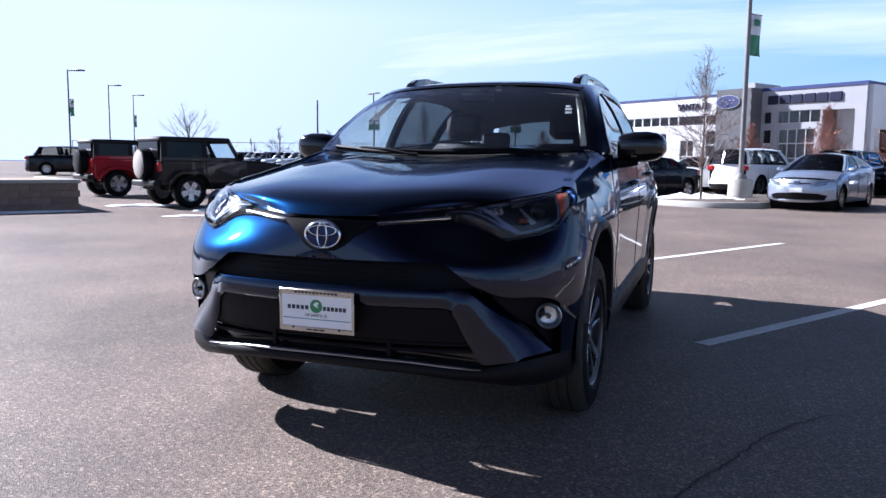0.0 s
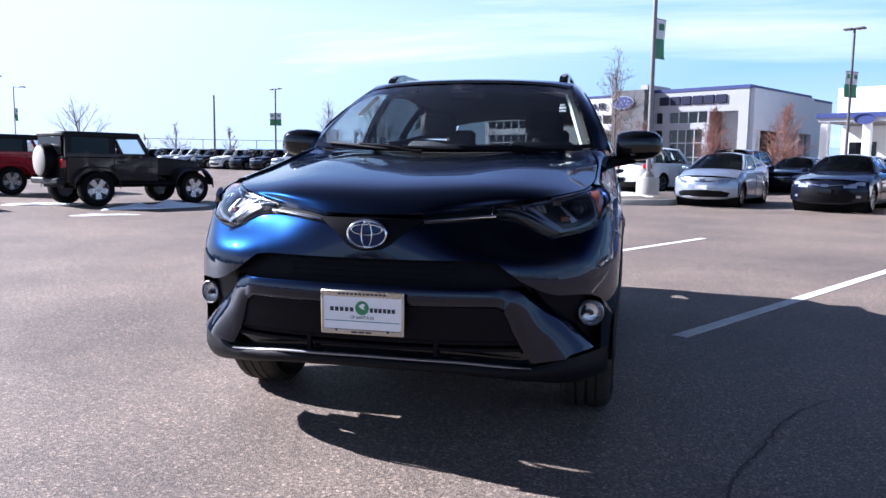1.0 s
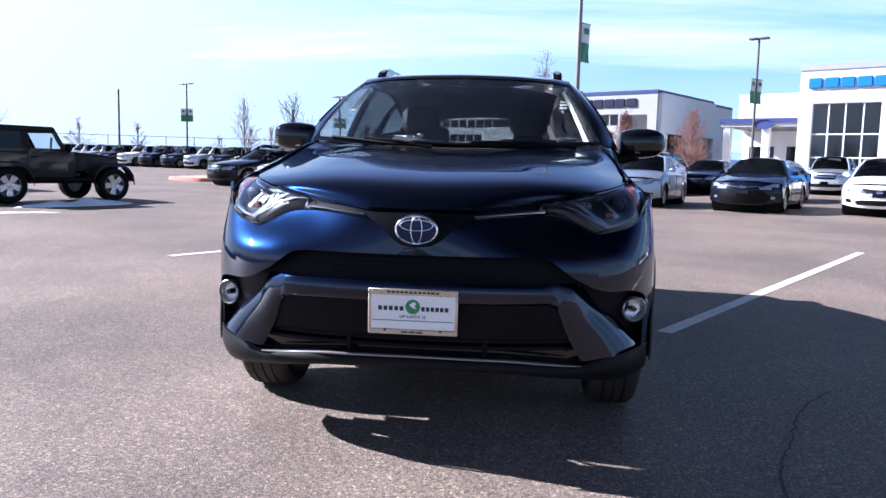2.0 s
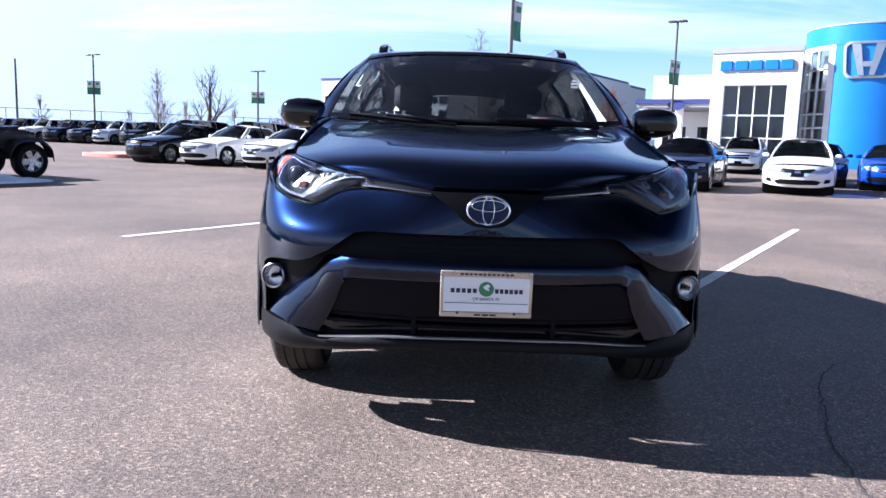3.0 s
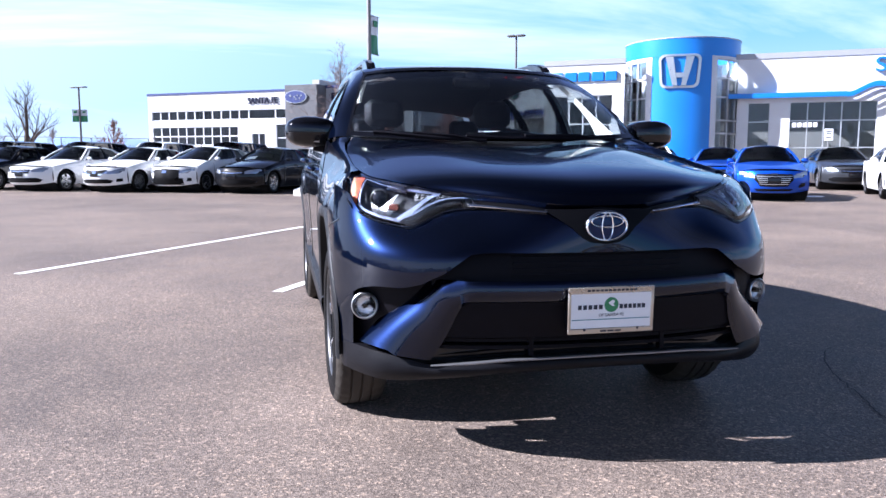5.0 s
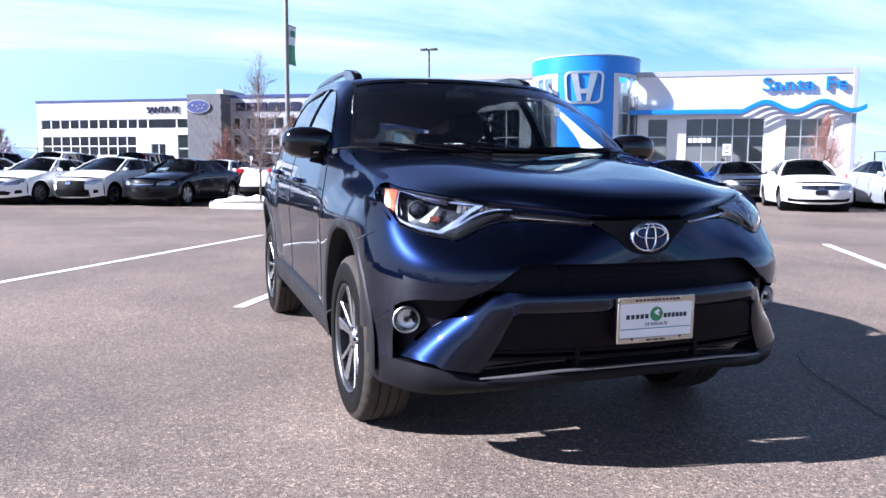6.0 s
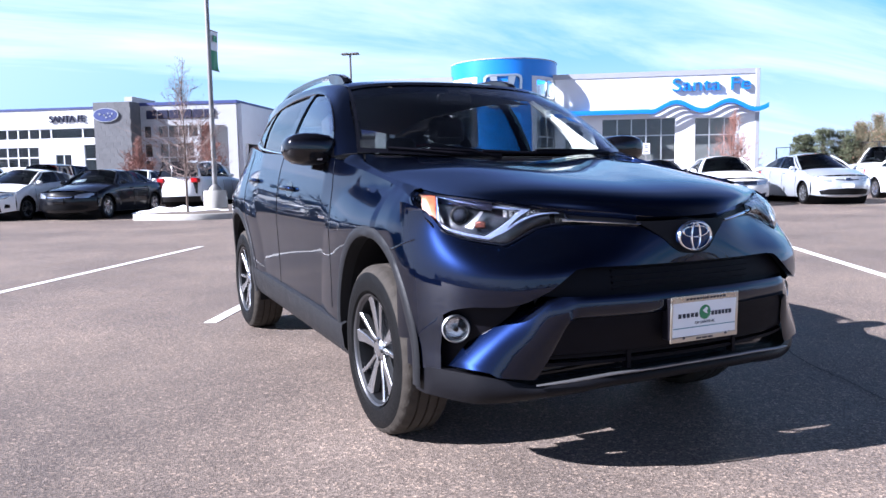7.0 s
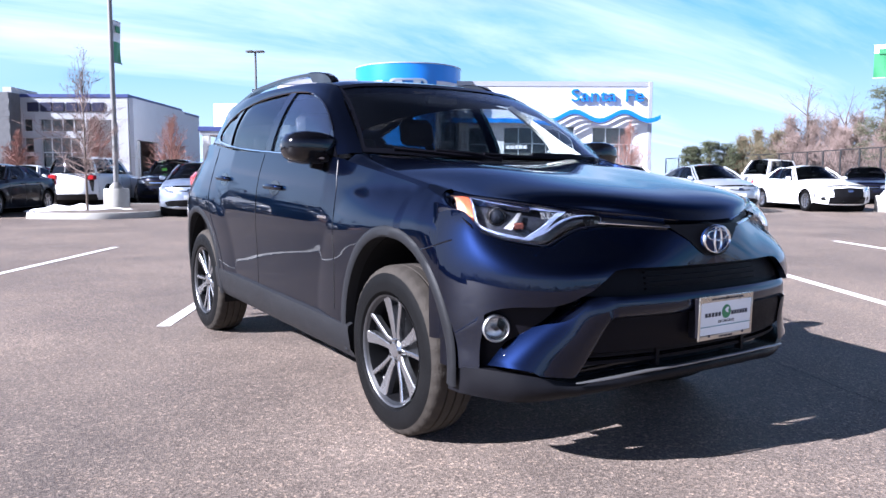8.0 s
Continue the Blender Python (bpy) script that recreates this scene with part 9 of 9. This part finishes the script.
# ======== the far row of cars ========
random.seed(21)
u_ = Vector((math.cos(radians(25)), -math.sin(radians(25)), 0))
for i in range(12):
    p = Vector((-44.6, 60.8, 0)) + u_ * (2.6 * i) + Vector((0, 0, 0))
    src = FAR_SUV[(i * 3 + i // 4) % 4]
    m = Matrix.Translation((p.x, p.y, ground_z(p.x, p.y))) @ Matrix.Rotation(radians(-30 + random.uniform(-2, 2)), 4, "Z")
    o = copy_thing(src, m)
    o.name = "parked_car"
    tagged(o, "tall wagon parked in a far row", "car", "cars parked farther off")
for src, x, y, turn in ((FAR_SUV[0], -54.5, 68.2, -30), (FAR_SUV[2], -57.3, 69.4, -30), (FAR_SUV[1], -49.0, 65.8, -30), (FAR_SUV[3], -51.8, 67.0, -30)):
    src.matrix_world = Matrix.Translation((x, y, ground_z(x, y))) @ Matrix.Rotation(radians(turn), 4, "Z")
    src.name = "parked_car"
    tagged(src, "tall wagon parked in a far row", "car", "cars parked farther off")
# roofs behind the near row
for x, y, pm, spec in ((-6.8, 29.4, P_WHITE, SUV), (-3.6, 28.6, P_BLACK, SUV), (-9.9, 30.4, P_GREY, SUV), (-13.2, 31.6, P_BLACK, SUV), (-0.4, 27.6, P_WHITE, SEDAN)):
    far_car(spec, pm, "suv" if spec is SUV else "plain", x, y, 31, "parked car behind the near row")
far_car(sp(SUV, L=5.2, wb=3.0), P_BLACK, "suv", -34.2, 31.8, 230, "long black wagon parked beyond the planter")
far_car(sp(SEDAN, H=1.42), P_NAVY, "plain", -41.5, 27.0, 222, "dark sedan parked beyond the planter")
# far side on the right: van, blue car
far_car(sp(SUV, H=2.0, L=5.2, W=1.95, wb=3.2, R=0.36), P_WHITE, "suv", 35.6, 22.6, 95, "white van parked by the fence")
far_car(sp(SEDAN), P_NAVY, "plain", 27.7, 11.6, 60, "dark blue sedan parked behind a lamp post")
far_car(sp(SEDAN), P_BLACK, "plain", 24.6, 17.0, 35, "black sedan parked behind the near row")


def sign_post(x, y):
    T = thing("sign_post", "small white parking sign on a thin grey post", "sign", Matrix.Translation((x, y, ground_z(x, y))) @ Matrix.Rotation(radians(-33), 4, "Z"))
    part("post", Geo().tube([(0, 0, 0), (0, 0, 2.15)], 0.03, 8), M_GREYPOLE, T)
    part("sign_board", Geo().bbox(-0.15, -0.05, 1.7, 0.15, -0.032, 2.15, 0.006), M_WHITE_CARD, T)
    for z, w in ((2.04, 0.1), (1.97, 0.08), (1.82, 0.09)):
        part("print_bar", Geo().box(-w, -0.054, z - 0.02, w, -0.051, z + 0.02), M_DARKTXT, T, smooth=0)


sign_post(19.5, 20.7)


# the lot beyond, seen past the corner of the showroom
far_car(sp(SUV), P_WHITE, "suv", 53.0, 53.6, 60, "white wagon parked in a lot far beyond")
far_car(sp(SEDAN), P_WHITE, "plain", 58.0, 54.8, 60, "white sedan parked in a lot far beyond")
for x, y, sd in ((76.0, 76.0, 91), (80.0, 78.0, 92), (84.0, 75.0, 93), (72.0, 79.0, 94)):
    twig_tree(x, y, 4.2, 3.0, 0.2, sd, M_TWIG, "leafless bush far beyond the showroom", 60, 8, 3, 0.03, 0.08, 0, "bush", 0.7)
